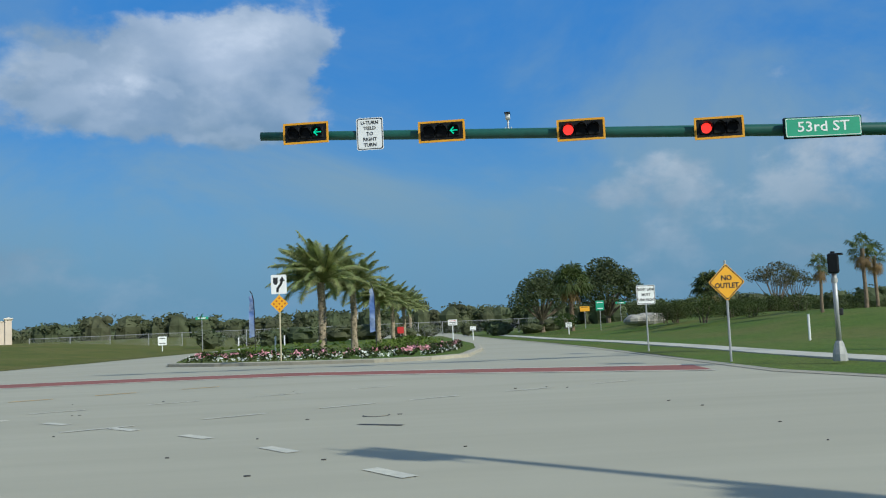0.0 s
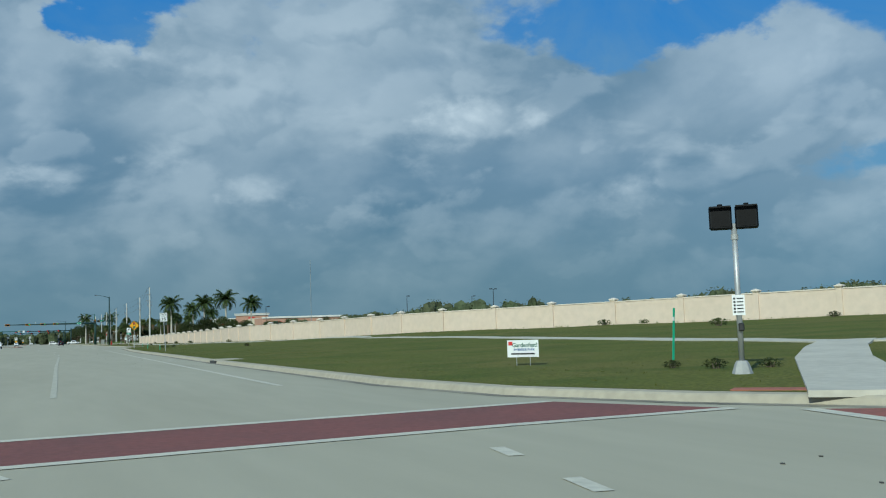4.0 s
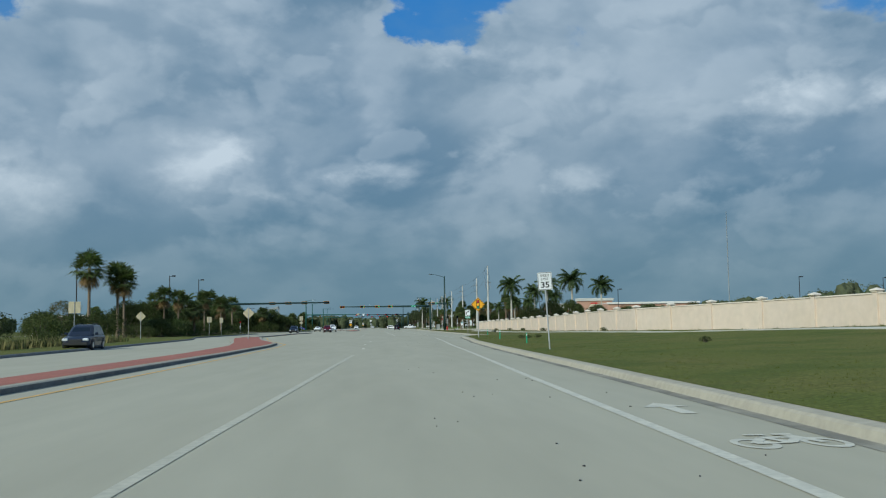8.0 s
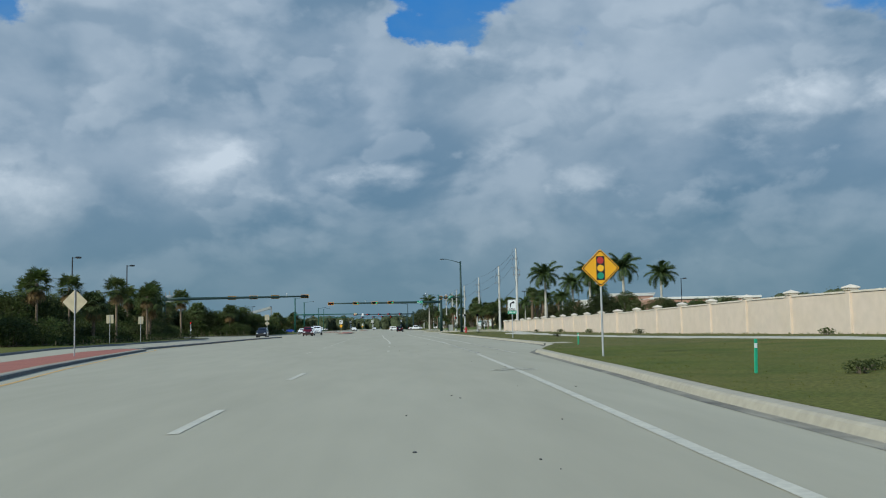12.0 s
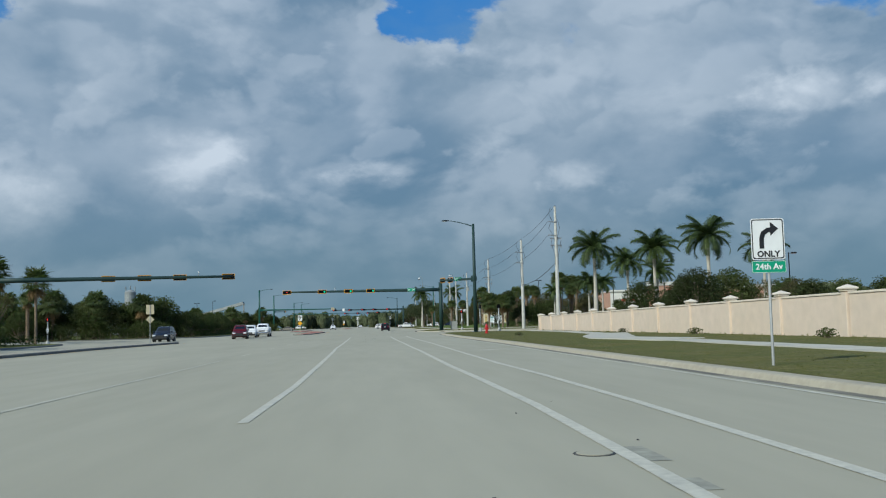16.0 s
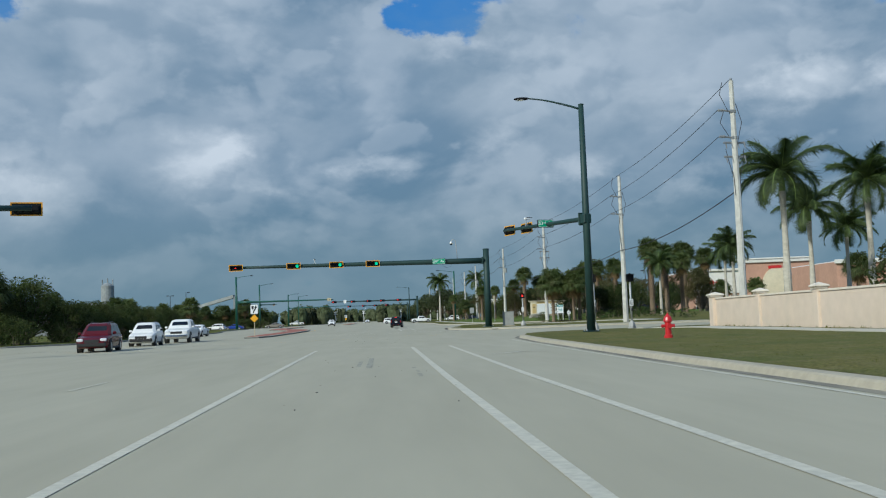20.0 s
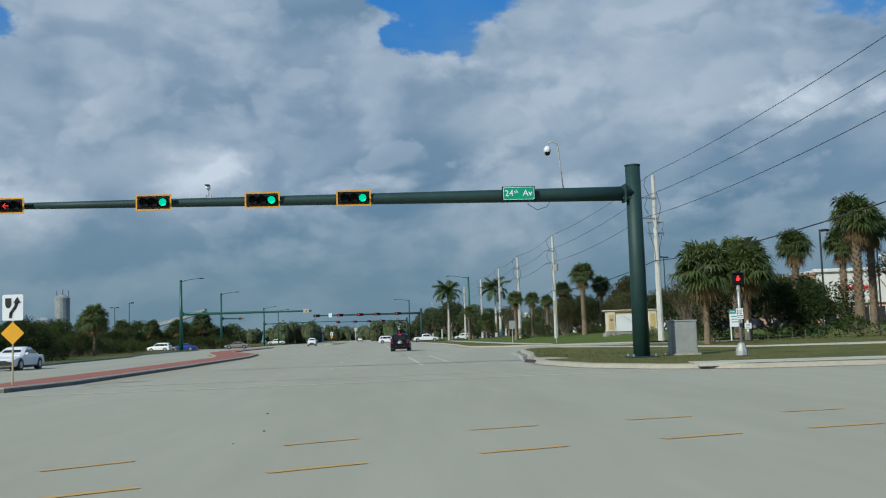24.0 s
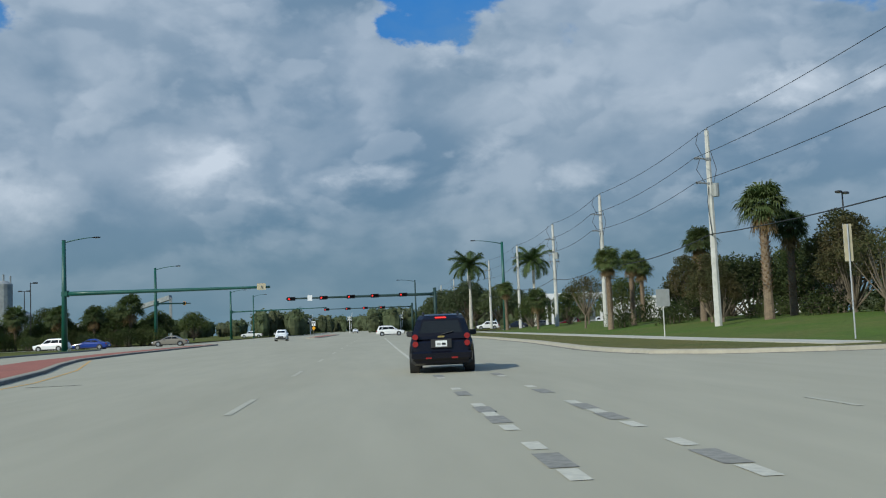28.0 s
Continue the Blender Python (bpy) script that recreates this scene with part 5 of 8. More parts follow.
def detector(at, turn, label):
    cam_ = thing("detection_camera", label, "traffic camera", at, turn)
    part("clamp", Me().tube([(-0.09, 0, -0.16), (-0.09, 0, 0.16)], 0.025, 8).tube([(0.09, 0, -0.16), (0.09, 0, 0.16)], 0.025, 8), galvanised, cam_)
    part("stem", Me().tube([(0, 0, 0.12), (0, 0, 0.38)], 0.03, 8), galvanised, cam_)
    part("body", Me().box((0, -0.08, 0.45), (0.13, 0.36, 0.14), chamfer=0.02), sign_white, cam_)
    part("visor", Me().box((0, -0.2, 0.52), (0.16, 0.42, 0.02)), black_metal, cam_)
    return cam_


x, y, z = arm_a(-50.8)
detector((x, y, z + 0.02), -99, "small black and white detection camera standing on the arm")

# second crossing: far-side mast with the four heads
mast_b = mast("thick dark green signal mast with a long arm over the avenue", (15.2, 286.0, 0.16), 7.75, 0.33, 0.30, 6.78, (-9.2, 286.3, 6.86), arm_r=(0.30, 0.13))
for proto, x in ((head_redarrow, -9.55), (head_green, -3.92), (head_green, 0.29), (head_green, 3.87)):
    hang(proto, x, 285.88 if x < -5 else 285.82, 6.82, 0)
street_name("24th Av", (10.43, 285.55, 6.82), 0, 1.26, 0.52, "green street name sign with white letters on the signal arm")
detector((-1.85, 286.15, 6.95), 0, "small detection camera standing on the signal arm")
dome = thing("dome_camera", "white dome camera on a hooked steel pipe above the arm", "traffic camera", (12.2, 286.1, 6.95))
part("pipe", Me().tube([(0.15, 0, 0), (0.05, 0, 1.0), (0.0, 0, 1.75), (-0.08, 0, 1.98), (-0.24, 0, 2.05), (-0.40, 0, 1.98), (-0.45, 0, 1.8)], 0.028, 8), aluminium, dome, smooth=True)
part("housing", Me().tube([(-0.45, 0, 1.85), (-0.45, 0, 1.76), (-0.45, 0, 1.6)], [0.07, 0.14, 0.15], 14), sign_white, dome, smooth=True)
part("dome", Me().ball((-0.45, 0, 1.6), (0.12, 0.12, 0.13), 12, 8), black_metal, dome, smooth=True)
wire = thing("arm_cable", "thin black cable looping under the signal arm", "cable", (11.1, 286.2, 6.5))
part("strand", Me().tube([(-0.3, -0.31, 0.25), (-0.25, -0.33, -0.1), (0.1, -0.33, -0.32), (0.5, -0.33, -0.2), (0.75, -0.3, 0.2)], 0.012, 5), wire_mat, wire)

# near-side corner: tall lamp mast with a short arm
mast_c = mast("tall dark green mast with a street lamp and short arm", (16.35, 244.0, 0.18), 12.8, 0.24, 0.15, 6.5, (12.85, 252.9, 6.75), lamp=(13.4, 244.4, 13.5), arm_r=(0.14, 0.09))
for f_, proto in ((0.74, head_dark), (0.97, head_dark)):
    hang(proto, 16.35 - 3.5 * f_ + 0.26, 244 + 8.9 * f_ + 0.1, 6.5 + 0.25 * f_, 111.5)
street_name("53rd St", (16.35 - 3.5 * 0.47 + 0.02, 244 + 8.9 * 0.47 - 0.34, 6.66), 12, 0.95, 0.42, "green street name sign with white letters on the short arm")
detector((16.35 - 3.5 * 0.70, 244 + 8.9 * 0.70, 6.78), 111, "white detection camera on the short signal arm")

# mast beside the first crossing, whose shadow falls on the road
mast_s = mast("green signal mast with a slanting arm beside the crossing", (-30.5, -63.3, 0.17), 7.2, 0.24, 0.2, 6.7, (-20.75, -54.7, 6.9), mat=bright_green_metal, arm_r=(0.12, 0.07))
for f_ in (0.62, 0.95):
    hang(head_dark, -30.5 + 9.75 * f_ - 0.20, -63.3 + 8.6 * f_ + 0.18, 6.7 + 0.2 * f_, 222)

# left side: arm seen from behind
mast_d = mast("dark green signal mast whose long arm is seen from behind", (-33.7, 229.8, 0.16), 7.0, 0.30, 0.26, 6.6, (-10.9, 235.3, 6.88), arm_r=(0.26, 0.13))
for x in (-11.3, -16.2, -19.7, -23.2):
    f_ = (x + 33.7) / 22.8
    hang(head_dark, x + 0.05, 229.8 + 5.5 * f_ + 0.42, 6.6 + 0.28 * f_, 180 + 13.6)
detector((-14.2, 234.5, 6.9), 193, "small detection camera standing on the signal arm")

# further crossing ahead
mast_e = mast("green mast with a street lamp and a long bare arm", (-29.5, 416.6, 0.16), 12.2, 0.34, 0.20, 6.45, (-6.95, 415.7, 6.35), lamp=(-26.3, 416.6, 12.6), mat=bright_green_metal, arm_r=(0.26, 0.13))
board = thing("arm_sign", "small dull sign board at the end of the bare arm", "road sign", (-7.9, 415.55, 6.4), 180)
sign_panel(board, 0.95, 0.7, sign_orange)
part("bracket", Me().box((0, 0.1, 0), (0.08, 0.2, 0.2)), galvanised, board)
mast_f = mast("green street lamp mast with a short side arm", (-30.0, 462.0, 0.16), 12.0, 0.30, 0.18, 6.6, (-26.2, 470.0, 6.7), lamp=(-26.8, 462, 12.4), mat=bright_green_metal)
hang(head_dark, -26.9, 469.0, 6.69, 115)
mast_g = mast("distant green mast with a street lamp and long arm", (-29.0, 532.0, 0.16), 11.0, 0.30, 0.18, 6.4, (-7, 532, 6.6), lamp=(-26, 532, 11.4), mat=bright_green_metal)
mast("distant green street lamp beside the opposite lanes", (-29.0, 572.0, 0.16), 11.4, 0.22, 0.14, lamp=(-26, 572, 11.8), mat=bright_green_metal)
mast("green street lamp beside the verge", (24.6, 457.0, 0.18), 13.8, 0.30, 0.19, lamp=(20.4, 456.6, 14.3), mat=bright_green_metal)
mast_h = mast("distant dark green signal mast over the avenue", (14.6, 471.0, 0.16), 7.6, 0.30, 0.28, 6.75, (-10.5, 471, 6.85), arm_r=(0.26, 0.13))
for x in (-9.6, -4.2, 0.4, 4.4, 9.2):
    hang(head_far, x, 470.6, 6.8, 0)
bs = thing("arm_sign", "white sign board on the distant signal arm", "road sign", (-6.5, 470.75, 6.85))
sign_panel(bs, 0.8, 0.95, sign_white)
part("bracket", Me().box((0, 0.1, 0), (0.08, 0.2, 0.2)), galvanised, bs)
mast("distant green street lamp beside the avenue", (14.2, 545.0, 0.16), 12.6, 0.24, 0.15, lamp=(10.4, 545, 13.0))
mast_i = mast("far green signal mast over the avenue", (13.8, 560.0, 0.16), 7.4, 0.28, 0.25, 6.7, (-9, 560, 6.8))
for x in (-8.5, -3, 1.5, 6):
    hang(head_far, x, 559.65, 6.75, 0)

# railway crossing signals far ahead
for x, turn in ((-16.5, 0), (11.8, 0), (-4.2, 0)):
    rx = thing("rail_crossing_signal", "white railway crossing post with crossed boards and lamps", "crossing signal", (x, 610, 0.16), turn)
    post(rx, 0, 5.4, r=0.09, mat=sign_white)
    for a in (45, -45):
        part("cross_board", Me().box((0, -0.1, 4.6), (1.7, 0.03, 0.24), 0, a), sign_white, rx)
    part("lamp_bar", Me().box((0, -0.08, 3.6), (1.3, 0.06, 0.08)), black_metal, rx)
    for s in (-0.55, 0.55):
        part("lamp", disc(Me(), (s, 3.6), 0.3, y=-0.13), black_metal, rx)
    part("gate_arm", Me().tube([(0.4, 0, 1.2), (0.9, 0, 6.6)], [0.06, 0.035], 6), sign_white, rx, "raised gate arm")


# pedestrian signal posts
def ped_post(at, turn, height, label, heads=2, lit=False, board=True):
    top = thing("pedestrian_signal", label, "pedestrian signal", at, turn)
    k = 1.0 if board else 0.72
    part("pedestal_base", Me().tube([(0, 0, 0), (0, 0, 0.16), (0, 0, 0.40), (0, 0, 0.46)], [0.23 * k, 0.22 * k, 0.14 * k, 0.10 * k], 8), aluminium, top)
    part("pole", Me().tube([(0, 0, 0.42), (0, 0, height)], 0.057, 12), galvanised, top, smooth=True)
    part("collar", Me().tube([(0, 0, height - 0.32), (0, 0, height - 0.22)], 0.075, 12), aluminium, top)
    for k in range(heads):
        s = (-0.25, 0.25)[k] if heads == 2 else 0
        h = part("head", Me().box((s, 0, height + 0.12), (0.44, 0.24, 0.46), chamfer=0.03), black_metal, top, "black signal housing")
        part("hood", Me().box((s, -0.15, height + 0.33), (0.42, 0.14, 0.03)), black_metal, top)
        part("window", Me().box((s, -0.122, height + 0.11), (0.34, 0.01, 0.34)), lens_off, top)
        if lit:
            part("lit_hand", Me().box((s - 0.01, -0.128, height + 0.08), (0.10, 0.004, 0.11), chamfer=0.001).box((s + 0.005, -0.128, height + 0.18), (0.075, 0.004, 0.09)).box((s + 0.06, -0.128, height + 0.10), (0.04, 0.004, 0.04)), lens_red, top, "glowing red symbol")
        part("knob", Me().tube([(s, 0, height + 0.34), (s, 0, height + 0.40)], 0.05, 8), black_metal, top)
    part("push_button", Me().box((0.03, -0.09, 1.12), (0.11, 0.10, 0.16), chamfer=0.02), trim_black, top)
    if not board:
        return top
    panel = part("instruction_panel", Me().box((0, -0.07, 1.55), (0.24, 0.012, 0.40)), sign_white, top)
    for k in range(5):
        part("text_bar", Me().box((0.03, -0.079, 1.68 - 0.066 * k), (0.12, 0.003, 0.022)), sign_black, panel)
        part("symbol", Me().box((-0.075, -0.079, 1.68 - 0.066 * k), (0.04, 0.003, 0.04)), sign_black, panel)
    return top


ped_post((10.15, -12.65, 0.0), -40, 3.17, "galvanised post with two black pedestrian signal heads back to back", 2)
ped_post((-1.65, -57.5, 0.08), -25, 2.12, "galvanised post with one black pedestrian signal head", 1, board=False)
ped_post((17.2, 246.8, 0.2), 60, 2.9, "galvanised pedestrian signal post in front of the tall mast", 1)
ped_post((19.6, 247.6, 0.2), 10, 2.9, "bare galvanised signal post at the corner", 1)
ped_post((18.3, 283.4, 0.19), -15, 2.75, "pedestrian signal post with a red lit hand window", 1, True)
ped_post((-31.0, 238.0, 0.0), 0, 2.6, "distant pedestrian post with a red lit window", 1, True)


# ---------------------------------------------------------------- road signs
def speed_sign(at, turn):
    top = thing("speed_limit_sign", "white speed limit sign reading 35 on a steel post", "speed sign", at, turn)
    post(top, -0.2, 3.25)
    sign_panel(top, 0.62, 0.77, sign_white, z=2.93, rim=sign_black)
    letter_part("SPEED", 0.098, sign_black, top, 0, -0.011, 3.17, 0.0, 1.08)
    letter_part("LIMIT", 0.098, sign_black, top, 0, -0.011, 3.02, 0.0, 1.0)
    letter_part("35", 0.25, sign_black, top, 0, -0.011, 2.76, 0.006, 1.12)
    top.matrix_basis = pose(*at, 0, -3.0, turn)
    return top


speed_sign((7.90, 57.7, 0.19), -3)

ss = thing("signal_ahead_sign", "orange-yellow diamond sign with a traffic light symbol on a post", "warning sign", (9.5, 102.4, 0.19), -3)
post(ss, -0.2, 3.4, y=0.04, r=0.035)
sign_panel(ss, 1.29, 1.29, sign_orange, z=2.92, diamond=True, rim=sign_black)
part("symbol_housing", Me().box((0, -0.012, 2.92), (0.28, 0.006, 0.80)), sign_black, ss)
for z, m in ((3.18, material("sign_red_disc", (0.42, 0.03, 0.03), 0.5, grain=(5, 0.1))), (2.92, material("sign_amber_disc", (0.85, 0.45, 0.02), 0.5, grain=(5, 0.1))), (2.66, material("sign_green_disc", (0.02, 0.24, 0.16), 0.5, grain=(5, 0.1)))):
    part("symbol_lens", disc(Me(), (0, z), 0.115, y=-0.017), m, ss)

ro = thing("right_turn_only_sign", "white turn-only sign above a green street plate on a post", "road sign", (13.2, 152.0, 0.18), -5)
post(ro, -0.2, 3.2)
sign_panel(ro, 0.74, 0.92, sign_white, z=2.79, rim=sign_black)
letter_part("ONLY", 0.13, sign_black, ro, 0, -0.011, 2.45, 0.006)
arrow = Me()
pts = [(-0.14, 2.60), (-0.14, 2.80), (-0.10, 2.92), (0.0, 2.99), (0.10, 3.00)]
for a, b in zip(pts, pts[1:]):
    arrow.box(((a[0] + b[0]) / 2, -0.012, (a[1] + b[1]) / 2), (math.hypot(b[0] - a[0], b[1] - a[1]) + 0.04, 0.005, 0.10), 0, -math.degrees(math.atan2(b[1] - a[1], b[0] - a[0])))
arrow.add([(0.06, -0.0125, 2.86), (0.24, -0.0125, 3.02), (0.06, -0.0125, 3.17)], [(0, 1, 2)])
part("turn_arrow", arrow, sign_black, ro)
sign_panel(ro, 0.76, 0.27, sign_green, z=2.17, name="street_plate", rim=sign_white)
letter_part("24th Av", 0.13, sign_white, ro, 0, -0.011, 2.17, 0.004)


def keep_right(at, turn, w, h, z_mid, dz, spotted):
    top = thing("keep_right_sign", "white divider sign above an orange diamond on a median post", "road sign", at, turn)
    post(top, -0.1, z_mid + h / 2 - 0.1, mat=sign_back)
    sign_panel(top, w, h, sign_white, z=z_mid)
    me = Me()
    me.add([(-0.36 * w, -0.011, z_mid + 0.36 * h), (-0.06 * w, -0.011, z_mid + 0.36 * h), (-0.06 * w, -0.011, z_mid + 0.1 * h), (-0.14 * w, -0.011, z_mid - 0.02 * h), (-0.28 * w, -0.011, z_mid - 0.02 * h), (-0.36 * w, -0.011, z_mid + 0.1 * h)], [(5, 4, 3, 2, 1, 0)])
    pts = [(-0.10, -0.38), (-0.08, -0.22), (0.12, 0.0), (0.20, 0.16), (0.20, 0.26)]
    for a, b in zip(pts, pts[1:]):
        me.box((w * (a[0] + b[0]) / 2, -0.012, z_mid + h * (a[1] + b[1]) / 2), (math.hypot(w * (b[0] - a[0]), h * (b[1] - a[1])) + 0.05, 0.004, 0.15 * w), 0, -math.degrees(math.atan2(h * (b[1] - a[1]), w * (b[0] - a[0]))))
    me.add([(0.02 * w, -0.0125, z_mid + 0.16 * h), (0.40 * w, -0.0125, z_mid + 0.16 * h), (0.22 * w, -0.0125, z_mid + 0.42 * h)], [(0, 1, 2)])
    part("symbol", me, sign_black, top)
    sign_panel(top, dz, dz, sign_orange, z=z_mid - h / 2 - dz / 2 - 0.04, diamond=True, name="marker_panel")
    if spotted:
        zc, k = z_mid - h / 2 - dz / 2 - 0.04, dz * 0.155
        for i in (-1, 0, 1):
            for j in (-1, 0, 1):
                part("reflector", disc(Me(), ((i - j) * k, zc + (i + j) * k), dz * 0.055, 8, y=-0.011), material("red_reflector", (0.45, 0.10, 0.02), 0.4, grain=(9, 0.1)) if i == j == -1 else bpy.data.materials["red_reflector"], top)
    return top


keep_right((14.7, -42.6, 0.3), -88, 0.61, 0.76, 2.92, 0.70, True)
keep_right((-7.06, 280.0, 0.15), 0, 0.66, 0.84, 2.48, 0.74, False)
keep_right((62, -43.0, 0.2), -88, 0.61, 0.76, 2.4, 0.3, False)

no = thing("no_outlet_sign", "orange diamond sign reading NO OUTLET on a thin post", "warning sign", (1.2, -55.95, 0.16), -88)
post(no, -0.2, 2.5)
sign_panel(no, 0.98, 0.98, sign_orange, z=1.93, diamond=True, rim=sign_black)
letter_part("NO", 0.13, sign_black, no, 0, -0.011, 2.04, 0.005)
letter_part("OUTLET", 0.13, sign_black, no, 0, -0.011, 1.84, 0.005, 0.92)

rl = thing("right_lane_sign", "white lane rule sign with black letters on a post", "road sign", (11.0, -56.3, 0.17), -80)
post(rl, -0.2, 2.25)
sign_panel(rl, 0.72, 0.70, sign_white, z=1.92, rim=sign_black)
for k, t in enumerate(("RIGHT LANE", "MUST", "TURN RIGHT")):
    letter_part(t, 0.095, sign_black, rl, 0, -0.011, 2.11 - 0.19 * k, 0.003, 0.9 if k != 1 else 1.0)


def plain_sign(at, turn, w, h, z, mat, label, category="road sign", diamond=False, bars=0, bar_mat=None, post_mat=None, name="road_sign"):
    top = thing(name, label, category, at, turn)
    post(top, -0.2, z + h / 2, mat=post_mat or galvanised)
    sign_panel(top, w, h, mat, z=z, diamond=diamond)
    for k in range(bars):
        part("text_bar", Me().box((0, -0.012, z + h * (0.3 - 0.6 * k / max(bars - 1, 1))), (w * (0.75 - 0.12 * (k % 2)), 0.004, h * 0.08)), bar_mat or sign_black, top)
    return top


# signs seen from behind along the opposite lanes
plain_sign((-13.3, 120.0, 0.15), 180, 1.25, 1.25, 2.72, sign_orange, "diamond sign on the median seen from its bare back", "warning sign", True, post_mat=galvanised)
plain_sign((-27.5, 132.0, 0.16), 180, 1.2, 1.2, 2.7, sign_orange, "diamond sign beyond the opposite lanes, bare back", "warning sign", True)
plain_sign((-24.0, 96.0, 0.16), 180, 0.95, 0.95, 3.0, sign_white, "square sign beyond the opposite lanes, bare back")
plain_sign((-27.0, 175.0, 0.16), 180, 0.75, 0.9, 2.6, sign_white, "square sign seen from its bare back")
plain_sign((-27.5, 190.0, 0.16), 180, 0.6, 0.9, 2.6, sign_white, "narrow sign seen from its bare back")
two = plain_sign((-15.6, 218.5, 0.15), 180, 0.7, 0.85, 3.0, sign_white, "square and diamond signs on one post, seen from behind")
sign_panel(two, 0.75, 0.75, sign_orange, z=2.1, diamond=True, name="lower_panel")
plain_sign((-31, 352, 0.16), 180, 0.9, 0.9, 2.5, sign_orange, "diamond sign beside the opposite lanes, bare back", "warning sign", True)
plain_sign((20.4, 360.2, 0.3), 0, 0.75, 0.95, 2.0, grey_box, "grey backed sign box on a square post in the lawn", bars=0, post_mat=pole_mat)
plain_sign((22.5, 343.5, 0.35), 175, 0.32, 1.4, 3.4, sign_white, "thin sign seen edge-on on a tall post")
keep_right((-6.9, 484, 0.15), 0, 0.66, 0.84, 2.48, 0.74, False)

# small signs of the entrance road
def stand_sign(at, turn, w, h, z, label, bars, mat=None, legs=1, red=False):
    top = thing("entrance_sign", label, "small sign", at, turn)
    for s in ((0,) if legs == 1 else (-w * 0.4, w * 0.4)):
        part("leg", Me().box((s, 0.03, z / 2), (0.07, 0.05, z), chamfer=0.01), sign_white, top)
    part("board", Me().box((0, 0, z), (w, 0.03, h), chamfer=0.006), mat or sign_white, top)
    for k in range(bars):
        part("text_bar", Me().box((0, -0.018, z + h * (0.28 - 0.56 * k / max(bars - 1, 1))), (w * 0.7, 0.004, h * 0.09)), sign_red if red and k == 0 else sign_black, top)
    return top


stand_sign((41.5, -50.7, 0.16), -85, 0.62, 0.40, 1.35, "white estate sign with a red line on a white post", 3, red=True)
stand_sign((58, -53.2, 0.0), -85, 0.5, 0.34, 1.0, "small white sign on a white post", 2)
stand_sign((52, -60.4, 0.2), -85, 0.5, 0.38, 0.75, "small dark-lettered sign on a white leg", 3)
stand_sign((60.0, -26.5, 0.2), -60, 0.75, 0.75, 0.9, "white notice board on the construction fence", 2)
plain_sign((72, -65.5, 0.5), -85, 1.0, 0.5, 1.9, sign_orange, "orange sign with a black arrow on a post", "warning sign", bars=1)
plain_sign((60, -64.6, 0.5), -85, 0.75, 0.85, 2.0, sign_green, "green guide sign with pale lines on a post", bars=2, bar_mat=sign_white)
for x, y, turn in ((78, -70.5, -85), (62, -29.5, -70)):
    st = thing("street_name_post", "green street name blades on a thin post", "street sign", (x, y, 0.2), turn)
    post(st, -0.2, 2.9)
    part("blade", Me().box((0, 0, 2.75), (1.1, 0.02, 0.24)), sign_green, st)
    part("cross_blade", Me().box((0, 0, 2.98), (0.02, 0.9, 0.22)), sign_green, st)
    part("text_bar", Me().box((0, -0.013, 2.75), (0.7, 0.004, 0.09)), sign_white, st)
st = plain_sign((66, -47.0, 0.1), -90, 0.6, 0.6, 1.0, sign_red, "red stop sign far along the entrance road")
for x, y in ((14.0, -63.5), (43, -36.0), (48, -38.5), (30, -40.3)):
    stub = thing("marker_post", "short white plastic marker post in the grass", "marker post", (x, y, 0.15))
    part("tube", Me().tube([(0, 0, -0.1), (0, 0, 0.95)], 0.05, 8), sign_white, stub)
    part("cap", Me().ball((0, 0, 0.95), (0.055, 0.055, 0.03), 8, 4), sign_white, stub)

# feather banners at the entrance
for x, y in ((25.5, -39.9), (23.0, -46.1)):
    fb = thing("feather_banner", "narrow blue and white feather banner on a dark pole", "banner", (x, y, 0.2), -85)
    pole_pts = [(0, 0, 0), (0, 0, 2.2), (-0.02, 0, 2.8), (-0.10, 0, 3.15), (-0.20, 0, 3.3)]
    part("pole", Me().tube(pole_pts, 0.022, 6), trim_black, fb)
    me = Me()
    for k in range(9):
        z = 1.0 + 0.26 * k
        edge = -0.02 if z < 2.8 else -0.02 - (z - 2.8) * 0.3
        wv = 0.05 * math.sin(k * 1.3)
        me.v += [(edge, 0.0, z), (edge - 0.26 * (0.5 + 0.5 * min(1, (3.3 - z) / 0.9)), wv, z - 0.08)]
    me.f += [(2 * k, 2 * k + 1, 2 * k + 3, 2 * k + 2) for k in range(8)]
    part("cloth", me, flag_mat, fb)

# yard sign and green utility markers on the verge
ys = thing("yard_sign", "white cardboard event sign on thin wire legs in the grass", "yard sign", (9.5, -4.75, 0.1), -52)
part("board", Me().box((0, 0, 0.58), (0.92, 0.012, 0.46)), sign_white, ys)
for s in (-0.2, 0.2):
    part("wire_leg", Me().tube([(s, 0.012, -0.05), (s, 0.012, 0.5)], 0.008, 5), galvanised, ys)
letter_part("Gardenfest!", 0.11, material("dark_green_ink", (0.03, 0.12, 0.08), 0.6, grain=(5, 0.1)), ys, 0.06, -0.009, 0.67, 0.003)
letter_part("RIVERSIDE PARK", 0.06, sign_blue, ys, 0.04, -0.009, 0.55, 0.002)
part("text_bar", Me().box((0, -0.008, 0.44), (0.7, 0.004, 0.04)), sign_black, ys)
part("logo_patch", Me().box((-0.36, -0.008, 0.72), (0.12, 0.004, 0.10)), sign_red, ys)
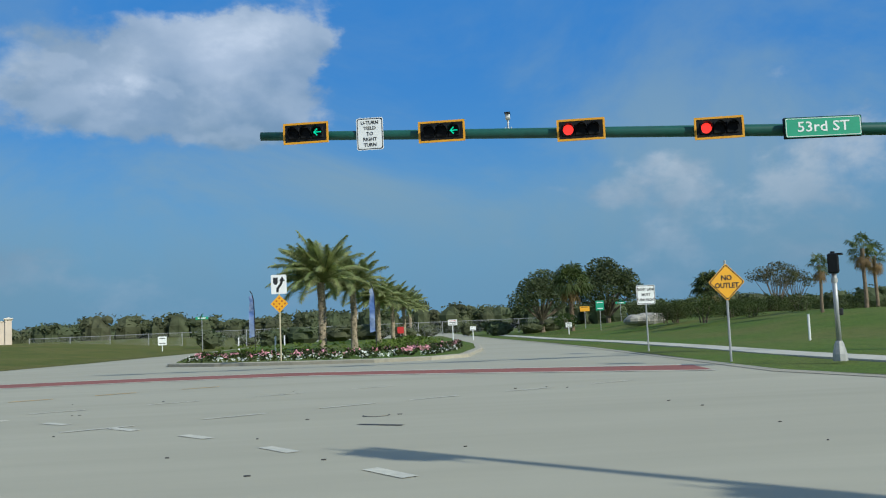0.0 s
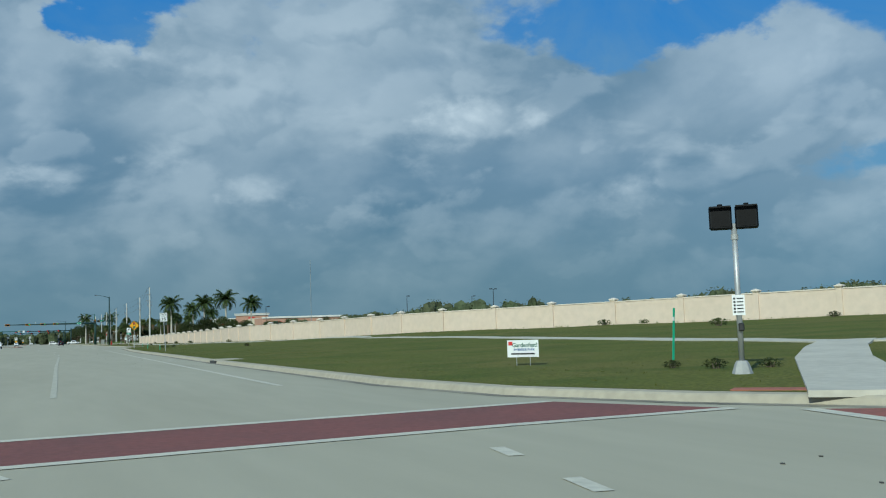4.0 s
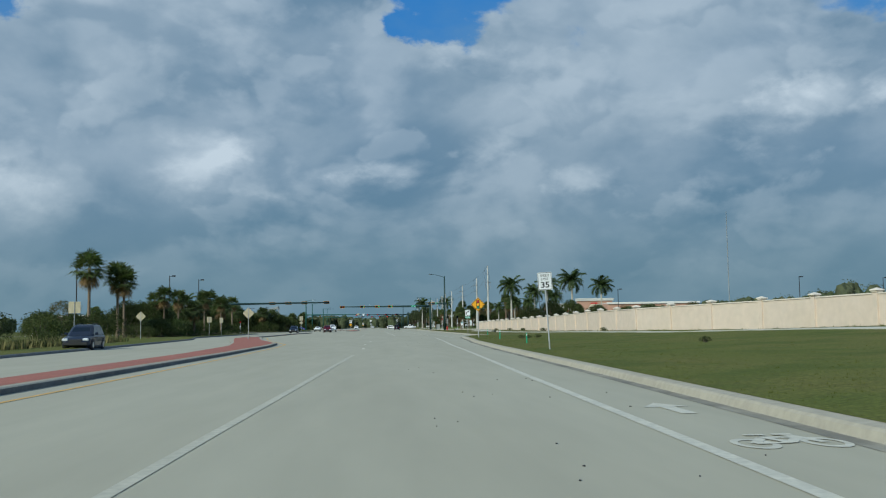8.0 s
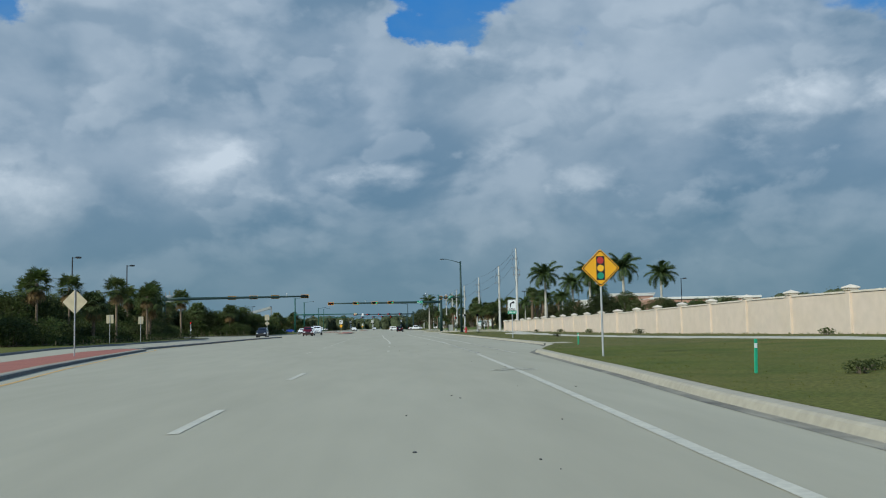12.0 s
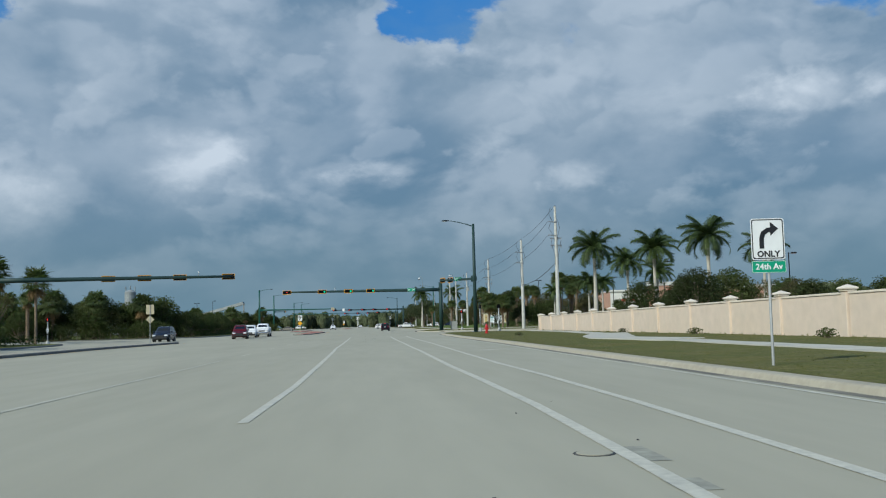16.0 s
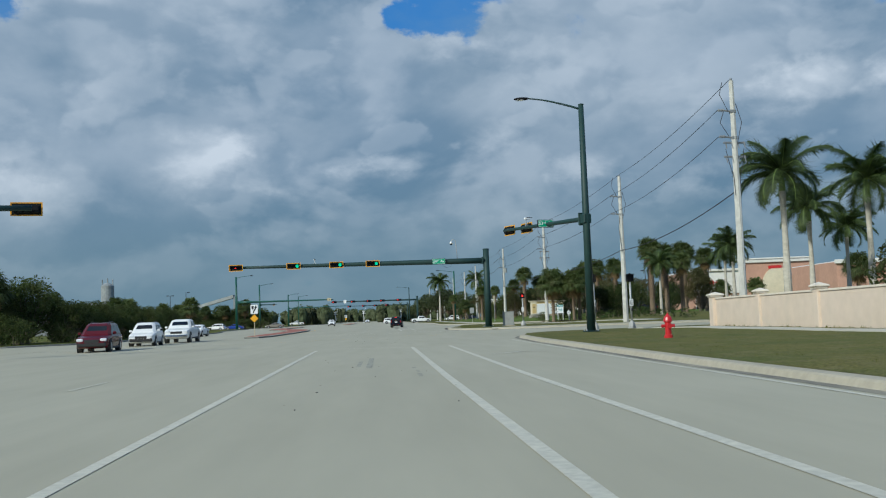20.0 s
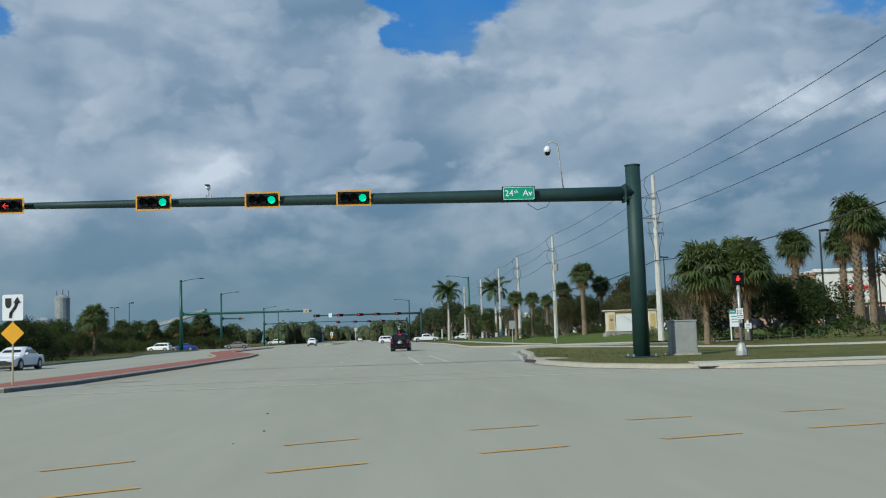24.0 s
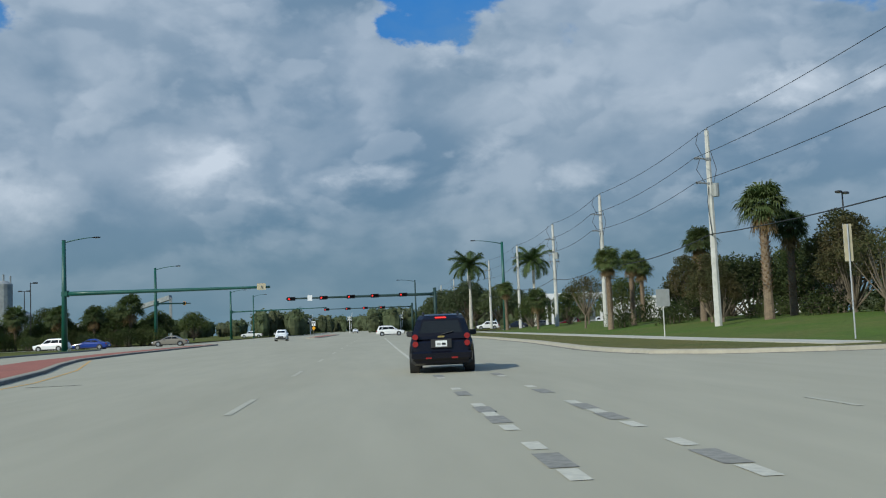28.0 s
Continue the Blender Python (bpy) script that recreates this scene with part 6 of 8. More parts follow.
for x, y, h, lean in ((12.85, -6.9, 1.45, 5), (9.9, 90.3, 0.7, 2), (9.08, 71.7, 0.6, 0), (12.4, 120.6, 0.6, 0)):
    mk = thing("utility_marker", "green plastic utility marker stake in the grass", "marker stake", (x, y, 0.18))
    part("stake", Me().box((0, 0, h / 2 - 0.05), (0.075, 0.025, h + 0.1), 10, lean, chamfer=0.008), marker_green, mk)
    part("label_band", Me().box((0.002 * lean * h, -0.018, h * 0.8), (0.065, 0.006, 0.10), 10, lean), sign_white, mk)

# fire hydrant
hy = thing("fire_hydrant", "bright red cast-iron fire hydrant in the verge", "fire hydrant", (15.68, 227.3, 0.2))
part("barrel", Me().tube([(0, 0, -0.05), (0, 0, 0.08), (0, 0, 0.10), (0, 0, 0.55), (0, 0, 0.60)], [0.17, 0.17, 0.12, 0.12, 0.16], 14), hydrant_red, hy, smooth=False)
part("bonnet", Me().tube([(0, 0, 0.60), (0, 0, 0.66), (0, 0, 0.76), (0, 0, 0.84), (0, 0, 0.87)], [0.18, 0.17, 0.14, 0.07, 0.05], 14), hydrant_red, hy)
part("top_nut", Me().tube([(0, 0, 0.86), (0, 0, 0.93)], 0.035, 5), hydrant_red, hy)
for d in ((1, 0), (-1, 0), (0, -1)):
    r = 0.085 if d[0] == 0 else 0.06
    part("outlet", Me().tube([(d[0] * 0.1, d[1] * 0.1, 0.43), (d[0] * 0.2, d[1] * 0.2, 0.43), (d[0] * 0.2, d[1] * 0.2, 0.43), (d[0] * 0.25, d[1] * 0.25, 0.43)], [r, r, r * 1.15, r * 1.1], 10), hydrant_red, hy)

# signal cabinet, sale signs
cb = thing("signal_cabinet", "grey metal traffic signal cabinet on a concrete pad", "utility cabinet", (17.4, 287.6, 0.16), -4)
part("pad", Me().box((0, 0, 0.02), (1.3, 0.95, 0.10), chamfer=0.01), kerb_mat, cb)
part("body", Me().box((0, 0, 0.72), (1.08, 0.68, 1.32), chamfer=0.02), grey_box, cb)
part("roof", Me().box((0, 0, 1.41), (1.14, 0.74, 0.07), chamfer=0.02), grey_box, cb)
part("door", Me().box((0, -0.345, 0.72), (0.96, 0.012, 1.18)), grey_box, cb)
part("handle", Me().box((0.36, -0.36, 0.75), (0.04, 0.03, 0.16)), aluminium, cb)
fs = thing("sale_sign", "blue-green FOR SALE sign on white posts by the hedge", "sign", (25.6, 303, 0.55), -6)
for s in (-0.3, 0.3):
    part("leg", Me().box((s, 0, 0.45), (0.06, 0.06, 1.1)), sign_white, fs)
part("board", Me().box((0, -0.04, 1.2), (0.72, 0.03, 1.0)), sign_white, fs)
part("heading", Me().box((0, -0.058, 1.58), (0.72, 0.006, 0.24)), material("teal_print", (0.02, 0.24, 0.25), 0.6, grain=(5, 0.1)), fs)
letter_part("FOR SALE", 0.10, sign_white, fs, 0, -0.064, 1.58, 0.003)
for k in range(3):
    part("text_bar", Me().box((0, -0.057, 1.3 - 0.16 * k), (0.5, 0.004, 0.05)), bpy.data.materials["teal_print"], fs)
ps = thing("white_post_sign", "small white lettered board on a turned white post", "sign", (26.9, 304.5, 0.5), -6)
part("leg", Me().tube([(0, 0, -0.1), (0, 0, 1.0), (0, 0, 1.06), (0, 0, 1.1)], [0.06, 0.06, 0.09, 0.02], 8), sign_white, ps)
part("board", Me().box((0, -0.07, 0.78), (0.4, 0.03, 0.34)), sign_white, ps)
for k in range(3):
    part("text_bar", Me().box((0, -0.087, 0.87 - 0.09 * k), (0.26, 0.004, 0.03)), sign_black, ps)

# monument sign
ms = thing("monument_sign", "cream and ochre monument sign with a blank white panel", "monument sign", (32.5, 352.2, 0.55), 3)
part("plinth", Me().box((0, 0, 0.22), (6.2, 1.1, 0.5), chamfer=0.03), stone_mat, ms, "rough stone plinth")
part("body", Me().box((0, 0.05, 1.6), (5.4, 0.7, 2.3), chamfer=0.03), ochre_wall, ms)
part("panel", Me().box((0, -0.36, 1.5), (3.6, 0.14, 1.85), chamfer=0.02), sign_white, ms, "blank white panel")
for s in (-2.35, 2.35):
    pil = part("pilaster", Me().box((s, -0.10, 1.55), (0.95, 0.75, 2.3), chamfer=0.03), cream_wall, ms)
    part("recess", Me().box((s, -0.48, 1.6), (0.55, 0.03, 1.6), chamfer=0.01), ochre_wall, pil)
    part("pilaster_foot", Me().box((s, -0.12, 0.56), (1.1, 0.9, 0.22), chamfer=0.02), stone_mat, pil)
part("number_bars", Me().box((-2.35, -0.5, 1.85), (0.34, 0.02, 0.12)), sign_black, ms)
part("cornice", Me().box((0, 0, 2.78), (6.0, 1.0, 0.10), chamfer=0.02).box((0, 0, 2.88), (6.25, 1.2, 0.11), chamfer=0.03), cream_wall, ms)


# ---------------------------------------------------------------- utility poles and wires
POLES = [(27.5, 250.2, 15.7), (28.0, 281.8, 14.25), (27.9, 325.7, 14.1), (27.95, 372.7, 13.95), (27.9, 404.6, 13.9), (28.5, 434.4, 14.1), (28.3, 466, 14.0), (27.5, 500, 14.0), (26.5, 535, 14.0), (26, 572, 14.0), (25, 610, 14.0)]
base_of = lambda x, y: 0.25 if y < 276 else (0.45 if y < 320 else 0.6)


def utility_pole(i, x, y, top_z):
    z0 = base_of(x, y)
    h = top_z - z0
    top = thing("utility_pole", "pale concrete utility pole with insulators and brackets", "utility pole", (x, y, z0), group="utility poles along the avenue")
    part("shaft", Me().tube([(0, 0, -0.3), (0, 0, h * 0.5), (0, 0, h)], [0.27, 0.22, 0.15], 8), pole_mat, top)
    for k, (dz, sx) in enumerate(((0.15, -1), (1.9, -1), (3.6, -1))):
        if k:
            part("bracket", Me().tube([(0, 0, h - dz - 0.1), (sx * 0.65, 0, h - dz)], [0.065, 0.05], 6), insulator_mat, top)
            part("mount_plate", Me().box((0, 0, h - dz - 0.1), (0.34, 0.34, 0.22), chamfer=0.02), insulator_mat, top)
            ins = Me()
            for j in range(4):
                ins.tube([(sx * (0.62 + 0.1 * j), 0, h - dz), (sx * (0.66 + 0.1 * j), 0, h - dz + 0.005)], [0.12, 0.07], 8)
            part("insulator", ins, insulator_mat, top)
        else:
            part("top_insulator", Me().tube([(0, 0, h), (0, 0, h + 0.12), (0, 0, h + 0.2)], [0.05, 0.08, 0.03], 8), insulator_mat, top)
    for sx, z0_, z1_, out in ((-0.62, 0.1, 1.9, 0.85), (-0.62, 2.0, 3.6, 0.9), (0.2, 1.5, 4.2, 0.5)):
        part("jumper_cable", Me().tube([(sx, -0.05, h - z0_), (math.copysign(out, sx), -0.12, h - z0_ - (z1_ - z0_) * 0.45), (sx * 0.6, -0.1, h - z1_)], 0.022, 5), wire_mat, top)
    if i in (0, 2, 5):
        for dz in (4.0, 4.9):
            part("crossarm", Me().box((0, 0.05, h - dz), (1.5, 0.1, 0.12), 8, chamfer=0.015), insulator_mat, top)
            for s in (-0.6, -0.2, 0.2, 0.6):
                part("cutout", Me().tube([(s, 0, h - dz + 0.05), (s + 0.05, -0.12, h - dz - 0.4)], [0.05, 0.03], 6), insulator_mat, top)
        for s in (-0.35, 0.35):
            part("riser_cable", Me().tube([(s * 1.7, 0, h - 4.4), (s * 1.2, -0.1, h - 5.4), (s * 0.6, -0.12, h - 6.2), (s * 0.5, -0.18, h - 7.4)], 0.022, 5), wire_mat, top)
        part("conduit", Me().tube([(0.1, -0.2, 0), (0.1, -0.2, h - 6.5)], 0.05, 6), galvanised, top)
    else:
        part("drop_cable", Me().tube([(-0.16, -0.2, h - 3.9), (-0.3, -0.22, h - 5.0), (-0.2, -0.24, h - 6.4), (-0.12, -0.26, h - 7.3)], 0.025, 5), wire_mat, top)
    if i in (3, 5):
        part("transformer", Me().tube([(0.35, -0.1, h - 4.6), (0.35, -0.1, h - 3.7)], 0.24, 12), grey_box, top, "grey pole transformer")
    return top


for i, p in enumerate(POLES):
    utility_pole(i, *p)


def wire_run(label, pts, sag, r=0.02):
    top = thing("overhead_wire", label, "overhead wire", group="overhead wires along the avenue")
    for a, b in zip(pts, pts[1:]):
        a, b = Vector(a), Vector(b)
        line = [a.lerp(b, k / 10) - Vector((0, 0, sag * 4 * (k / 10) * (1 - k / 10))) for k in range(11)]
        part("span", Me().tube(line, r, 5, cap=False), wire_mat, top)
    return top


wire_run("thin top power line between the concrete poles", [(x, y, z + 0.18) for x, y, z in POLES], 0.45)
wire_run("second power line below the pole tops", [(x - 1.0, y, z - 1.9) for x, y, z in POLES], 0.5)
wire_run("third power line below the pole tops", [(x - 1.0, y, z - 3.6) for x, y, z in POLES], 0.55)
wire_run("heavy black telephone cable slung low between the poles", [(x - 0.2, y, z - 7.2) for x, y, z in POLES], 0.6, 0.035)


# ---------------------------------------------------------------- parking-lot lamps and the radio mast
def lot_lamp(x, y, h, label, heads=1, turn=0):
    top = thing("parking_lamp", label, "lamp post", (x, y, 0.1), turn)
    part("pole", Me().tube([(0, 0, -0.1), (0, 0, h)], [0.10, 0.075], 8), trim_black, top)
    for k in range(heads):
        s = (1, -1)[k]
        part("arm", Me().tube([(0, 0, h - 0.12), (s * 0.5, 0, h - 0.08)], 0.04, 6), trim_black, top)
        hd = part("lamp_head", Me().box((s * 0.75, 0, h - 0.05), (0.7, 0.5, 0.22), chamfer=0.04), trim_black, top)
        part("lens", Me().box((s * 0.75, 0, h - 0.172), (0.5, 0.36, 0.02)), lamp_clear, hd)
    return top


for x, y, h, n in ((-38.4, 198.2, 11.2, 1), (-37.0, 219.6, 11.5, 1), (-43.0, 158.0, 12.0, 1), (-62.0, 128.0, 11.5, 2), (-74, 160, 11.0, 2), (-80, 190, 11, 2), (-95, 240, 11, 2), (-58, 280, 10, 1), (-52, 470, 11, 1), (-62, 495, 11, 2),
                   (52.0, 285.0, 10.5, 1), (63.0, 262, 10.0, 1), (51.2, 400, 12.8, 2), (60, 350, 11.0, 2), (44, 330, 9.5, 1), (95, 225, 11, 1), (110, 200, 11.5, 2), (120, 235, 11.0, 1), (70, 425, 11, 2)):
    lot_lamp(x, y, h, "dark parking-lot lamp post with a box lamp head", n, (x * 7) % 40)
rm = thing("antenna_mast", "tall slim steel antenna mast behind the garden wall", "antenna mast", (34.6, 107.5, 0.4))
part("pole", Me().tube([(0, 0, -0.3), (0, 0, 6.0), (0, 0, 11.6)], [0.055, 0.045, 0.03], 6), grey_steel, rm)


# ---------------------------------------------------------------- plants
def feather(me, base, az, elev, length, droop, leaf, n=22, rach=None, gust=0.0, plume=None):
    """One feathered palm frond: an arching stalk with two rows of narrow leaflets."""
    p = Vector(base)
    seg = length / n
    side0 = Vector((-math.sin(az), math.cos(az), 0))
    pts = [p.copy()]
    for k in range(n):
        e = elev - droop * (k / n) ** 1.4
        a = az + gust * (k / n) ** 2
        d = Vector((math.cos(a) * math.cos(e), math.sin(a) * math.cos(e), math.sin(e)))
        p = p + d * seg
        pts.append(p.copy())
        if k < 2:
            continue
        f = k / n
        ll = leaf * (0.55 + 0.9 * math.sin(math.pi * min(f * 0.85 + 0.12, 1.0))) * (1.0 if f < 0.9 else 0.6)
        w = seg * 0.52
        for s in (-1, 1):
            tip = p + (side0 * s * 0.8 + d * 0.62 + Vector((0, 0, -0.30 - 0.25 * f))).normalized() * ll
            me.add([p - d * w, p + d * w, tip], [(0, 1, 2)])
            if plume:
                # a second, looser row that stands off the stalk
                tip = p + (side0 * s * plume.uniform(0.25, 0.8) + d * plume.uniform(0.3, 0.7) + Vector((0, 0, plume.uniform(-1.0, 0.35)))).normalized() * ll * plume.uniform(0.7, 1.0)
                me.add([p - d * w, p + d * w, tip], [(0, 1, 2)])
    if rach is not None:
        rach.tube(pts[::4] + [pts[-1]], [0.035 * (1 - 0.8 * i / (n / 4)) + 0.006 for i in range(len(pts[::4]) + 1)], 4, cap=False)


def palm_feathered(name, label, h, crown, fronds, leaf_mat, bark, seed, r=0.2, shaft=False, gust=0.0, droop=1.5, leaf=0.55, lean=0.0, n=20, spread=(1.35, 1.75)):
    rg = random.Random(seed)
    top = thing(name, label, "palm tree")
    bend = [(lean * (k / 8) ** 2 * h * 0.1, 0.02 * math.sin(k), h * k / 8) for k in range(9)]
    bend[0] = (0, 0, -0.3)
    radii = [r * (1.35 if k == 0 else 1.0 + (0.18 * math.sin(k * 0.8) if shaft else 0.05 * (k % 2))) for k in range(9)]
    me = Me().tube(bend, radii, 12)
    if not shaft:
        # old leaf bases in crossing spirals
        for k in range(int(h * 16)):
            z = 0.3 + (h - 0.3) * k / (h * 16)
            a = k * 2.4
            x0 = lean * (z / h) ** 2 * h * 0.1
            c = Vector((x0 + math.cos(a) * r, math.sin(a) * r, z))
            o = Vector((math.cos(a), math.sin(a), 0.9)) * 0.11
            t = Vector((-math.sin(a), math.cos(a), 0)) * 0.09
            me.add([c - t, c + t, c + o], [(0, 1, 2)])
    part("trunk", me, bark, top)
    tip = Vector(bend[-1])
    if shaft:
        part("crownshaft", Me().tube([tip, tip + Vector((0, 0, 0.8)), tip + Vector((0, 0, 1.7))], [r * 1.05, r * 0.9, r * 0.45], 10), crownshaft, top, smooth=True)
        tip = tip + Vector((0, 0, 1.45))
    fr, st = Me(), Me()
    for k in range(fronds):
        f = k / fronds
        az = k * 2.39996 + rg.uniform(-0.2, 0.2)
        elev = spread[0] - spread[1] * f + rg.uniform(-0.12, 0.12)
        a2 = az
        if gust:
            # the wind pushes the fronds over to one side
            a2 = az + 0.55 * math.sin(2.6 - az) * gust
        feather(fr, tip + Vector((math.cos(az), math.sin(az), 0)) * r * 0.5, a2, elev, crown * rg.uniform(0.85, 1.08), droop * rg.uniform(0.8, 1.15) * (0.7 + 0.5 * f), leaf, n, st, gust * 0.5 * math.sin(2.6 - a2), rg)
    part("leaf_crown", fr, leaf_mat, top)
    part("leaf_stalk", st, crownshaft, top)
    return top


def fan_leaf_add(me, c, az, elev, size, rg, limp=1.0):
    d = Vector((math.cos(az) * math.cos(elev), math.sin(az) * math.cos(elev), math.sin(elev)))
    s = Vector((-math.sin(az), math.cos(az), 0))
    u = d.cross(s)
    hub = Vector(c) + d * size * rg.uniform(0.7, 1.0)
    me.add([Vector(c) - s * 0.03, Vector(c) + s * 0.03, hub], [(0, 1, 2)])
    n = 19
    for k in range(n):
        a = radians(-120 + 240 * k / (n - 1))
        t = (d * math.cos(a) + s * math.sin(a)) * size * rg.uniform(0.8, 1.05) + u * rg.uniform(-0.1, 0.1) * size - Vector((0, 0, 0.28 * size * rg.random()))
        w = (d * -math.sin(a) + s * math.cos(a)) * size * 0.052
        mid = hub + t * 0.55
        end = hub + t * 0.95 - Vector((0, 0, limp * size * rg.uniform(0.15, 0.45)))
        me.add([hub, mid - w, mid + w, end], [(0, 1, 2), (1, 3, 2)])


def palm_fan(name, label, h, crown, leaves, seed, r=0.18, skirt=10, boots=False, leaf_mat=None, gust=0.0, limp=1.0):
    rg = random.Random(seed)
    top = thing(name, label, "palm tree")
    me = Me().tube([(0, 0, -0.3), (0.03, 0, h * 0.3), (0.0, 0.05, h * 0.7), (0, 0, h)], [r * 1.3, r, r * 0.95, r * 1.15], 10)
    if boots:
        boot = Me()
        for k in range(int(h * 22)):
            z, a = h * 0.25 + h * 0.72 * k / (h * 22), k * 2.4
            c = Vector((math.cos(a) * r, math.sin(a) * r, z))
            o, t = Vector((math.cos(a), math.sin(a), 1.1)) * 0.19, Vector((-math.sin(a), math.cos(a), 0)) * 0.09
            boot.add([c - t, c + t, c + o], [(0, 1, 2)])
        part("boot_sheath", boot, rust_boot, top, "rust-brown old leaf bases")
    part("trunk", me, palm_bark, top)
    fr = Me()
    for k in range(leaves):
        az, f = k * 2.39996, k / leaves
        fan_leaf_add(fr, (0.1 * math.cos(az), 0.1 * math.sin(az), h + rg.uniform(-0.15, 0.2)), az + rg.uniform(-0.2, 0.2) + gust * math.sin(2.6 - az), 1.35 - 2.0 * f + rg.uniform(-0.15, 0.15), crown * rg.uniform(0.5, 0.62), rg, limp)
    part("leaf_crown", fr, leaf_mat or fan_leaf, top)
    if skirt:
        dk = Me()
        for k in range(skirt):
            az = k * 2.39996
            fan_leaf_add(dk, (0.12 * math.cos(az), 0.12 * math.sin(az), h - 0.2 - 0.05 * k), az, -1.0 + rg.uniform(-0.25, 0.15), crown * 0.45, rg)
        part("dry_skirt", dk, dead_frond, top, "hanging dry fronds")
    return top


def leaf_cloud(me, rg, centre, radius, count, size):
    cx, cy, cz = centre
    rx, ry, rz = radius
    for _ in range(count):
        while True:
            u = Vector((rg.uniform(-1, 1), rg.uniform(-1, 1), rg.uniform(-1, 1)))
            if 0.15 < u.length < 1:
                break
        u = u.normalized() * (u.length ** 0.45)
        c = Vector((cx + u.x * rx, cy + u.y * ry, cz + u.z * rz))
        a = Vector((rg.uniform(-1, 1), rg.uniform(-1, 1), rg.uniform(-0.6, 0.6))).normalized() * size * rg.uniform(0.6, 1.3)
        b = a.cross(Vector((rg.uniform(-1, 1), rg.uniform(-1, 1), rg.uniform(-1, 1)))).normalized() * size * rg.uniform(0.3, 0.6)
        me.add([c - a, c + b * 0.9, c + a, c - b], [(0, 1, 2, 3)])


def broad_tree(name, label, h, spread, trunk_h, seed, leaf_mat, clumps=26, leaves=75, size=0.20, r=0.22, flat=0.6, gap=0.0):
    rg = random.Random(seed)
    top = thing(name, label, "tree")
    wood, crown = Me(), Me()
    wood.tube([(0, 0, -0.3), (0.05, 0.03, trunk_h * 0.5), (0.0, 0.1, trunk_h)], [r * 1.4, r, r * 0.85], 9)
    for k in range(clumps):
        a = k * 2.39996 + rg.uniform(-0.4, 0.4)
        f = math.sqrt((k + 0.5) / clumps)
        z = trunk_h + (h - trunk_h) * (0.22 + 0.66 * (1 - f * f * flat) * rg.uniform(0.72, 1.0))
        c = (math.cos(a) * spread * f * rg.uniform(0.75, 1.0), math.sin(a) * spread * f * rg.uniform(0.75, 1.0), z)
        q = spread * rg.uniform(0.24, 0.40)
        if rg.random() < gap:
            q *= 0.5
        leaf_cloud(crown, rg, c, (q, q, q * 0.7), leaves, size * rg.uniform(0.85, 1.2))
        if k % 2 == 0:
            m = Vector((c[0] * 0.45, c[1] * 0.45, trunk_h + (c[2] - trunk_h) * 0.35))
            wood.tube([(0, 0.08, trunk_h * rg.uniform(0.75, 1.0)), m, c], [r * 0.55, r * 0.34, r * 0.10], 6)
    part("trunk", wood, bark_mat, top)
    part("crown", crown, leaf_mat, top)
    return top


def shrub(name, label, h, rx, ry, seed, leaf_mat, count=1700, size=0.09, category="shrub"):
    rg = random.Random(seed)
    top = thing(name, label, category)
    me, st = Me(), Me()
    for k in range(9):
        a = k * 2.4
        f = math.sqrt((k + 0.4) / 9) * 0.72
        hh = h * rg.uniform(0.55, 0.62) * (1.12 - 0.35 * f)
        leaf_cloud(me, rg, (rx * f * math.cos(a), ry * f * math.sin(a), hh), (rx * 0.5, ry * 0.5, hh * 0.85), count // 9, size)
        if k < 5:
            st.tube([(rx * 0.15 * math.cos(a), ry * 0.15 * math.sin(a), -0.2), (rx * f * math.cos(a) * 0.8, ry * f * math.sin(a) * 0.8, hh)], [0.06, 0.02], 5)
    tagged(part("woody_base", st, bark_mat, top), kind="stuff")
    part("foliage", me, leaf_mat, top)
    return top


def hedge(pts, w, h, label, mat=None, z=0.15, seed=1, dens=130):
    rg = random.Random(seed)
    top = thing("hedge", label, "hedge")
    me, st = Me(), Me()
    for (x0, y0), (x1, y1) in zip(pts, pts[1:]):
        L = math.hypot(x1 - x0, y1 - y0)
        n = max(1, int(L / 1.2))
        for k in range(n):
            f = (k + 0.5) / n
            x, y = x0 + (x1 - x0) * f, y0 + (y1 - y0) * f
            leaf_cloud(me, rg, (x, y, z + h * 0.5), (w * 0.55 + 0.2, w * 0.55 + 0.2, h * 0.56 * rg.uniform(0.9, 1.08)), dens // 2, 0.13)
            st.tube([(x, y, z - 0.2), (x, y, z + h * 0.6)], 0.03, 4, cap=False)
    tagged(part("woody_base", st, bark_mat, top), kind="stuff")
    part("foliage", me, mat or hedge_leaf, top)
    return top


placed = {}


def plant(proto, x, y, z, turn=0.0, size=1.0):
    m = pose(x, y, z, 0, 0, turn) @ Matrix.Scale(size, 4)
    if proto.name in placed:
        ob = copy_thing(proto, Matrix.Identity(4))
        ob.matrix_basis = m
    else:
        placed[proto.name] = True
        proto.matrix_basis = m
        ob = proto
    return ob


# entrance date palms, blown by the wind
date = palm_feathered("date_palm", "wind-blown date palm with a diamond-patterned trunk in a planted median", 3.5, 2.75, 52, date_leaf, date_bark, 3, r=0.19, gust=1.0, droop=1.15, leaf=0.38, n=42, spread=(1.45, 1.30))
for x, y, s, t in ((25.7, -43.3, 1.0, 0), (38.5, -44.2, 1.03, 30), (58, -45.2, 0.98, 12), (72, -46.2, 1.0, 50), (84, -47.3, 1.0, -20), (96, -48.0, 1.0, 80)):
    plant(date, x, y, 0.3 if x < 50 else 0.15, t * 0.3, s)
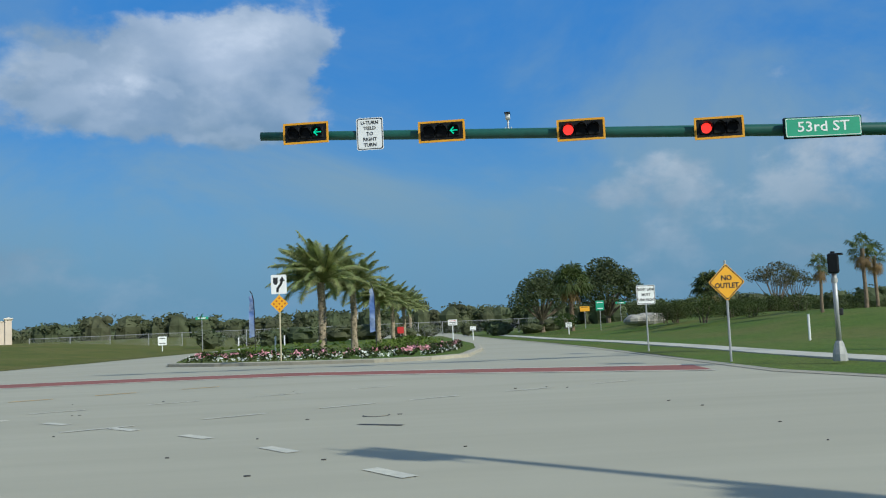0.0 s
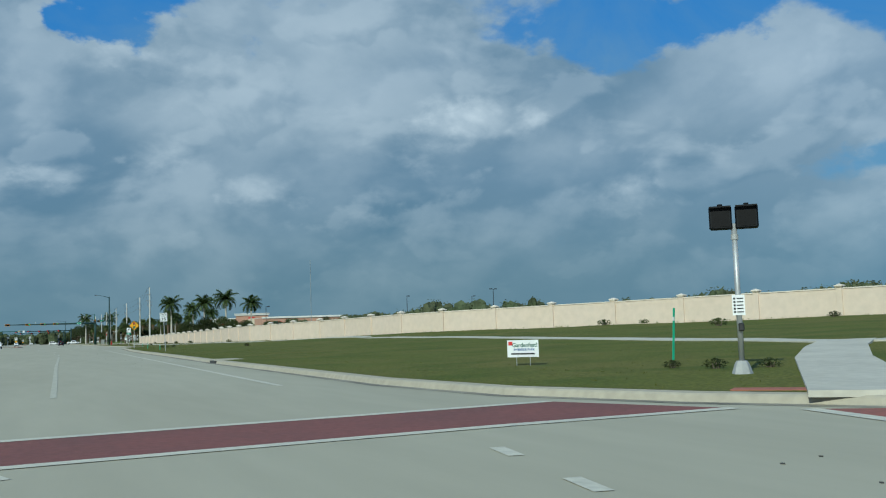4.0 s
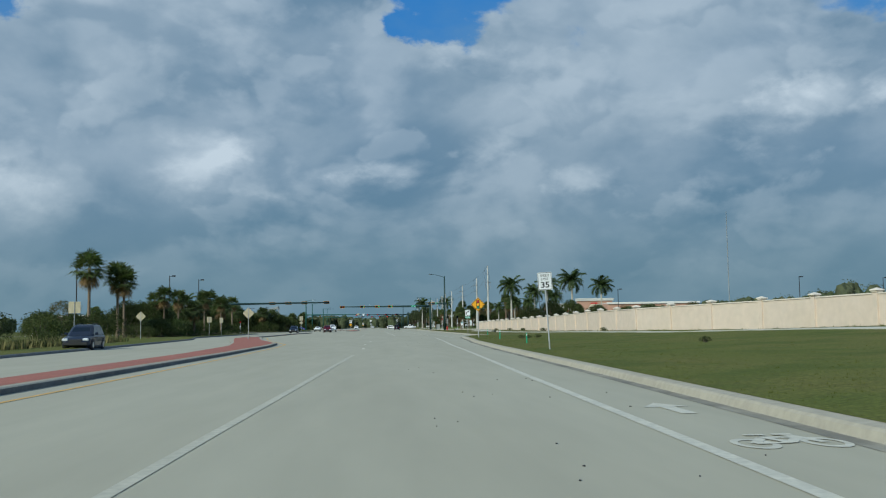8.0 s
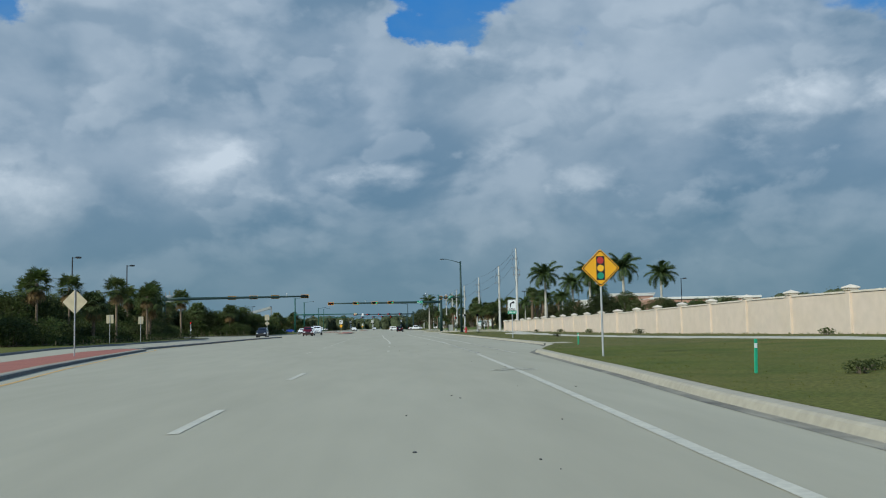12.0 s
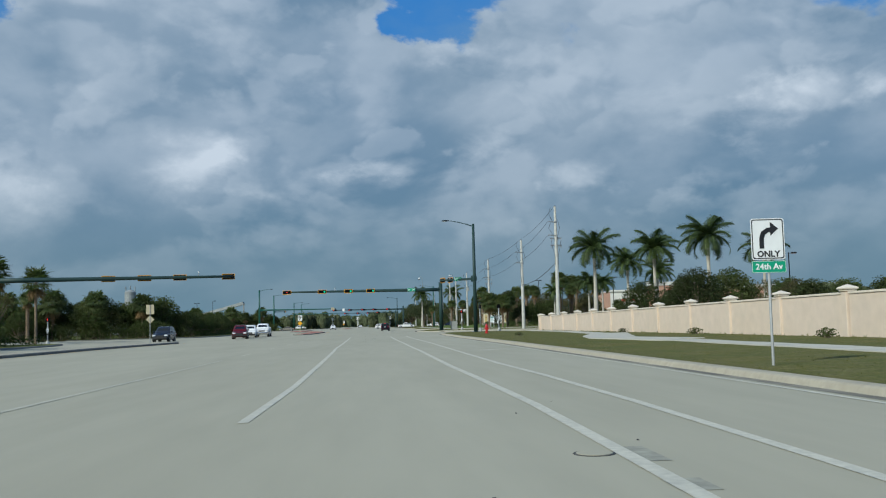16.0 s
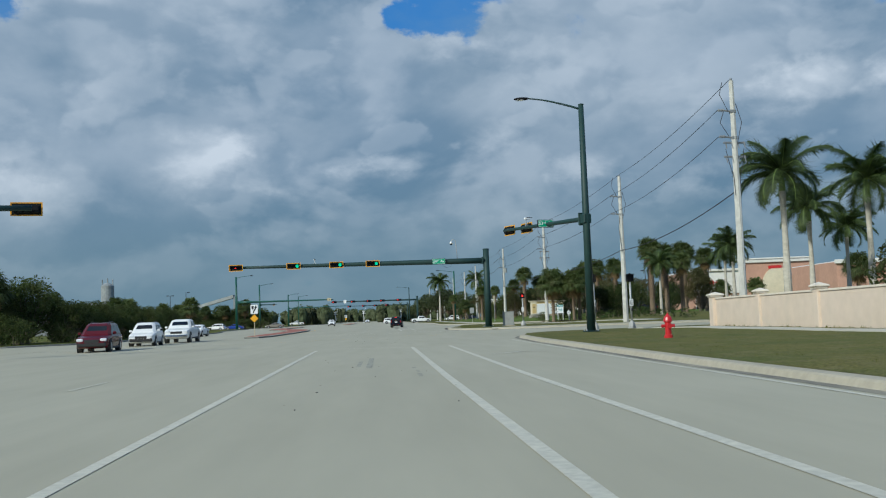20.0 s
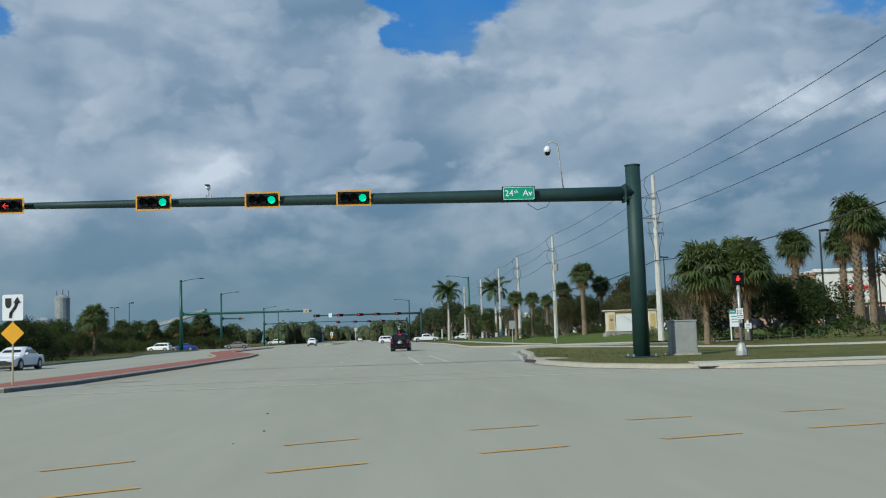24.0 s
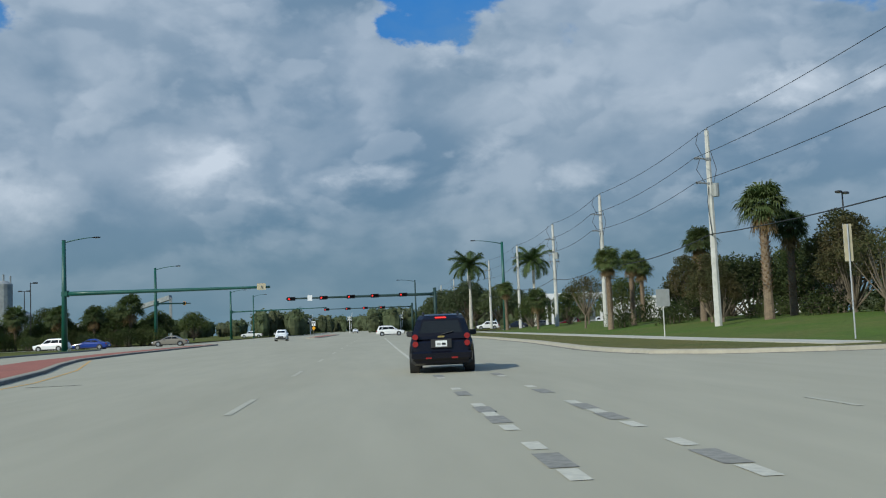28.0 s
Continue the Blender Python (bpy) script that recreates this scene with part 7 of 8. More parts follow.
# royal palms behind the garden wall
royal = palm_feathered("royal_palm", "tall royal palm with a pale smooth trunk and green crownshaft", 9.4, 3.8, 24, royal_leaf, royal_bark, 5, r=0.25, shaft=True, gust=0.5, droop=1.7, leaf=0.95, n=46)
for x, y, zt, t in ((34.6, 259.8, 12.6, 0), (42.9, 273.7, 11.2, 70), (45.4, 268.0, 13.0, 140), (49.4, 280, 9.8, 200), (50.2, 258.8, 14.0, 30), (57.5, 257.5, 12.2, 250), (38.5, 281.0, 8.2, 100), (22.1, 486, 13.8, 60), (33.5, 482, 14.0, 10), (46.5, 305, 9.0, 190), (36, 297, 7.4, 300), (-45.4, 250, 9.1, 20)):
    plant(royal, x, y, 0.2, t, (zt - 0.2) / 12.3)
# fan palms
sabal = palm_fan("sabal_palm", "sabal palm with a rough booted trunk and full fan crown", 5.6, 2.6, 58, 7, r=0.20, skirt=8, boots=True)
tall_sabal = palm_fan("sabal_palm", "tall sabal palm with a booted brown trunk and small crown", 7.4, 1.75, 70, 9, r=0.27, skirt=10, boots=True)
wash = palm_fan("fan_palm", "tall fan palm with a shaggy dark crown", 9.6, 2.9, 40, 8, r=0.2, skirt=10, limp=0.25)
for x, y, h, t in ((-39.9, 153.5, 11.3, 0), (-37.0, 157.5, 10.2, 90), (-35.6, 155.5, 9.2, 40)):
    plant(wash, x, y, 0.15, t, h / 11.0)
for x, y, h, t in ((-38.7, 243, 9.3, 10), (-33.3, 241, 7.9, 70), (-35.0, 212.5, 7.2, 130), (-33.6, 172, 7.4, 200), (-33.2, 181, 7.3, 250), (-30.6, 190.5, 7.4, 300), (-29.2, 200, 6.8, 30), (-36.0, 176, 6.8, 80)):
    plant(wash, x, y, 0.12, t, h / 11.0)
rg = random.Random(21)
for x, y, h in ((-38, 205, 6.6), (-36, 224, 7.2), (-41, 248, 8.0), (-44, 270, 7.0), (-34, 215, 5.4), (-30.5, 182, 5.5), (-32.5, 300, 5.0), (-30.0, 318, 4.8), (-33, 336, 5.2), (-31, 372, 6.0), (-36, 385, 5.2), (-30, 205, 6.5),
                (26.0, 309, 6.2), (28.4, 307.5, 5.4), (35.5, 317, 7.6), (40.8, 318, 10.2), (44.5, 322, 9.6), (47.5, 314, 8.4), (33.0, 322, 7.6), (36.5, 330, 8.2), (42.5, 308, 8.8), (46, 331, 9.0), (39.5, 300, 7.0), (29.5, 311, 6.0),
                (32.2, 374, 9.6), (34.8, 377, 8.0), (25.8, 394, 7.4), (28.8, 398, 7.0), (31.5, 386, 7.8), (24.8, 430, 5.0), (33.5, 412, 7.0), (23.5, 447, 7.0), (70, -63.5, 6.2), (56, -73.5, 4.4), (60, 300, 6), (58, 338, 4.6), (64, 339, 4.8)):
    big = h > 6.5
    plant(tall_sabal if big else sabal, x + rg.uniform(-0.4, 0.4), y + rg.uniform(-0.6, 0.6), 0.15 if x < 28 or y < 0 else 0.6, rg.uniform(0, 360), h / (8.6 if big else 7.0))
breeze = palm_fan("fan_palm", "slender wind-swept fan palm with a brown trunk", 4.6, 1.25, 15, 17, r=0.13, skirt=9, gust=0.9)
for x, y, h in ((31.0, -71.6, 3.7), (33.4, -75.4, 4.9), (34.4, -76.6, 4.4), (37.8, -80.6, 4.6)):
    plant(breeze, x, y, 0.7, x * 40, h / 5.4)
# broad-leaved trees
oak = broad_tree("oak_tree", "dark spreading live oak with several limbs", 8.4, 3.9, 1.7, 11, oak_leaf, 46, 150, 0.20, 0.28, 0.85)
dense = broad_tree("round_tree", "dense dark green roadside tree", 6.4, 3.2, 0.5, 12, shrub_leaf, 44, 170, 0.125, 0.17, 0.9)
airy = broad_tree("thin_tree", "half-bare tree with thin brownish foliage", 7.0, 2.6, 2.0, 13, russet_leaf, 34, 60, 0.11, 0.12, 0.5, 0.3)
column = broad_tree("magnolia_tree", "upright russet-green magnolia tree", 9.0, 2.6, 1.0, 14, russet_leaf, 44, 150, 0.13, 0.18, 0.9)
for x, y, s in ((82, -62.6, 0.86), (86, -70.8, 1.02), (24.5, 522, 1.35), (31, 516, 1.2), (37.5, 528, 1.1), (20, 535, 1.2), (43, 535, 1.1), (29, 545, 1.4), (17.5, 548, 0.9)):
    plant(oak, x, y, 0.1, rg.uniform(0, 360), s)
for x, y, s in ((40.5, 236, 1.1), (46, 240, 1.12), (52, 238, 0.9), (37.5, 247, 0.95), (58, 236, 0.85), (65, 240, 0.9), (73, 232, 0.95), (43.5, 250, 1.0), (80, 245, 0.9), (50, 228, 0.8), (64, 222, 0.75),
                (37, 395, 1.1), (41, 386, 1.2), (46, 378, 1.1), (38, 405, 1.2), (34, 420, 1.0), (44, 398, 1.2), (40, 366, 1.0), (50, 366, 1.1), (31, 438, 0.9), (27, 446, 0.8), (36.5, 388, 1.0), (42.5, 417, 1.1), (54, 356, 1.0), (60, 372, 1.1),
                (36.5, 318, 0.8), (41, 329, 0.9), (33, 315, 0.75)):
    plant(dense, x, y, 0.3, rg.uniform(0, 360), s)
for x, y, s in ((36.8, 371, 0.9), (30.6, 379, 0.6), (39, 377, 1.02), (30.5, 381, 0.7), (44, 362, 0.95), (35.5, 402, 0.85), (48, 371, 1.0), (43.5, 306, 0.72), (45.5, 311, 0.66)):
    plant(column, x, y, 0.5, rg.uniform(0, 360), s)
for x, y, s in ((58, -79.6, 0.85), (61, -82.4, 0.75), (50, 232, 0.8), (54, 249, 0.9), (-47, 165, 0.9), (-36, 236, 0.9), (38.5, 352, 1.0), (41, 347, 0.95), (45.5, 343, 1.0), (49.5, 350, 1.0), (34, 362, 0.9), (-41, 185, 0.8), (47, 322, 1.1), (36, 336, 0.8), (32, 330, 0.7), (58, 264, 0.8), (26.5, 408, 0.9), (30.5, 424, 0.8)):
    plant(airy, x, y, 0.15, rg.uniform(0, 360), s)
# the belt of trees along the opposite lanes
for k in range(46):
    y = 168 + k * 5.6 + rg.uniform(-1.5, 1.5)
    if 228 < y < 280 or 422 < y < 470:
        x = rg.uniform(-58, -44)
    elif y < 228:
        x = rg.uniform(-42, -32)
    else:
        x = rg.uniform(-36, -27.5) if y < 345 else rg.uniform(-46, -36)
    plant(dense, x, y, 0.12, rg.uniform(0, 360), rg.uniform(0.68, 1.0) * (0.78 if y > 280 else 1.0))
for k in range(26):
    y = 286 + k * 3.6
    plant(dense, -25.6 - 0.045 * (y - 286) + rg.uniform(-1.0, 0.6) - (3.0 if y > 345 else 0), y, 0.1, rg.uniform(0, 360), rg.uniform(0.5, 0.74) * (1 if y < 350 else 0.7))
for x, y, s in ((-33.5, 92, 0.95), (-37, 95, 0.8), (-39, 178, 0.9), (-41.5, 183, 0.95), (-38.5, 189, 1.0), (-40, 196, 1.1), (-36.0, 205, 0.8), (-39, 213, 0.9), (-33.5, 219, 0.7), (-52, 478, 1.2), (-47, 500, 1.3), (-43, 520, 1.2), (-40, 545, 1.2), (-38, 470, 1.0), (-55, 455, 1.1), (-60, 440, 1.0), (-46, 404, 1.0), (-52, 412, 1.0),
                (-75, 150, 0.8), (-68, 175, 0.8), (-82, 205, 1.0), (-70, 225, 0.9), (-60, 196, 0.7), (-90, 165, 0.9), (-55, 140, 0.6), (-66, 118, 0.6)):
    plant(dense, x, y, 0.12, rg.uniform(0, 360), s)

for k in range(34):
    plant(dense, -29.0 - 1.9 * k + rg.uniform(-0.8, 0.8), 281.5 + rg.uniform(-2, 7), 0.12, rg.uniform(0, 360), rg.uniform(0.85, 1.15))
for k in range(8):
    plant(sabal, -31.0 - 6.5 * k + rg.uniform(-1, 1), 279.0 + rg.uniform(-1, 3), 0.12, rg.uniform(0, 360), rg.uniform(0.8, 1.05))
# shrubs and hedges
bush = shrub("bush", "rounded leafy green bush", 1.9, 1.6, 1.6, 31, shrub_leaf)
ball = shrub("clipped_tree", "tall clipped rounded evergreen", 4.6, 1.9, 1.9, 32, hedge_leaf, 2600, 0.12, "topiary")
low = shrub("low_plant", "low weedy plant in the grass", 0.4, 0.6, 0.5, 33, shrub_leaf, 260, 0.07)
for x, y, s in ((46.2, 330.5, 1.0), (27.4, 311.5, 0.72), (34.6, 313.5, 0.9)):
    plant(ball, x, y, 0.2, rg.uniform(0, 360), s)
for k in range(26):
    plant(bush, 44 + rg.uniform(-5, 24), -64 - rg.uniform(2, 15), 0.9, rg.uniform(0, 360), rg.uniform(0.55, 0.95))
for x, y, s in ((34.4, -75.2, 0.7), (36.4, -75.8, 0.75), (38.2, -76.9, 0.85), (33.6, -77.0, 0.7), (37.0, -78.8, 0.9), (40, -78.5, 0.8), (48, 344, 0.9), (56.0, 300, 1.0), (28.2, 331, 0.7), (33.5, 333, 0.8), (37.2, 383, 1.2), (34.2, 380, 1.1), (30.0, 389, 1.1), (27.4, 396, 1.0), (33.0, 396, 1.3), (36, 373, 1.3), (39.4, 371, 1.2), (31.8, 404, 1.2),
                (-33.4, 98, 1.3), (-36.2, 110, 1.5), (-34.5, 120, 1.6), (-38, 130, 1.4), (-37.1, 150, 1.9), (-37.2, 140, 1.6), (-40, 104, 1.3), (-42, 118, 1.5), (-34, 87, 1.2), (-27, 112, 0.7), (-29, 104, 0.6), (-26, 96, 0.55), (-31, 120, 0.7), (-28.5, 88, 0.5), (-34, 100, 0.6), (-30, 146, 0.8), (-33, 150, 0.9), (-35, 443, 1.0), (-41, 447, 1.1), (-46, 452, 1.0), (-37, 392, 1.2), (-33.5, 398, 1.0), (-36, 404, 0.9)):
    plant(bush, x, y, 0.15 if x < 0 else 0.14, rg.uniform(0, 360), s)
for x, y, s in ((11.4, 88.9, 0.6), (12.0, 89.6, 0.5), (12.8, 90.2, 0.6), (11.0, -10.8, 0.5), (11.8, -11.6, 0.45), (10.6, -9.8, 0.4), (15.6, 205, 0.6), (17.0, 152, 0.7), (40.0, 24.4, 1.2), (24.6, 118, 0.8), (24.4, 190, 0.9), (24.2, 172, 1.0), (23.8, 205, 0.8), (52, 26, 1.0), (45.5, 47, 1.2), (47, 43, 0.9), (60, 14, 1.0), (23.9, 151, 1.0), (15.2, 59, 0.6)):
    plant(low, x, y, lawn_height(x, y, ka(y) + 0.15) if y < 250 else 0.16, rg.uniform(0, 360), s)
hedge([(-27.8, 160), (-28.2, 190), (-28.0, 226)], 1.4, 0.9, "low dark hedge beside the opposite lanes", z=0.12, seed=41, dens=90)
hedge([(-24.0, 282), (-24.5, 312), (-25.5, 342)], 1.4, 1.0, "low dark hedge beside the opposite lanes", z=0.12, seed=42, dens=90)
hedge([(46.5, 296), (49.5, 309), (51, 324)], 1.6, 1.3, "clipped hedge in front of the shops", z=0.7, seed=43)
hedge([(30.0, 310.0), (31.4, 302), (33.5, 293), (35.5, 285)], 1.3, 1.1, "brownish-green clipped hedge behind the corner path", z=0.25, seed=49)
hedge([(-27, 277.2), (-60, 278), (-98, 279)], 1.6, 1.4, "dark clipped hedge under the tree belt", z=0.12, seed=50, dens=110)
hedge([(-30, 346), (-36, 372), (-40, 400), (-42, 424)], 2.2, 2.0, "tall uneven dark hedge along the opposite lanes", z=0.1, seed=51, dens=120)
hedge([(36.0, 309), (42.5, 324.0)], 1.3, 1.0, "clipped hedge along the lawn", z=0.75, seed=44)
hedge([(29.6, 351.2), (36.0, 350.9)], 0.7, 0.35, "low planting at the foot of the monument sign", z=0.5, seed=45, dens=70)
hedge([(60.5, -61.8), (68, -62.8), (76, -64.0)], 1.6, 1.2, "clipped hedge along the entrance road", z=0.7, seed=46)

for k in range(22):
    plant(dense, -30.5 - 1.5 * k + rg.uniform(-0.6, 0.6), 464 + rg.uniform(-1.5, 8), 0.1, rg.uniform(0, 360), rg.uniform(0.55, 0.95))
    plant(bush, -29.5 - 1.5 * k + rg.uniform(-0.6, 0.6), 461.5 + rg.uniform(-1, 1.5), 0.1, rg.uniform(0, 360), rg.uniform(0.8, 1.4))
for k in range(5):
    plant(sabal, -34 - 6 * k + rg.uniform(-1.5, 1.5), 463 + rg.uniform(-1, 2), 0.1, rg.uniform(0, 360), rg.uniform(0.85, 1.1))
# dark undergrowth closing the tree belts of the opposite side
for k in range(60):
    y = 160 + 1.1 * k + rg.uniform(-0.5, 0.5)
    plant(bush, -30.5 - rg.uniform(0, 4.5), y, 0.1, rg.uniform(0, 360), rg.uniform(0.8, 1.5))
for k in range(46):
    plant(bush, -28.5 - 1.45 * k + rg.uniform(-0.6, 0.6), 279.5 + rg.uniform(-0.8, 1.6), 0.1, rg.uniform(0, 360), rg.uniform(0.9, 1.5))
for k in range(40):
    y = 284 + 3.3 * k
    plant(bush, -25.8 - 0.06 * (y - 284) + rg.uniform(-1.6, 0.2) - (3.5 if y > 345 else 0), y, 0.1, rg.uniform(0, 360), rg.uniform(0.7, 1.2))

# flower bed of the entrance median
bed = thing("flower_bed", "bed of pink and silver-white flowers along the median kerb", "flower bed", kind="stuff")
rg = random.Random(55)
pink, white_f, green_f, soil = Me(), Me(), Me(), Me()
curve_bed = [(20.0, -37.4), (17.9, -40.0), (15.9, -43.2), (14.6, -46.2), (15.2, -48.6), (20, -49.8), (26, -50.4)]
for (x0, y0), (x1, y1) in zip(curve_bed, curve_bed[1:]):
    L = math.hypot(x1 - x0, y1 - y0)
    for k in range(int(L * 26)):
        f = rg.random()
        d = rg.random()
        x, y = x0 + (x1 - x0) * f + d * 4.0 + 0.3, y0 + (y1 - y0) * f + (0.0 if d > 0.2 else 0.1)
        z = 0.15 + 0.22 * d
        target, size = (white_f, 0.07) if d < 0.45 else (pink, 0.085)
        if rg.random() < 0.62:
            target, size = green_f, 0.11
        leaf_cloud(target, rg, (x, y, z + 0.08), (0.16, 0.16, 0.10), 7, size)
part("pink_blossom", pink, flower_pink, bed)
part("white_blossom", white_f, flower_white, bed)
part("leaves", green_f, shrub_leaf, bed)
hedge([(21.8, -39.2), (21.4, -43), (21.2, -47.5), (27, -48.2)], 2.2, 0.6, "low green planting behind the flowers", fresh_leaf, z=0.2, seed=56, dens=110)
hedge([(26, -46.5), (36, -47.5), (50, -48)], 1.6, 0.55, "low planting under the palms", fresh_leaf, z=0.15, seed=57, dens=90)

# belt of tall dry grass and weeds beside the opposite lanes
reeds = thing("tall_grass", "tall dry yellow grass with weeds beside the lanes", "grass", kind="stuff")
rg = random.Random(58)
reed, weed = Me(), Me()
for k in range(2600):
    y = rg.uniform(58, 112)
    x = -(18.6 + 0.055 * (y - 58)) - 2.2 - abs(rg.gauss(0, 1)) * 2.6
    h, a = rg.uniform(0.35, 1.0), rg.uniform(0, 6.28)
    s = Vector((-math.sin(a), math.cos(a), 0)) * 0.035
    b = Vector((x, y, 0.1))
    target = reed if rg.random() < 0.7 else weed
    for j in range(3):
        lean = Vector((rg.uniform(-0.3, 0.3), rg.uniform(-0.3, 0.3), 1.0)) * h * rg.uniform(0.6, 1.0)
        target.add([b - s, b + s, b + lean], [(0, 1, 2)])
part("blades", reed, dry_reed, reeds)
part("weeds", weed, shrub_leaf, reeds)

# grass tufts along kerbs and wall, finely scattered
tufts = Me()
rg = random.Random(77)


def tuft(x, y, z, s):
    for _ in range(5):
        a, l = rg.uniform(0, 6.28), rg.uniform(0.5, 1.0) * s
        b = Vector((x + rg.uniform(-0.06, 0.06), y + rg.uniform(-0.06, 0.06), z))
        side = Vector((-math.sin(a), math.cos(a), 0)) * s * 0.10
        tufts.add([b - side, b + side, b + Vector((math.cos(a) * l * 0.5, math.sin(a) * l * 0.5, l))], [(0, 1, 2)])


for k in range(9000):
    y = rg.uniform(-16, 243) if k % 4 else rg.uniform(15, 110)
    kx = ka(y) + 0.25
    x = kx + abs(rg.gauss(0, 1.0)) * (4.5 if k % 3 else 12.0)
    tuft(x, y, lawn_height(x, y, ka(y) + 0.15) - 0.01, rg.uniform(0.03, 0.07))
for k in range(800):
    y = rg.uniform(-8, 246)
    x = wall_x(y) - rg.uniform(0.25, 0.6)
    tuft(x, y, lawn_height(x, y, ka(y) + 0.15) - 0.02, rg.uniform(0.06, 0.18))
for k in range(900):
    y = rg.uniform(280, 314)
    x = kb(y) + 0.3 + abs(rg.gauss(0, 1)) * 3
    tuft(x, y, hill_b(x, y, kb(y) + 0.15) - 0.01, rg.uniform(0.05, 0.1))
gt = tagged(new("grass_tufts", tufts.mesh("grass_tufts", material("tuft_grass", (0.115, 0.126, 0.028), 0.9, grain=(2, 0.3), stain=(0.2, 0.7), tint=(0.16, 0.14, 0.045), spec=0.1, thin=0.4))), "short uneven grass tufts along kerb and wall", "grass", kind="stuff")


# distant woods: lumpy masses of crowns with loose leaves round them
def lump(me, rg, centre, radius, rows=5, cols=8):
    cx, cy, cz = centre
    rx, ry, rz = radius
    turn = rg.uniform(0, 6.28)
    ring = [[(cx + rx * math.sin(math.pi * j / rows) * math.cos(turn + 6.2832 * i / cols) * f, cy + ry * math.sin(math.pi * j / rows) * math.sin(turn + 6.2832 * i / cols) * f, cz + rz * math.cos(math.pi * j / rows) * f)
             for i in range(cols) for f in (rg.uniform(0.78, 1.08),)] for j in range(1, rows)]
    verts = [v for r in ring for v in r] + [(cx, cy, cz + rz), (cx, cy, cz - rz)]
    faces = [(j * cols + i, (j + 1) * cols + i, (j + 1) * cols + (i + 1) % cols, j * cols + (i + 1) % cols) for j in range(rows - 2) for i in range(cols)]
    top = len(verts) - 2
    faces += [(top, i, (i + 1) % cols) for i in range(cols)]
    me.add(verts, faces)


def woods(name, pts, h0, h1, depth, seed, size=0.9, leaves=60, z=0.0, label="soft grey-green band of distant mixed woodland", wide=(1.6, 3.2), step=1.7):
    rg = random.Random(seed)
    me = Me()
    for (x0, y0), (x1, y1) in zip(pts, pts[1:]):
        L = math.hypot(x1 - x0, y1 - y0)
        n = int(L / step)
        ax, ay = (y1 - y0) / L, -(x1 - x0) / L
        for k in range(n):
            f = (k + rg.random()) / n
            d = rg.random() * depth
            x, y = x0 + (x1 - x0) * f + ax * d, y0 + (y1 - y0) * f + ay * d
            h = h0 + (h1 - h0) * max(0.0, 0.45 + 0.8 * noise.noise((x * 0.045, y * 0.045, seed))) * rg.uniform(0.75, 1.15)
            w = rg.uniform(*wide)
            lump(me, rg, (x, y, z + h * 0.42), (w * 0.86, w * 0.86, h * 0.48))
            q = w * 0.7
            for j in range(3):
                a = rg.uniform(0, 6.28)
                c = (x + math.cos(a) * w * 0.5, y + math.sin(a) * w * 0.5, z + h * rg.uniform(0.55, 0.8))
                lump(me, rg, c, (q * 0.6, q * 0.6, h * 0.14), 4, 6)
                leaf_cloud(me, rg, c, (q, q, h * 0.2), leaves // 4, size * rg.uniform(0.6, 1.2))
            leaf_cloud(me, rg, (x, y, z + h * 0.45), (w, w, h * 0.53), leaves // 4, size * rg.uniform(0.7, 1.2))
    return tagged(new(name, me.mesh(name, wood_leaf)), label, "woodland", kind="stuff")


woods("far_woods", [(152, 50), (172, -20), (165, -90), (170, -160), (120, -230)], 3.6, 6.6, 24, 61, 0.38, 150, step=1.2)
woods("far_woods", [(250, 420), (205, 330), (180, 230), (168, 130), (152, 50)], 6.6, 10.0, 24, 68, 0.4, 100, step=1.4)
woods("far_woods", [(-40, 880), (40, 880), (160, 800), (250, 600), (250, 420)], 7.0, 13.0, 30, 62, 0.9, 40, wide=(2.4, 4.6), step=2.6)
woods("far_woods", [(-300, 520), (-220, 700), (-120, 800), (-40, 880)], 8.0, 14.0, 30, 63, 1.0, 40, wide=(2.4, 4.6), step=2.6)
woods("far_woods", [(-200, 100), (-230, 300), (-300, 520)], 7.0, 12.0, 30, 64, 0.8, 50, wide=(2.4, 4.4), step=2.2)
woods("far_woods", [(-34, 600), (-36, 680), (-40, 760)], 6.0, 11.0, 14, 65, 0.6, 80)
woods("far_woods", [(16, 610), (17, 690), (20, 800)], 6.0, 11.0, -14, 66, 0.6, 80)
woods("garden_trees", [(80, 150), (90, 230), (98, 310)], 6.0, 9.8, 26, 69, 0.22, 160, label="leafy tree tops showing over the garden wall", step=2.0)
woods("garden_trees", [(62, 268), (104, 290)], 5.0, 7.6, 8, 70, 0.22, 160, label="leafy tree tops showing over the garden wall", step=1.6)
woods("scrub_line", [(96, -20), (100, -32), (104, -46), (108, -58)], 1.0, 2.8, 30, 67, 0.3, 110, label="low green scrub beyond the building site fence", wide=(1.0, 2.2))


# ---------------------------------------------------------------- buildings
def window_part(parent, c, w, h, turn=0.0):
    win = part("window", Me().box(c, (w, 0.06, h), turn), white_wall, parent)
    part("pane", Me().box((c[0], c[1] - 0.035, c[2]), (w - 0.16, 0.03, h - 0.16), turn), window_dark, win)
    return win


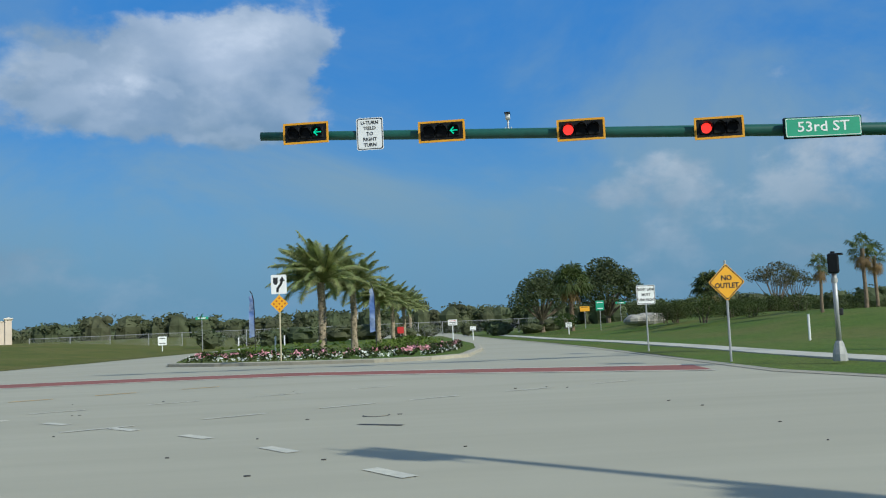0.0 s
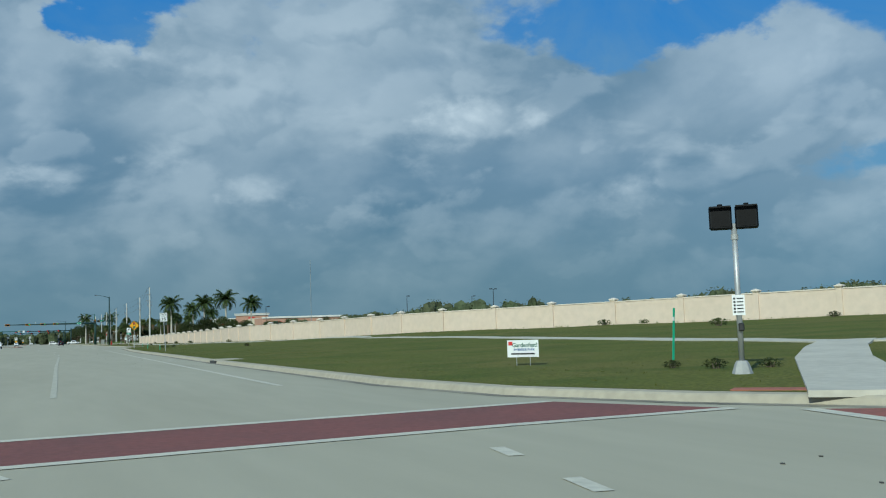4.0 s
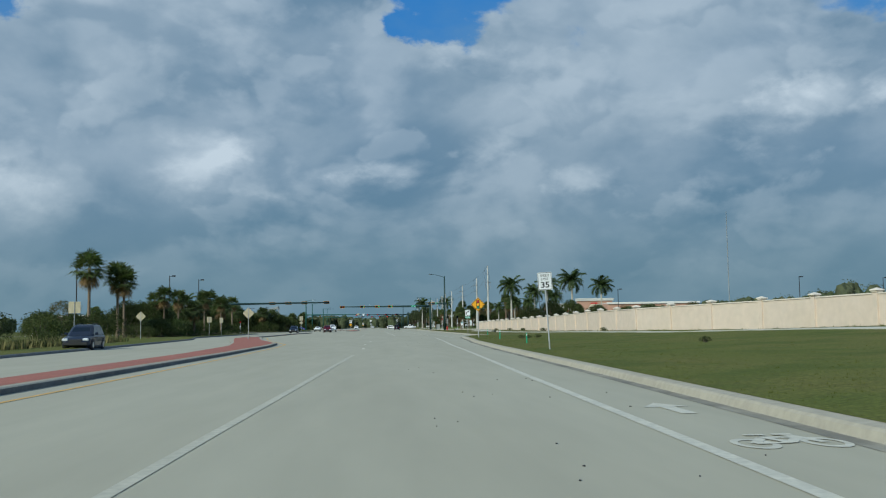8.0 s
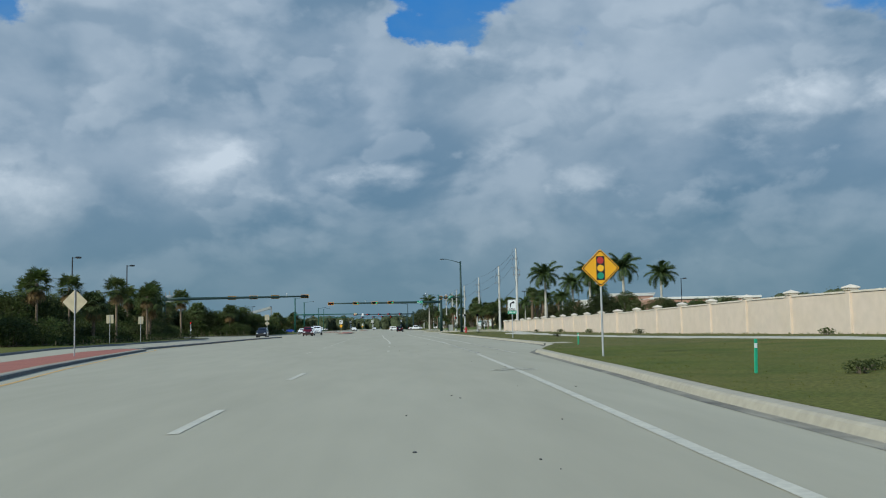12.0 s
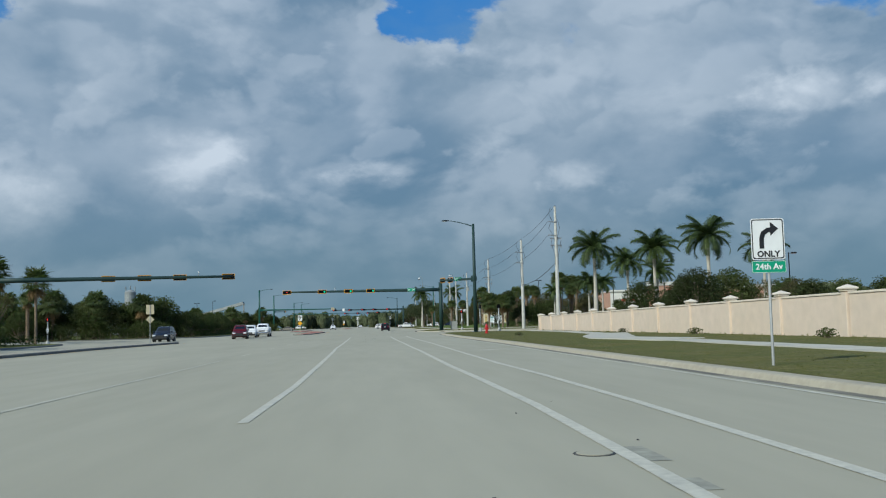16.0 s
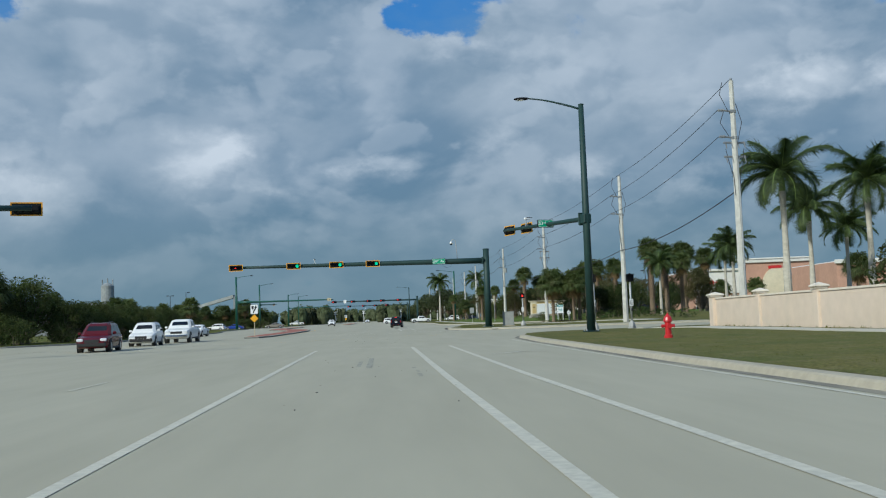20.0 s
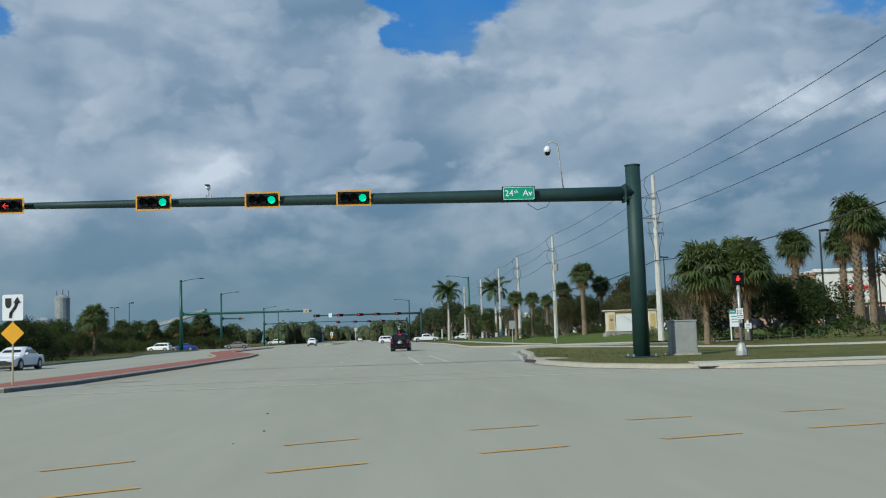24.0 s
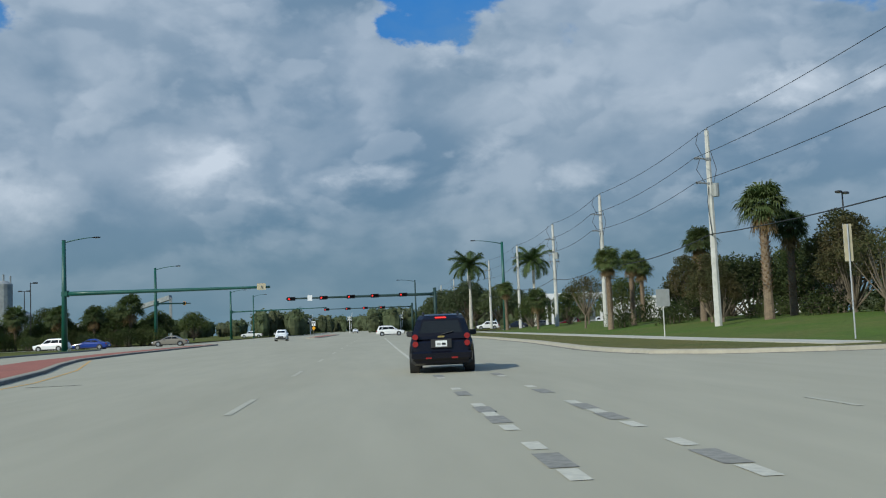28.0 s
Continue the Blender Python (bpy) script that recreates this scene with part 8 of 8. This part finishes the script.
ph = thing("shop_building", "salmon and white pharmacy store with a red plain sign", "shop", (66.5, 377.5, 0.1), -4)
ph.scale = (1.0, 1.0, 1.25)
part("wall", Me().box((11.5, 14, 3.3), (23.0, 26, 7.0), chamfer=0.05), pink_wall, ph)
part("white_front", Me().box((4.6, 0.85, 4.9), (9.6, 0.5, 3.6), chamfer=0.04), white_wall, ph)
part("corner_tower", Me().box((16.6, 1.0, 4.0), (13.4, 2.2, 8.2), chamfer=0.05), pink_wall, ph)
part("cornice", Me().box((16.6, 0.9, 8.0), (14.2, 2.8, 0.5), chamfer=0.08).box((16.6, 0.9, 8.4), (14.6, 3.1, 0.25), chamfer=0.05), white_wall, ph)
part("front_cornice", Me().box((4.4, 0.7, 6.85), (10.2, 0.9, 0.4), chamfer=0.06), white_wall, ph)
part("roof", Me().box((11.5, 14, 6.9), (22.6, 25, 0.3)), roof_white, ph)
part("wing_wall", Me().box((36, 14, 3.0), (26, 24, 6.0), chamfer=0.05), pink_wall, ph)
part("wing_cornice", Me().box((36, 2.0, 6.0), (26.4, 0.8, 0.5), chamfer=0.06), white_wall, ph)
arch = Me()
arch.box((16.6, -0.16, 1.9), (6.4, 0.14, 3.8))
arch.tube([(16.6, -0.22, 3.8), (16.6, -0.09, 3.8)], 3.2, 28)
part("arch_recess", arch, cream_wall, ph, "cream arched recess")
part("logo_block", Me().box((3.4, 0.53, 4.9), (1.5, 0.12, 0.6), chamfer=0.1).box((5.6, 0.53, 4.85), (2.4, 0.12, 0.4), chamfer=0.1), sign_red, ph, "red sign shapes")
part("tower_logo", Me().box((16.2, -0.2, 7.0), (2.6, 0.12, 0.5), chamfer=0.1), sign_red, ph)
for k in range(4):
    window_part(ph, (1.4 + 2.3 * k, 0.97, 1.6), 1.9, 2.4)
for s in (13.2, 20.0):
    part("pillar", Me().box((s, -0.25, 2.2), (0.5, 0.4, 4.4), chamfer=0.04), cream_wall, ph)
sh = thing("shop_building", "long salmon shop block with a cream cornice and dark windows", "shop", (80.5, 345, 0.1), -4)
sh.scale = (1.0, 1.0, 1.15)
part("wall", Me().box((16, 12, 3.4), (32, 22, 7.2), chamfer=0.05), pink_wall, sh)
part("cornice", Me().box((16, 0.9, 7.0), (32.6, 0.7, 0.6), chamfer=0.06), white_wall, sh)
part("roof", Me().box((16, 12, 7.05), (31.4, 21.4, 0.2)), roof_white, sh)
part("logo_block", Me().box((6, 0.92, 5.4), (3.2, 0.12, 0.7), chamfer=0.1), sign_red, sh)
for k in range(6):
    window_part(sh, (3 + 5 * k, 0.97, 1.7), 3.6, 2.6)
for x, y, w, d, h, m, l in ((125, 296, 46, 18, 5.4, pink_wall, "low salmon shop roofs beyond the wall"), (150, 205, 40, 20, 5.0, cream_wall, "low cream buildings beyond the wall"), (60, 470, 30, 14, 4.6, white_wall, "white single-storey shop far off"), (-62, 292, 20, 12, 5.0, cream_wall, "small cream building behind the trees"), (-88, 296, 16, 12, 5.4, white_wall, "white building behind the trees"), (-95, 470, 30, 14, 5.0, grey_steel, "plain grey steel industrial shed")):
    bl = thing("far_building", l, "building", (x, y, 0))
    part("wall", Me().box((0, 0, h / 2), (w, d, h), chamfer=0.05), m, bl)
    part("cornice", Me().box((0, 0, h), (w + 0.7, d + 0.7, 0.4), chamfer=0.05), m, bl)
    for k in range(int(w / 5)):
        window_part(bl, (-w / 2 + 2.5 + 5 * k, -d / 2 - 0.02, 1.8), 2.4, 2.0)

# fuel station canopy far ahead
ca = thing("fuel_canopy", "white flat fuel station canopy on columns", "canopy", (41.0, 484.0, 0.1))
part("roof", Me().box((0, 0, 5.6), (12, 9, 1.1), chamfer=0.05), roof_white, ca)
for s in (-4.5, 4.5):
    for t in (-3, 3):
        part("column", Me().box((s, t, 2.55), (0.4, 0.4, 5.1)), roof_white, ca)
part("pump_row", Me().box((0, 0, 0.9), (0.9, 0.6, 1.8), chamfer=0.06).box((3.5, 0, 0.9), (0.9, 0.6, 1.8), chamfer=0.06), grey_box, ca)

# batching plant far on the left
si = thing("silo_plant", "grey cement silos and sloping conveyor of a batching plant", "silo", (-126, 653, 0))
for x, y, r, h in ((0, 0, 3.0, 22), (-8, 3, 3.4, 13), (-15, -2, 3.2, 11), (6, 4, 2.4, 11)):
    silo = part("silo", Me().tube([(x, y, -0.2), (x, y, h), (x, y, h + 1.2)], [r, r, r * 0.4], 16), grey_steel, si)
part("railing", Me().tube([(-2.4, 0, 22), (-2.4, 0, 25)], 0.3, 6).tube([(0, 0, 23), (0, 0, 25.5)], 0.35, 6).tube([(2.4, 0, 22), (2.4, 0, 25)], 0.3, 6), grey_steel, si)
part("conveyor", Me().tube([(8, 0, 1), (64, -30, 14)], 1.0, 4).tube([(64, -30, -0.2), (64, -30, 14)], 0.5, 4).tube([(40, -17, -0.2), (40, -17, 8.6)], 0.4, 4), grey_steel, si, "sloping conveyor")
part("shed", Me().box((-28, 10, 5), (20, 14, 10), chamfer=0.1), grey_steel, si)

# building site fence beyond the first crossing
fence = thing("chain_link_fence", "grey chain-link fence with steel posts round open ground", "fence", (0, 0, 0))
line = [(76, -9), (80, -20), (85, -33), (92, -46), (98, -58), (102, -70)]
for (x0, y0), (x1, y1) in zip(line, line[1:]):
    n = max(1, int(math.hypot(x1 - x0, y1 - y0) / 3.2))
    for k in range(n):
        a, b = Vector((x0, y0, 0)).lerp(Vector((x1, y1, 0)), k / n), Vector((x0, y0, 0)).lerp(Vector((x1, y1, 0)), (k + 1) / n)
        part("fence_post", Me().tube([a + Vector((0, 0, -0.2)), a + Vector((0, 0, 1.9))], 0.04, 6), galvanised, fence)
        part("top_rail", Me().tube([a + Vector((0, 0, 1.85)), b + Vector((0, 0, 1.85))], 0.025, 5), galvanised, fence)
        mesh_wires = Me()
        for j in range(14):
            f = j / 14
            p, q = a.lerp(b, f), a.lerp(b, min(1, f + 0.3))
            mesh_wires.tube([p + Vector((0, 0, 0.05)), q + Vector((0, 0, 1.8))], 0.006, 3, cap=False)
            mesh_wires.tube([q + Vector((0, 0, 0.05)), p + Vector((0, 0, 1.8))], 0.006, 3, cap=False)
        part("wire_mesh", mesh_wires, galvanised, fence)

# stones in the planting on the mound
for x, y, s in ((52, -66, 1.0), (54.5, -67.5, 1.3), (47, -64.5, 0.9), (60, -70, 1.2)):
    b = thing("boulder", "rough pale boulder among the bushes", "boulder", (x, y, 0.9), x * 13 % 90)
    rock = Me().ball((0, 0, 0.2), (1.0 * s, 0.7 * s, 0.45 * s), 10, 7)
    rock.v = [tuple(Vector(v) * (1 + 0.18 * noise.noise(Vector(v) * 1.7 + Vector((x, y, 0))))) for v in rock.v]
    part("rock", rock, stone_mat, b)


# ---------------------------------------------------------------- vehicles
def car(name, label, paint, kind, bars=True):
    """A road vehicle heading +y, standing on z = 0. kind: wagon, suv, sedan, pickup."""
    L, W, H = {"wagon": (4.48, 1.76, 1.60), "suv": (4.6, 1.82, 1.68), "sedan": (4.8, 1.82, 1.45), "pickup": (5.8, 2.0, 1.88)}[kind]
    top = thing(name, label, "car")
    hl, hw = L / 2, W / 2
    zb = 0.22 if kind != "pickup" else 0.34
    belt = {"wagon": 0.98, "suv": 1.0, "sedan": 0.92, "pickup": 1.18}[kind]
    # stations: along y, half-width, low edge, top edge
    nose = {"wagon": 0.80, "suv": 0.82, "sedan": 0.72, "pickup": 1.02}[kind]
    tailz = {"wagon": belt, "suv": belt, "sedan": belt + 0.02, "pickup": belt - 0.06}[kind]
    st = [(-hl, 0.80, zb + 0.16, tailz - 0.42), (-hl + 0.05, 0.90, zb + 0.06, tailz - 0.14), (-hl + 0.22, 0.97, zb, tailz - 0.01), (-hl + 0.9, 1.0, zb - 0.02, belt), (0.0, 1.0, zb - 0.03, belt), (hl - 1.45, 1.0, zb - 0.02, belt - 0.01),
          (hl - 0.9, 0.99, zb, nose + 0.12), (hl - 0.3, 0.95, zb + 0.02, nose + 0.02), (hl - 0.08, 0.86, zb + 0.08, nose - 0.10), (hl, 0.74, zb + 0.16, nose - 0.26)]
    me = Me()
    ring = 12
    for y, w, lo, hi in st:
        w *= hw
        pts = [(-w * 0.86, lo), (-w * 0.97, lo + 0.10), (-w, lo + (hi - lo) * 0.45), (-w * 0.985, hi - 0.14), (-w * 0.94, hi - 0.03), (-w * 0.80, hi), (w * 0.80, hi), (w * 0.94, hi - 0.03), (w * 0.985, hi - 0.14), (w, lo + (hi - lo) * 0.45), (w * 0.97, lo + 0.10), (w * 0.86, lo)]
        me.v += [(x, y, z) for x, z in pts]
    for i in range(len(st) - 1):
        for k in range(ring):
            a, b = i * ring + k, i * ring + (k + 1) % ring
            me.f.append((a, b, b + ring, a + ring))
    me.f.append(tuple(range(ring)))
    me.f.append(tuple(reversed(range((len(st) - 1) * ring, len(st) * ring))))
    body = part("body", me, paint, top, smooth=False)
    bm = bmesh.new()
    bm.from_mesh(body.data)
    bmesh.ops.recalc_face_normals(bm, faces=bm.faces[:])
    bm.to_mesh(body.data)
    bm.free()
    # cabin: base and roof rectangles with rounded roof edges
    y0, y1, r0, r1 = {"wagon": (-hl + 0.12, hl - 1.25, -hl + 0.42, hl - 1.98), "suv": (-hl + 0.14, hl - 1.2, -hl + 0.5, hl - 2.0), "sedan": (-hl + 0.75, hl - 1.3, -hl + 1.55, hl - 2.2), "pickup": (-hl + 1.95, hl - 1.5, -hl + 2.15, hl - 2.2)}[kind]
    wb, wt = hw * 0.92, hw * 0.70
    cab = Me()
    lev = [(belt - 0.06, y0 - 0.02, y1 + 0.05, wb), (belt + 0.02, y0, y1, wb * 0.99), (H - 0.14, r0 - 0.10, r1 + 0.12, wt * 1.06), (H - 0.04, r0 + 0.06, r1 - 0.06, wt * 0.95), (H, r0 + 0.35, r1 - 0.35, wt * 0.75)]
    for z, a, b, w in lev:
        c = 0.16
        cab.v += [(-w + c, a, z), (w - c, a, z), (w, a + c, z), (w, b - c, z), (w - c, b, z), (-w + c, b, z), (-w, b - c, z), (-w, a + c, z)]
    for i in range(len(lev) - 1):
        for k in range(8):
            a, b = i * 8 + k, i * 8 + (k + 1) % 8
            cab.f.append((a, b, b + 8, a + 8))
    cab.f.append(tuple(range(32, 40)))
    part("cabin", cab, paint, top)
    za, zt = belt + 0.05, H - 0.19
    fa, fb = 0.05 / (H - 0.16 - belt), 1 - 0.07 / (H - 0.16 - belt)
    lerp = lambda a, b, f: a + (b - a) * f
    ya, yb = lerp(y0, r0 - 0.10, fa), lerp(y0, r0 - 0.10, fb)
    yc, yd = lerp(y1, r1 + 0.12, fa), lerp(y1, r1 + 0.12, fb)
    w1, w2 = lerp(wb * 0.99, wt * 1.06, fa), lerp(wb * 0.99, wt * 1.06, fb)
    part("rear_window", Me().add([(-w1 + 0.2, ya - 0.006, za), (w1 - 0.2, ya - 0.006, za), (w2 - 0.2, yb - 0.006, zt), (-w2 + 0.2, yb - 0.006, zt)], [(0, 1, 2, 3)]), car_glass, top)
    part("windscreen", Me().add([(-w1 + 0.2, yc + 0.006, za), (w1 - 0.2, yc + 0.006, za), (w2 - 0.2, yd + 0.006, zt), (-w2 + 0.2, yd + 0.006, zt)], [(3, 2, 1, 0)]), car_glass, top)
    splits = {"wagon": (0.0, 0.25, 0.62, 1.0), "suv": (0.0, 0.25, 0.62, 1.0), "sedan": (0.0, 0.5, 1.0), "pickup": (0.0, 0.45, 1.0)}[kind]
    for s in (-1, 1):
        for a, b in zip(splits, splits[1:]):
            q = []
            for f, (yl, yh, w, z) in ((a, (ya, yc, w1, za)), (b, (ya, yc, w1, za)), (b, (yb, yd, w2, zt)), (a, (yb, yd, w2, zt))):
                off = 0.22 + (0.05 if 0 < f < 1 else 0.0) * (1 if f == a else -1) if f in (0.0,) else (-0.22 if f == 1.0 else (0.04 if f == a else -0.04))
                q.append((s * (w + 0.006), lerp(yl, yh, f) + off, z))
            part("side_window", Me().add(q, [(0, 1, 2, 3) if s > 0 else (3, 2, 1, 0)]), car_glass, top)
        part("mirror", Me().box((s * (hw + 0.06), hl - 1.62, belt + 0.08), (0.2, 0.12, 0.16), chamfer=0.03), paint if kind != "wagon" else trim_black, top)
        part("sill", Me().box((s * hw * 0.97, 0, zb + 0.03), (0.08, L - 2.1, 0.12), chamfer=0.02), trim_black, top)
        if kind in ("wagon", "suv"):
            part("roof_rail", Me().tube([(s * wt * 0.78, r0 + 0.2, H - 0.03), (s * wt * 0.78, r0 + 0.4, H + 0.05), (s * wt * 0.78, r1 - 0.6, H + 0.05), (s * wt * 0.78, r1 - 0.35, H - 0.03)], 0.022, 6), trim_black, top)
        if kind == "wagon":
            for z in (0.99, 0.80):
                part("tail_lamp", Me().tube([(s * hw * 0.79, -hl - 0.005, z), (s * hw * 0.79, -hl + 0.10, z)], 0.078, 14), tail_red, top, "round red tail lamp")
        else:
            part("tail_lamp", Me().box((s * hw * 0.82, -hl + 0.06, tailz - 0.22), (0.22, 0.16, 0.28 if kind != "sedan" else 0.16), chamfer=0.03), tail_red, top)
        part("headlamp", Me().box((s * hw * 0.70, hl - 0.12, nose - 0.12), (0.36, 0.2, 0.18), chamfer=0.04), lamp_clear, top)
        for yy in (-hl + 0.92, hl - 0.92):
            R = 0.335 if kind != "pickup" else 0.4
            whl = part("wheel", Me().tube([(s * (hw - 0.22), yy, R), (s * (hw - 0.20), yy, R), (s * (hw - 0.02), yy, R), (s * (hw + 0.012), yy, R)], [R * 0.92, R, R, R * 0.90], 22), rubber, top, "black tyre")
            part("arch", Me().tube([(s * (hw - 0.26), yy, R + 0.02), (s * (hw + 0.004), yy, R + 0.02)], R * 1.17, 22), trim_black, top)
            rim = Me().tube([(s * (hw - 0.02), yy, R), (s * (hw + 0.014), yy, R)], R * 0.62, 18)
            for j in range(5):
                a = j * 1.2566
                rim.box((s * (hw + 0.02), yy + math.cos(a) * R * 0.33, R + math.sin(a) * R * 0.33), (0.012, R * 0.56, R * 0.13))
            part("rim", rim, rim_mat, whl)
    part("rear_bumper", Me().box((0, -hl + 0.03, zb + 0.26), (W * 0.92, 0.16, 0.24), chamfer=0.05), paint if kind != "pickup" else chrome, top)
    part("front_bumper", Me().box((0, hl - 0.06, zb + 0.22), (W * 0.86, 0.16, 0.24), chamfer=0.05), trim_black if kind != "pickup" else chrome, top)
    part("grille", Me().box((0, hl - 0.055, nose - 0.2), (W * 0.44, 0.12, 0.2), chamfer=0.02), trim_black, top)
    pl = part("number_plate", Me().box((0, -hl - 0.012 - (0.05 if kind != "wagon" else 0.045), zb + 0.28 if kind != "wagon" else 0.80), (0.31, 0.02, 0.16)), sign_white, top, "white number plate")
    zpl = zb + 0.28 if kind != "wagon" else 0.80
    for k in range(2):
        part("plate_bar", Me().box((-0.07 + 0.14 * k, -hl - 0.024 - (0.05 if kind != "wagon" else 0.045), zpl - 0.01), (0.10, 0.004, 0.06)), grey_box if k == 0 else sign_black, pl)
    if kind == "wagon":
        part("plate_recess", Me().box((0, -hl - 0.03, 0.80), (0.56, 0.04, 0.24), chamfer=0.01), trim_black, top)
        part("badge", Me().box((0, -hl - 0.05, 0.985), (0.18, 0.02, 0.045), 0, 0), material("gold_badge", (0.6, 0.45, 0.15), 0.3, 0.8, grain=(9, 0.05)), top, "small gold badge")
        part("wiper", Me().tube([(0.0, ya - 0.03, belt + 0.06), (0.34, ya - 0.02, belt + 0.14)], 0.012, 5), trim_black, top)
        part("brake_lamp", Me().box((0, r0 - 0.06, H - 0.10), (0.30, 0.05, 0.035)), lens_red, top, "lit high brake lamp")
        for s in (-1, 1):
            part("bumper_reflector", Me().box((s * 0.35, -hl - 0.05, 0.42), (0.16, 0.02, 0.04)), tail_red, top)
    if kind == "pickup":
        bed_ = part("load_bed", Me().box((0, -hl + 1.05, belt - 0.04), (W * 0.80, 1.75, 0.03)), trim_black, top, "dark open load bed")
    return top


plant(car("wagon_car", "glossy black compact wagon driving ahead with a lit brake lamp", paint_mats["black"], "wagon"), 6.72, 337.0, 0.0, -4)
suv_navy = car("suv_car", "dark navy sport utility car in the opposite lane", paint_mats["navy"], "suv")
suv_white = car("suv_car", "white sport utility car on the road", paint_mats["white"], "suv")
suv_red = car("suv_car", "dark red sport utility car in the opposite lanes", paint_mats["red"], "suv")
pick_white = car("pickup_truck", "white pickup truck in the opposite lanes", paint_mats["white"], "pickup")
sed_white = car("sedan_car", "white sedan on the cross street", paint_mats["white"], "sedan")
sed_silver = car("sedan_car", "silver-bronze sedan waiting on the cross street", paint_mats["bronze"], "sedan")
sed_blue = car("sedan_car", "blue sedan parked in the lot", paint_mats["blue"], "sedan")
sed_dark = car("sedan_car", "dark sedan parked in the lot", paint_mats["navy"], "sedan")
for proto, x, y, z, t in ((suv_navy, -19.0, 82.0, 0, 183), (suv_red, -11.8, 248.5, 0, 185), (suv_white, -12.3, 261.5, 0, 184), (pick_white, -11.6, 270.5, 0, 182), (sed_white, -18.0, 310, 0, 178), (suv_navy, -19.0, 240, 0, 180),
                          (suv_white, -38, 438, 0, 80), (sed_blue, -34, 441.5, 0, 85), (sed_silver, -24.0, 444, 0, 92), (suv_white, -9.5, 452, 0, 182), (suv_white, 6.8, 466.5, 0, -92), (pick_white, -30, 575, 0.1, 90), (sed_white, -3.2, 640, 0, 180),
                          (suv_white, 27, 503, 0.16, 88), (sed_dark, 33, 504, 0.16, 90), (sed_silver, 38.5, 503, 0.16, -90), (suv_red, 44, 504, 0.16, 88), (suv_white, 50, 503, 0.16, 92), (pick_white, 15.5, 471, 0, -88), (sed_dark, -52, 118, 0.16, 40), (sed_silver, -58, 112, 0.16, 40), (suv_navy, -47, 122, 0.16, 220), (suv_white, -66, 124, 0.16, 30),
                          (sed_dark, 40, 340.5, 0.9, 80), (suv_navy, 46, 341.5, 0.9, 85)):
    plant(proto, x, y, z, t)
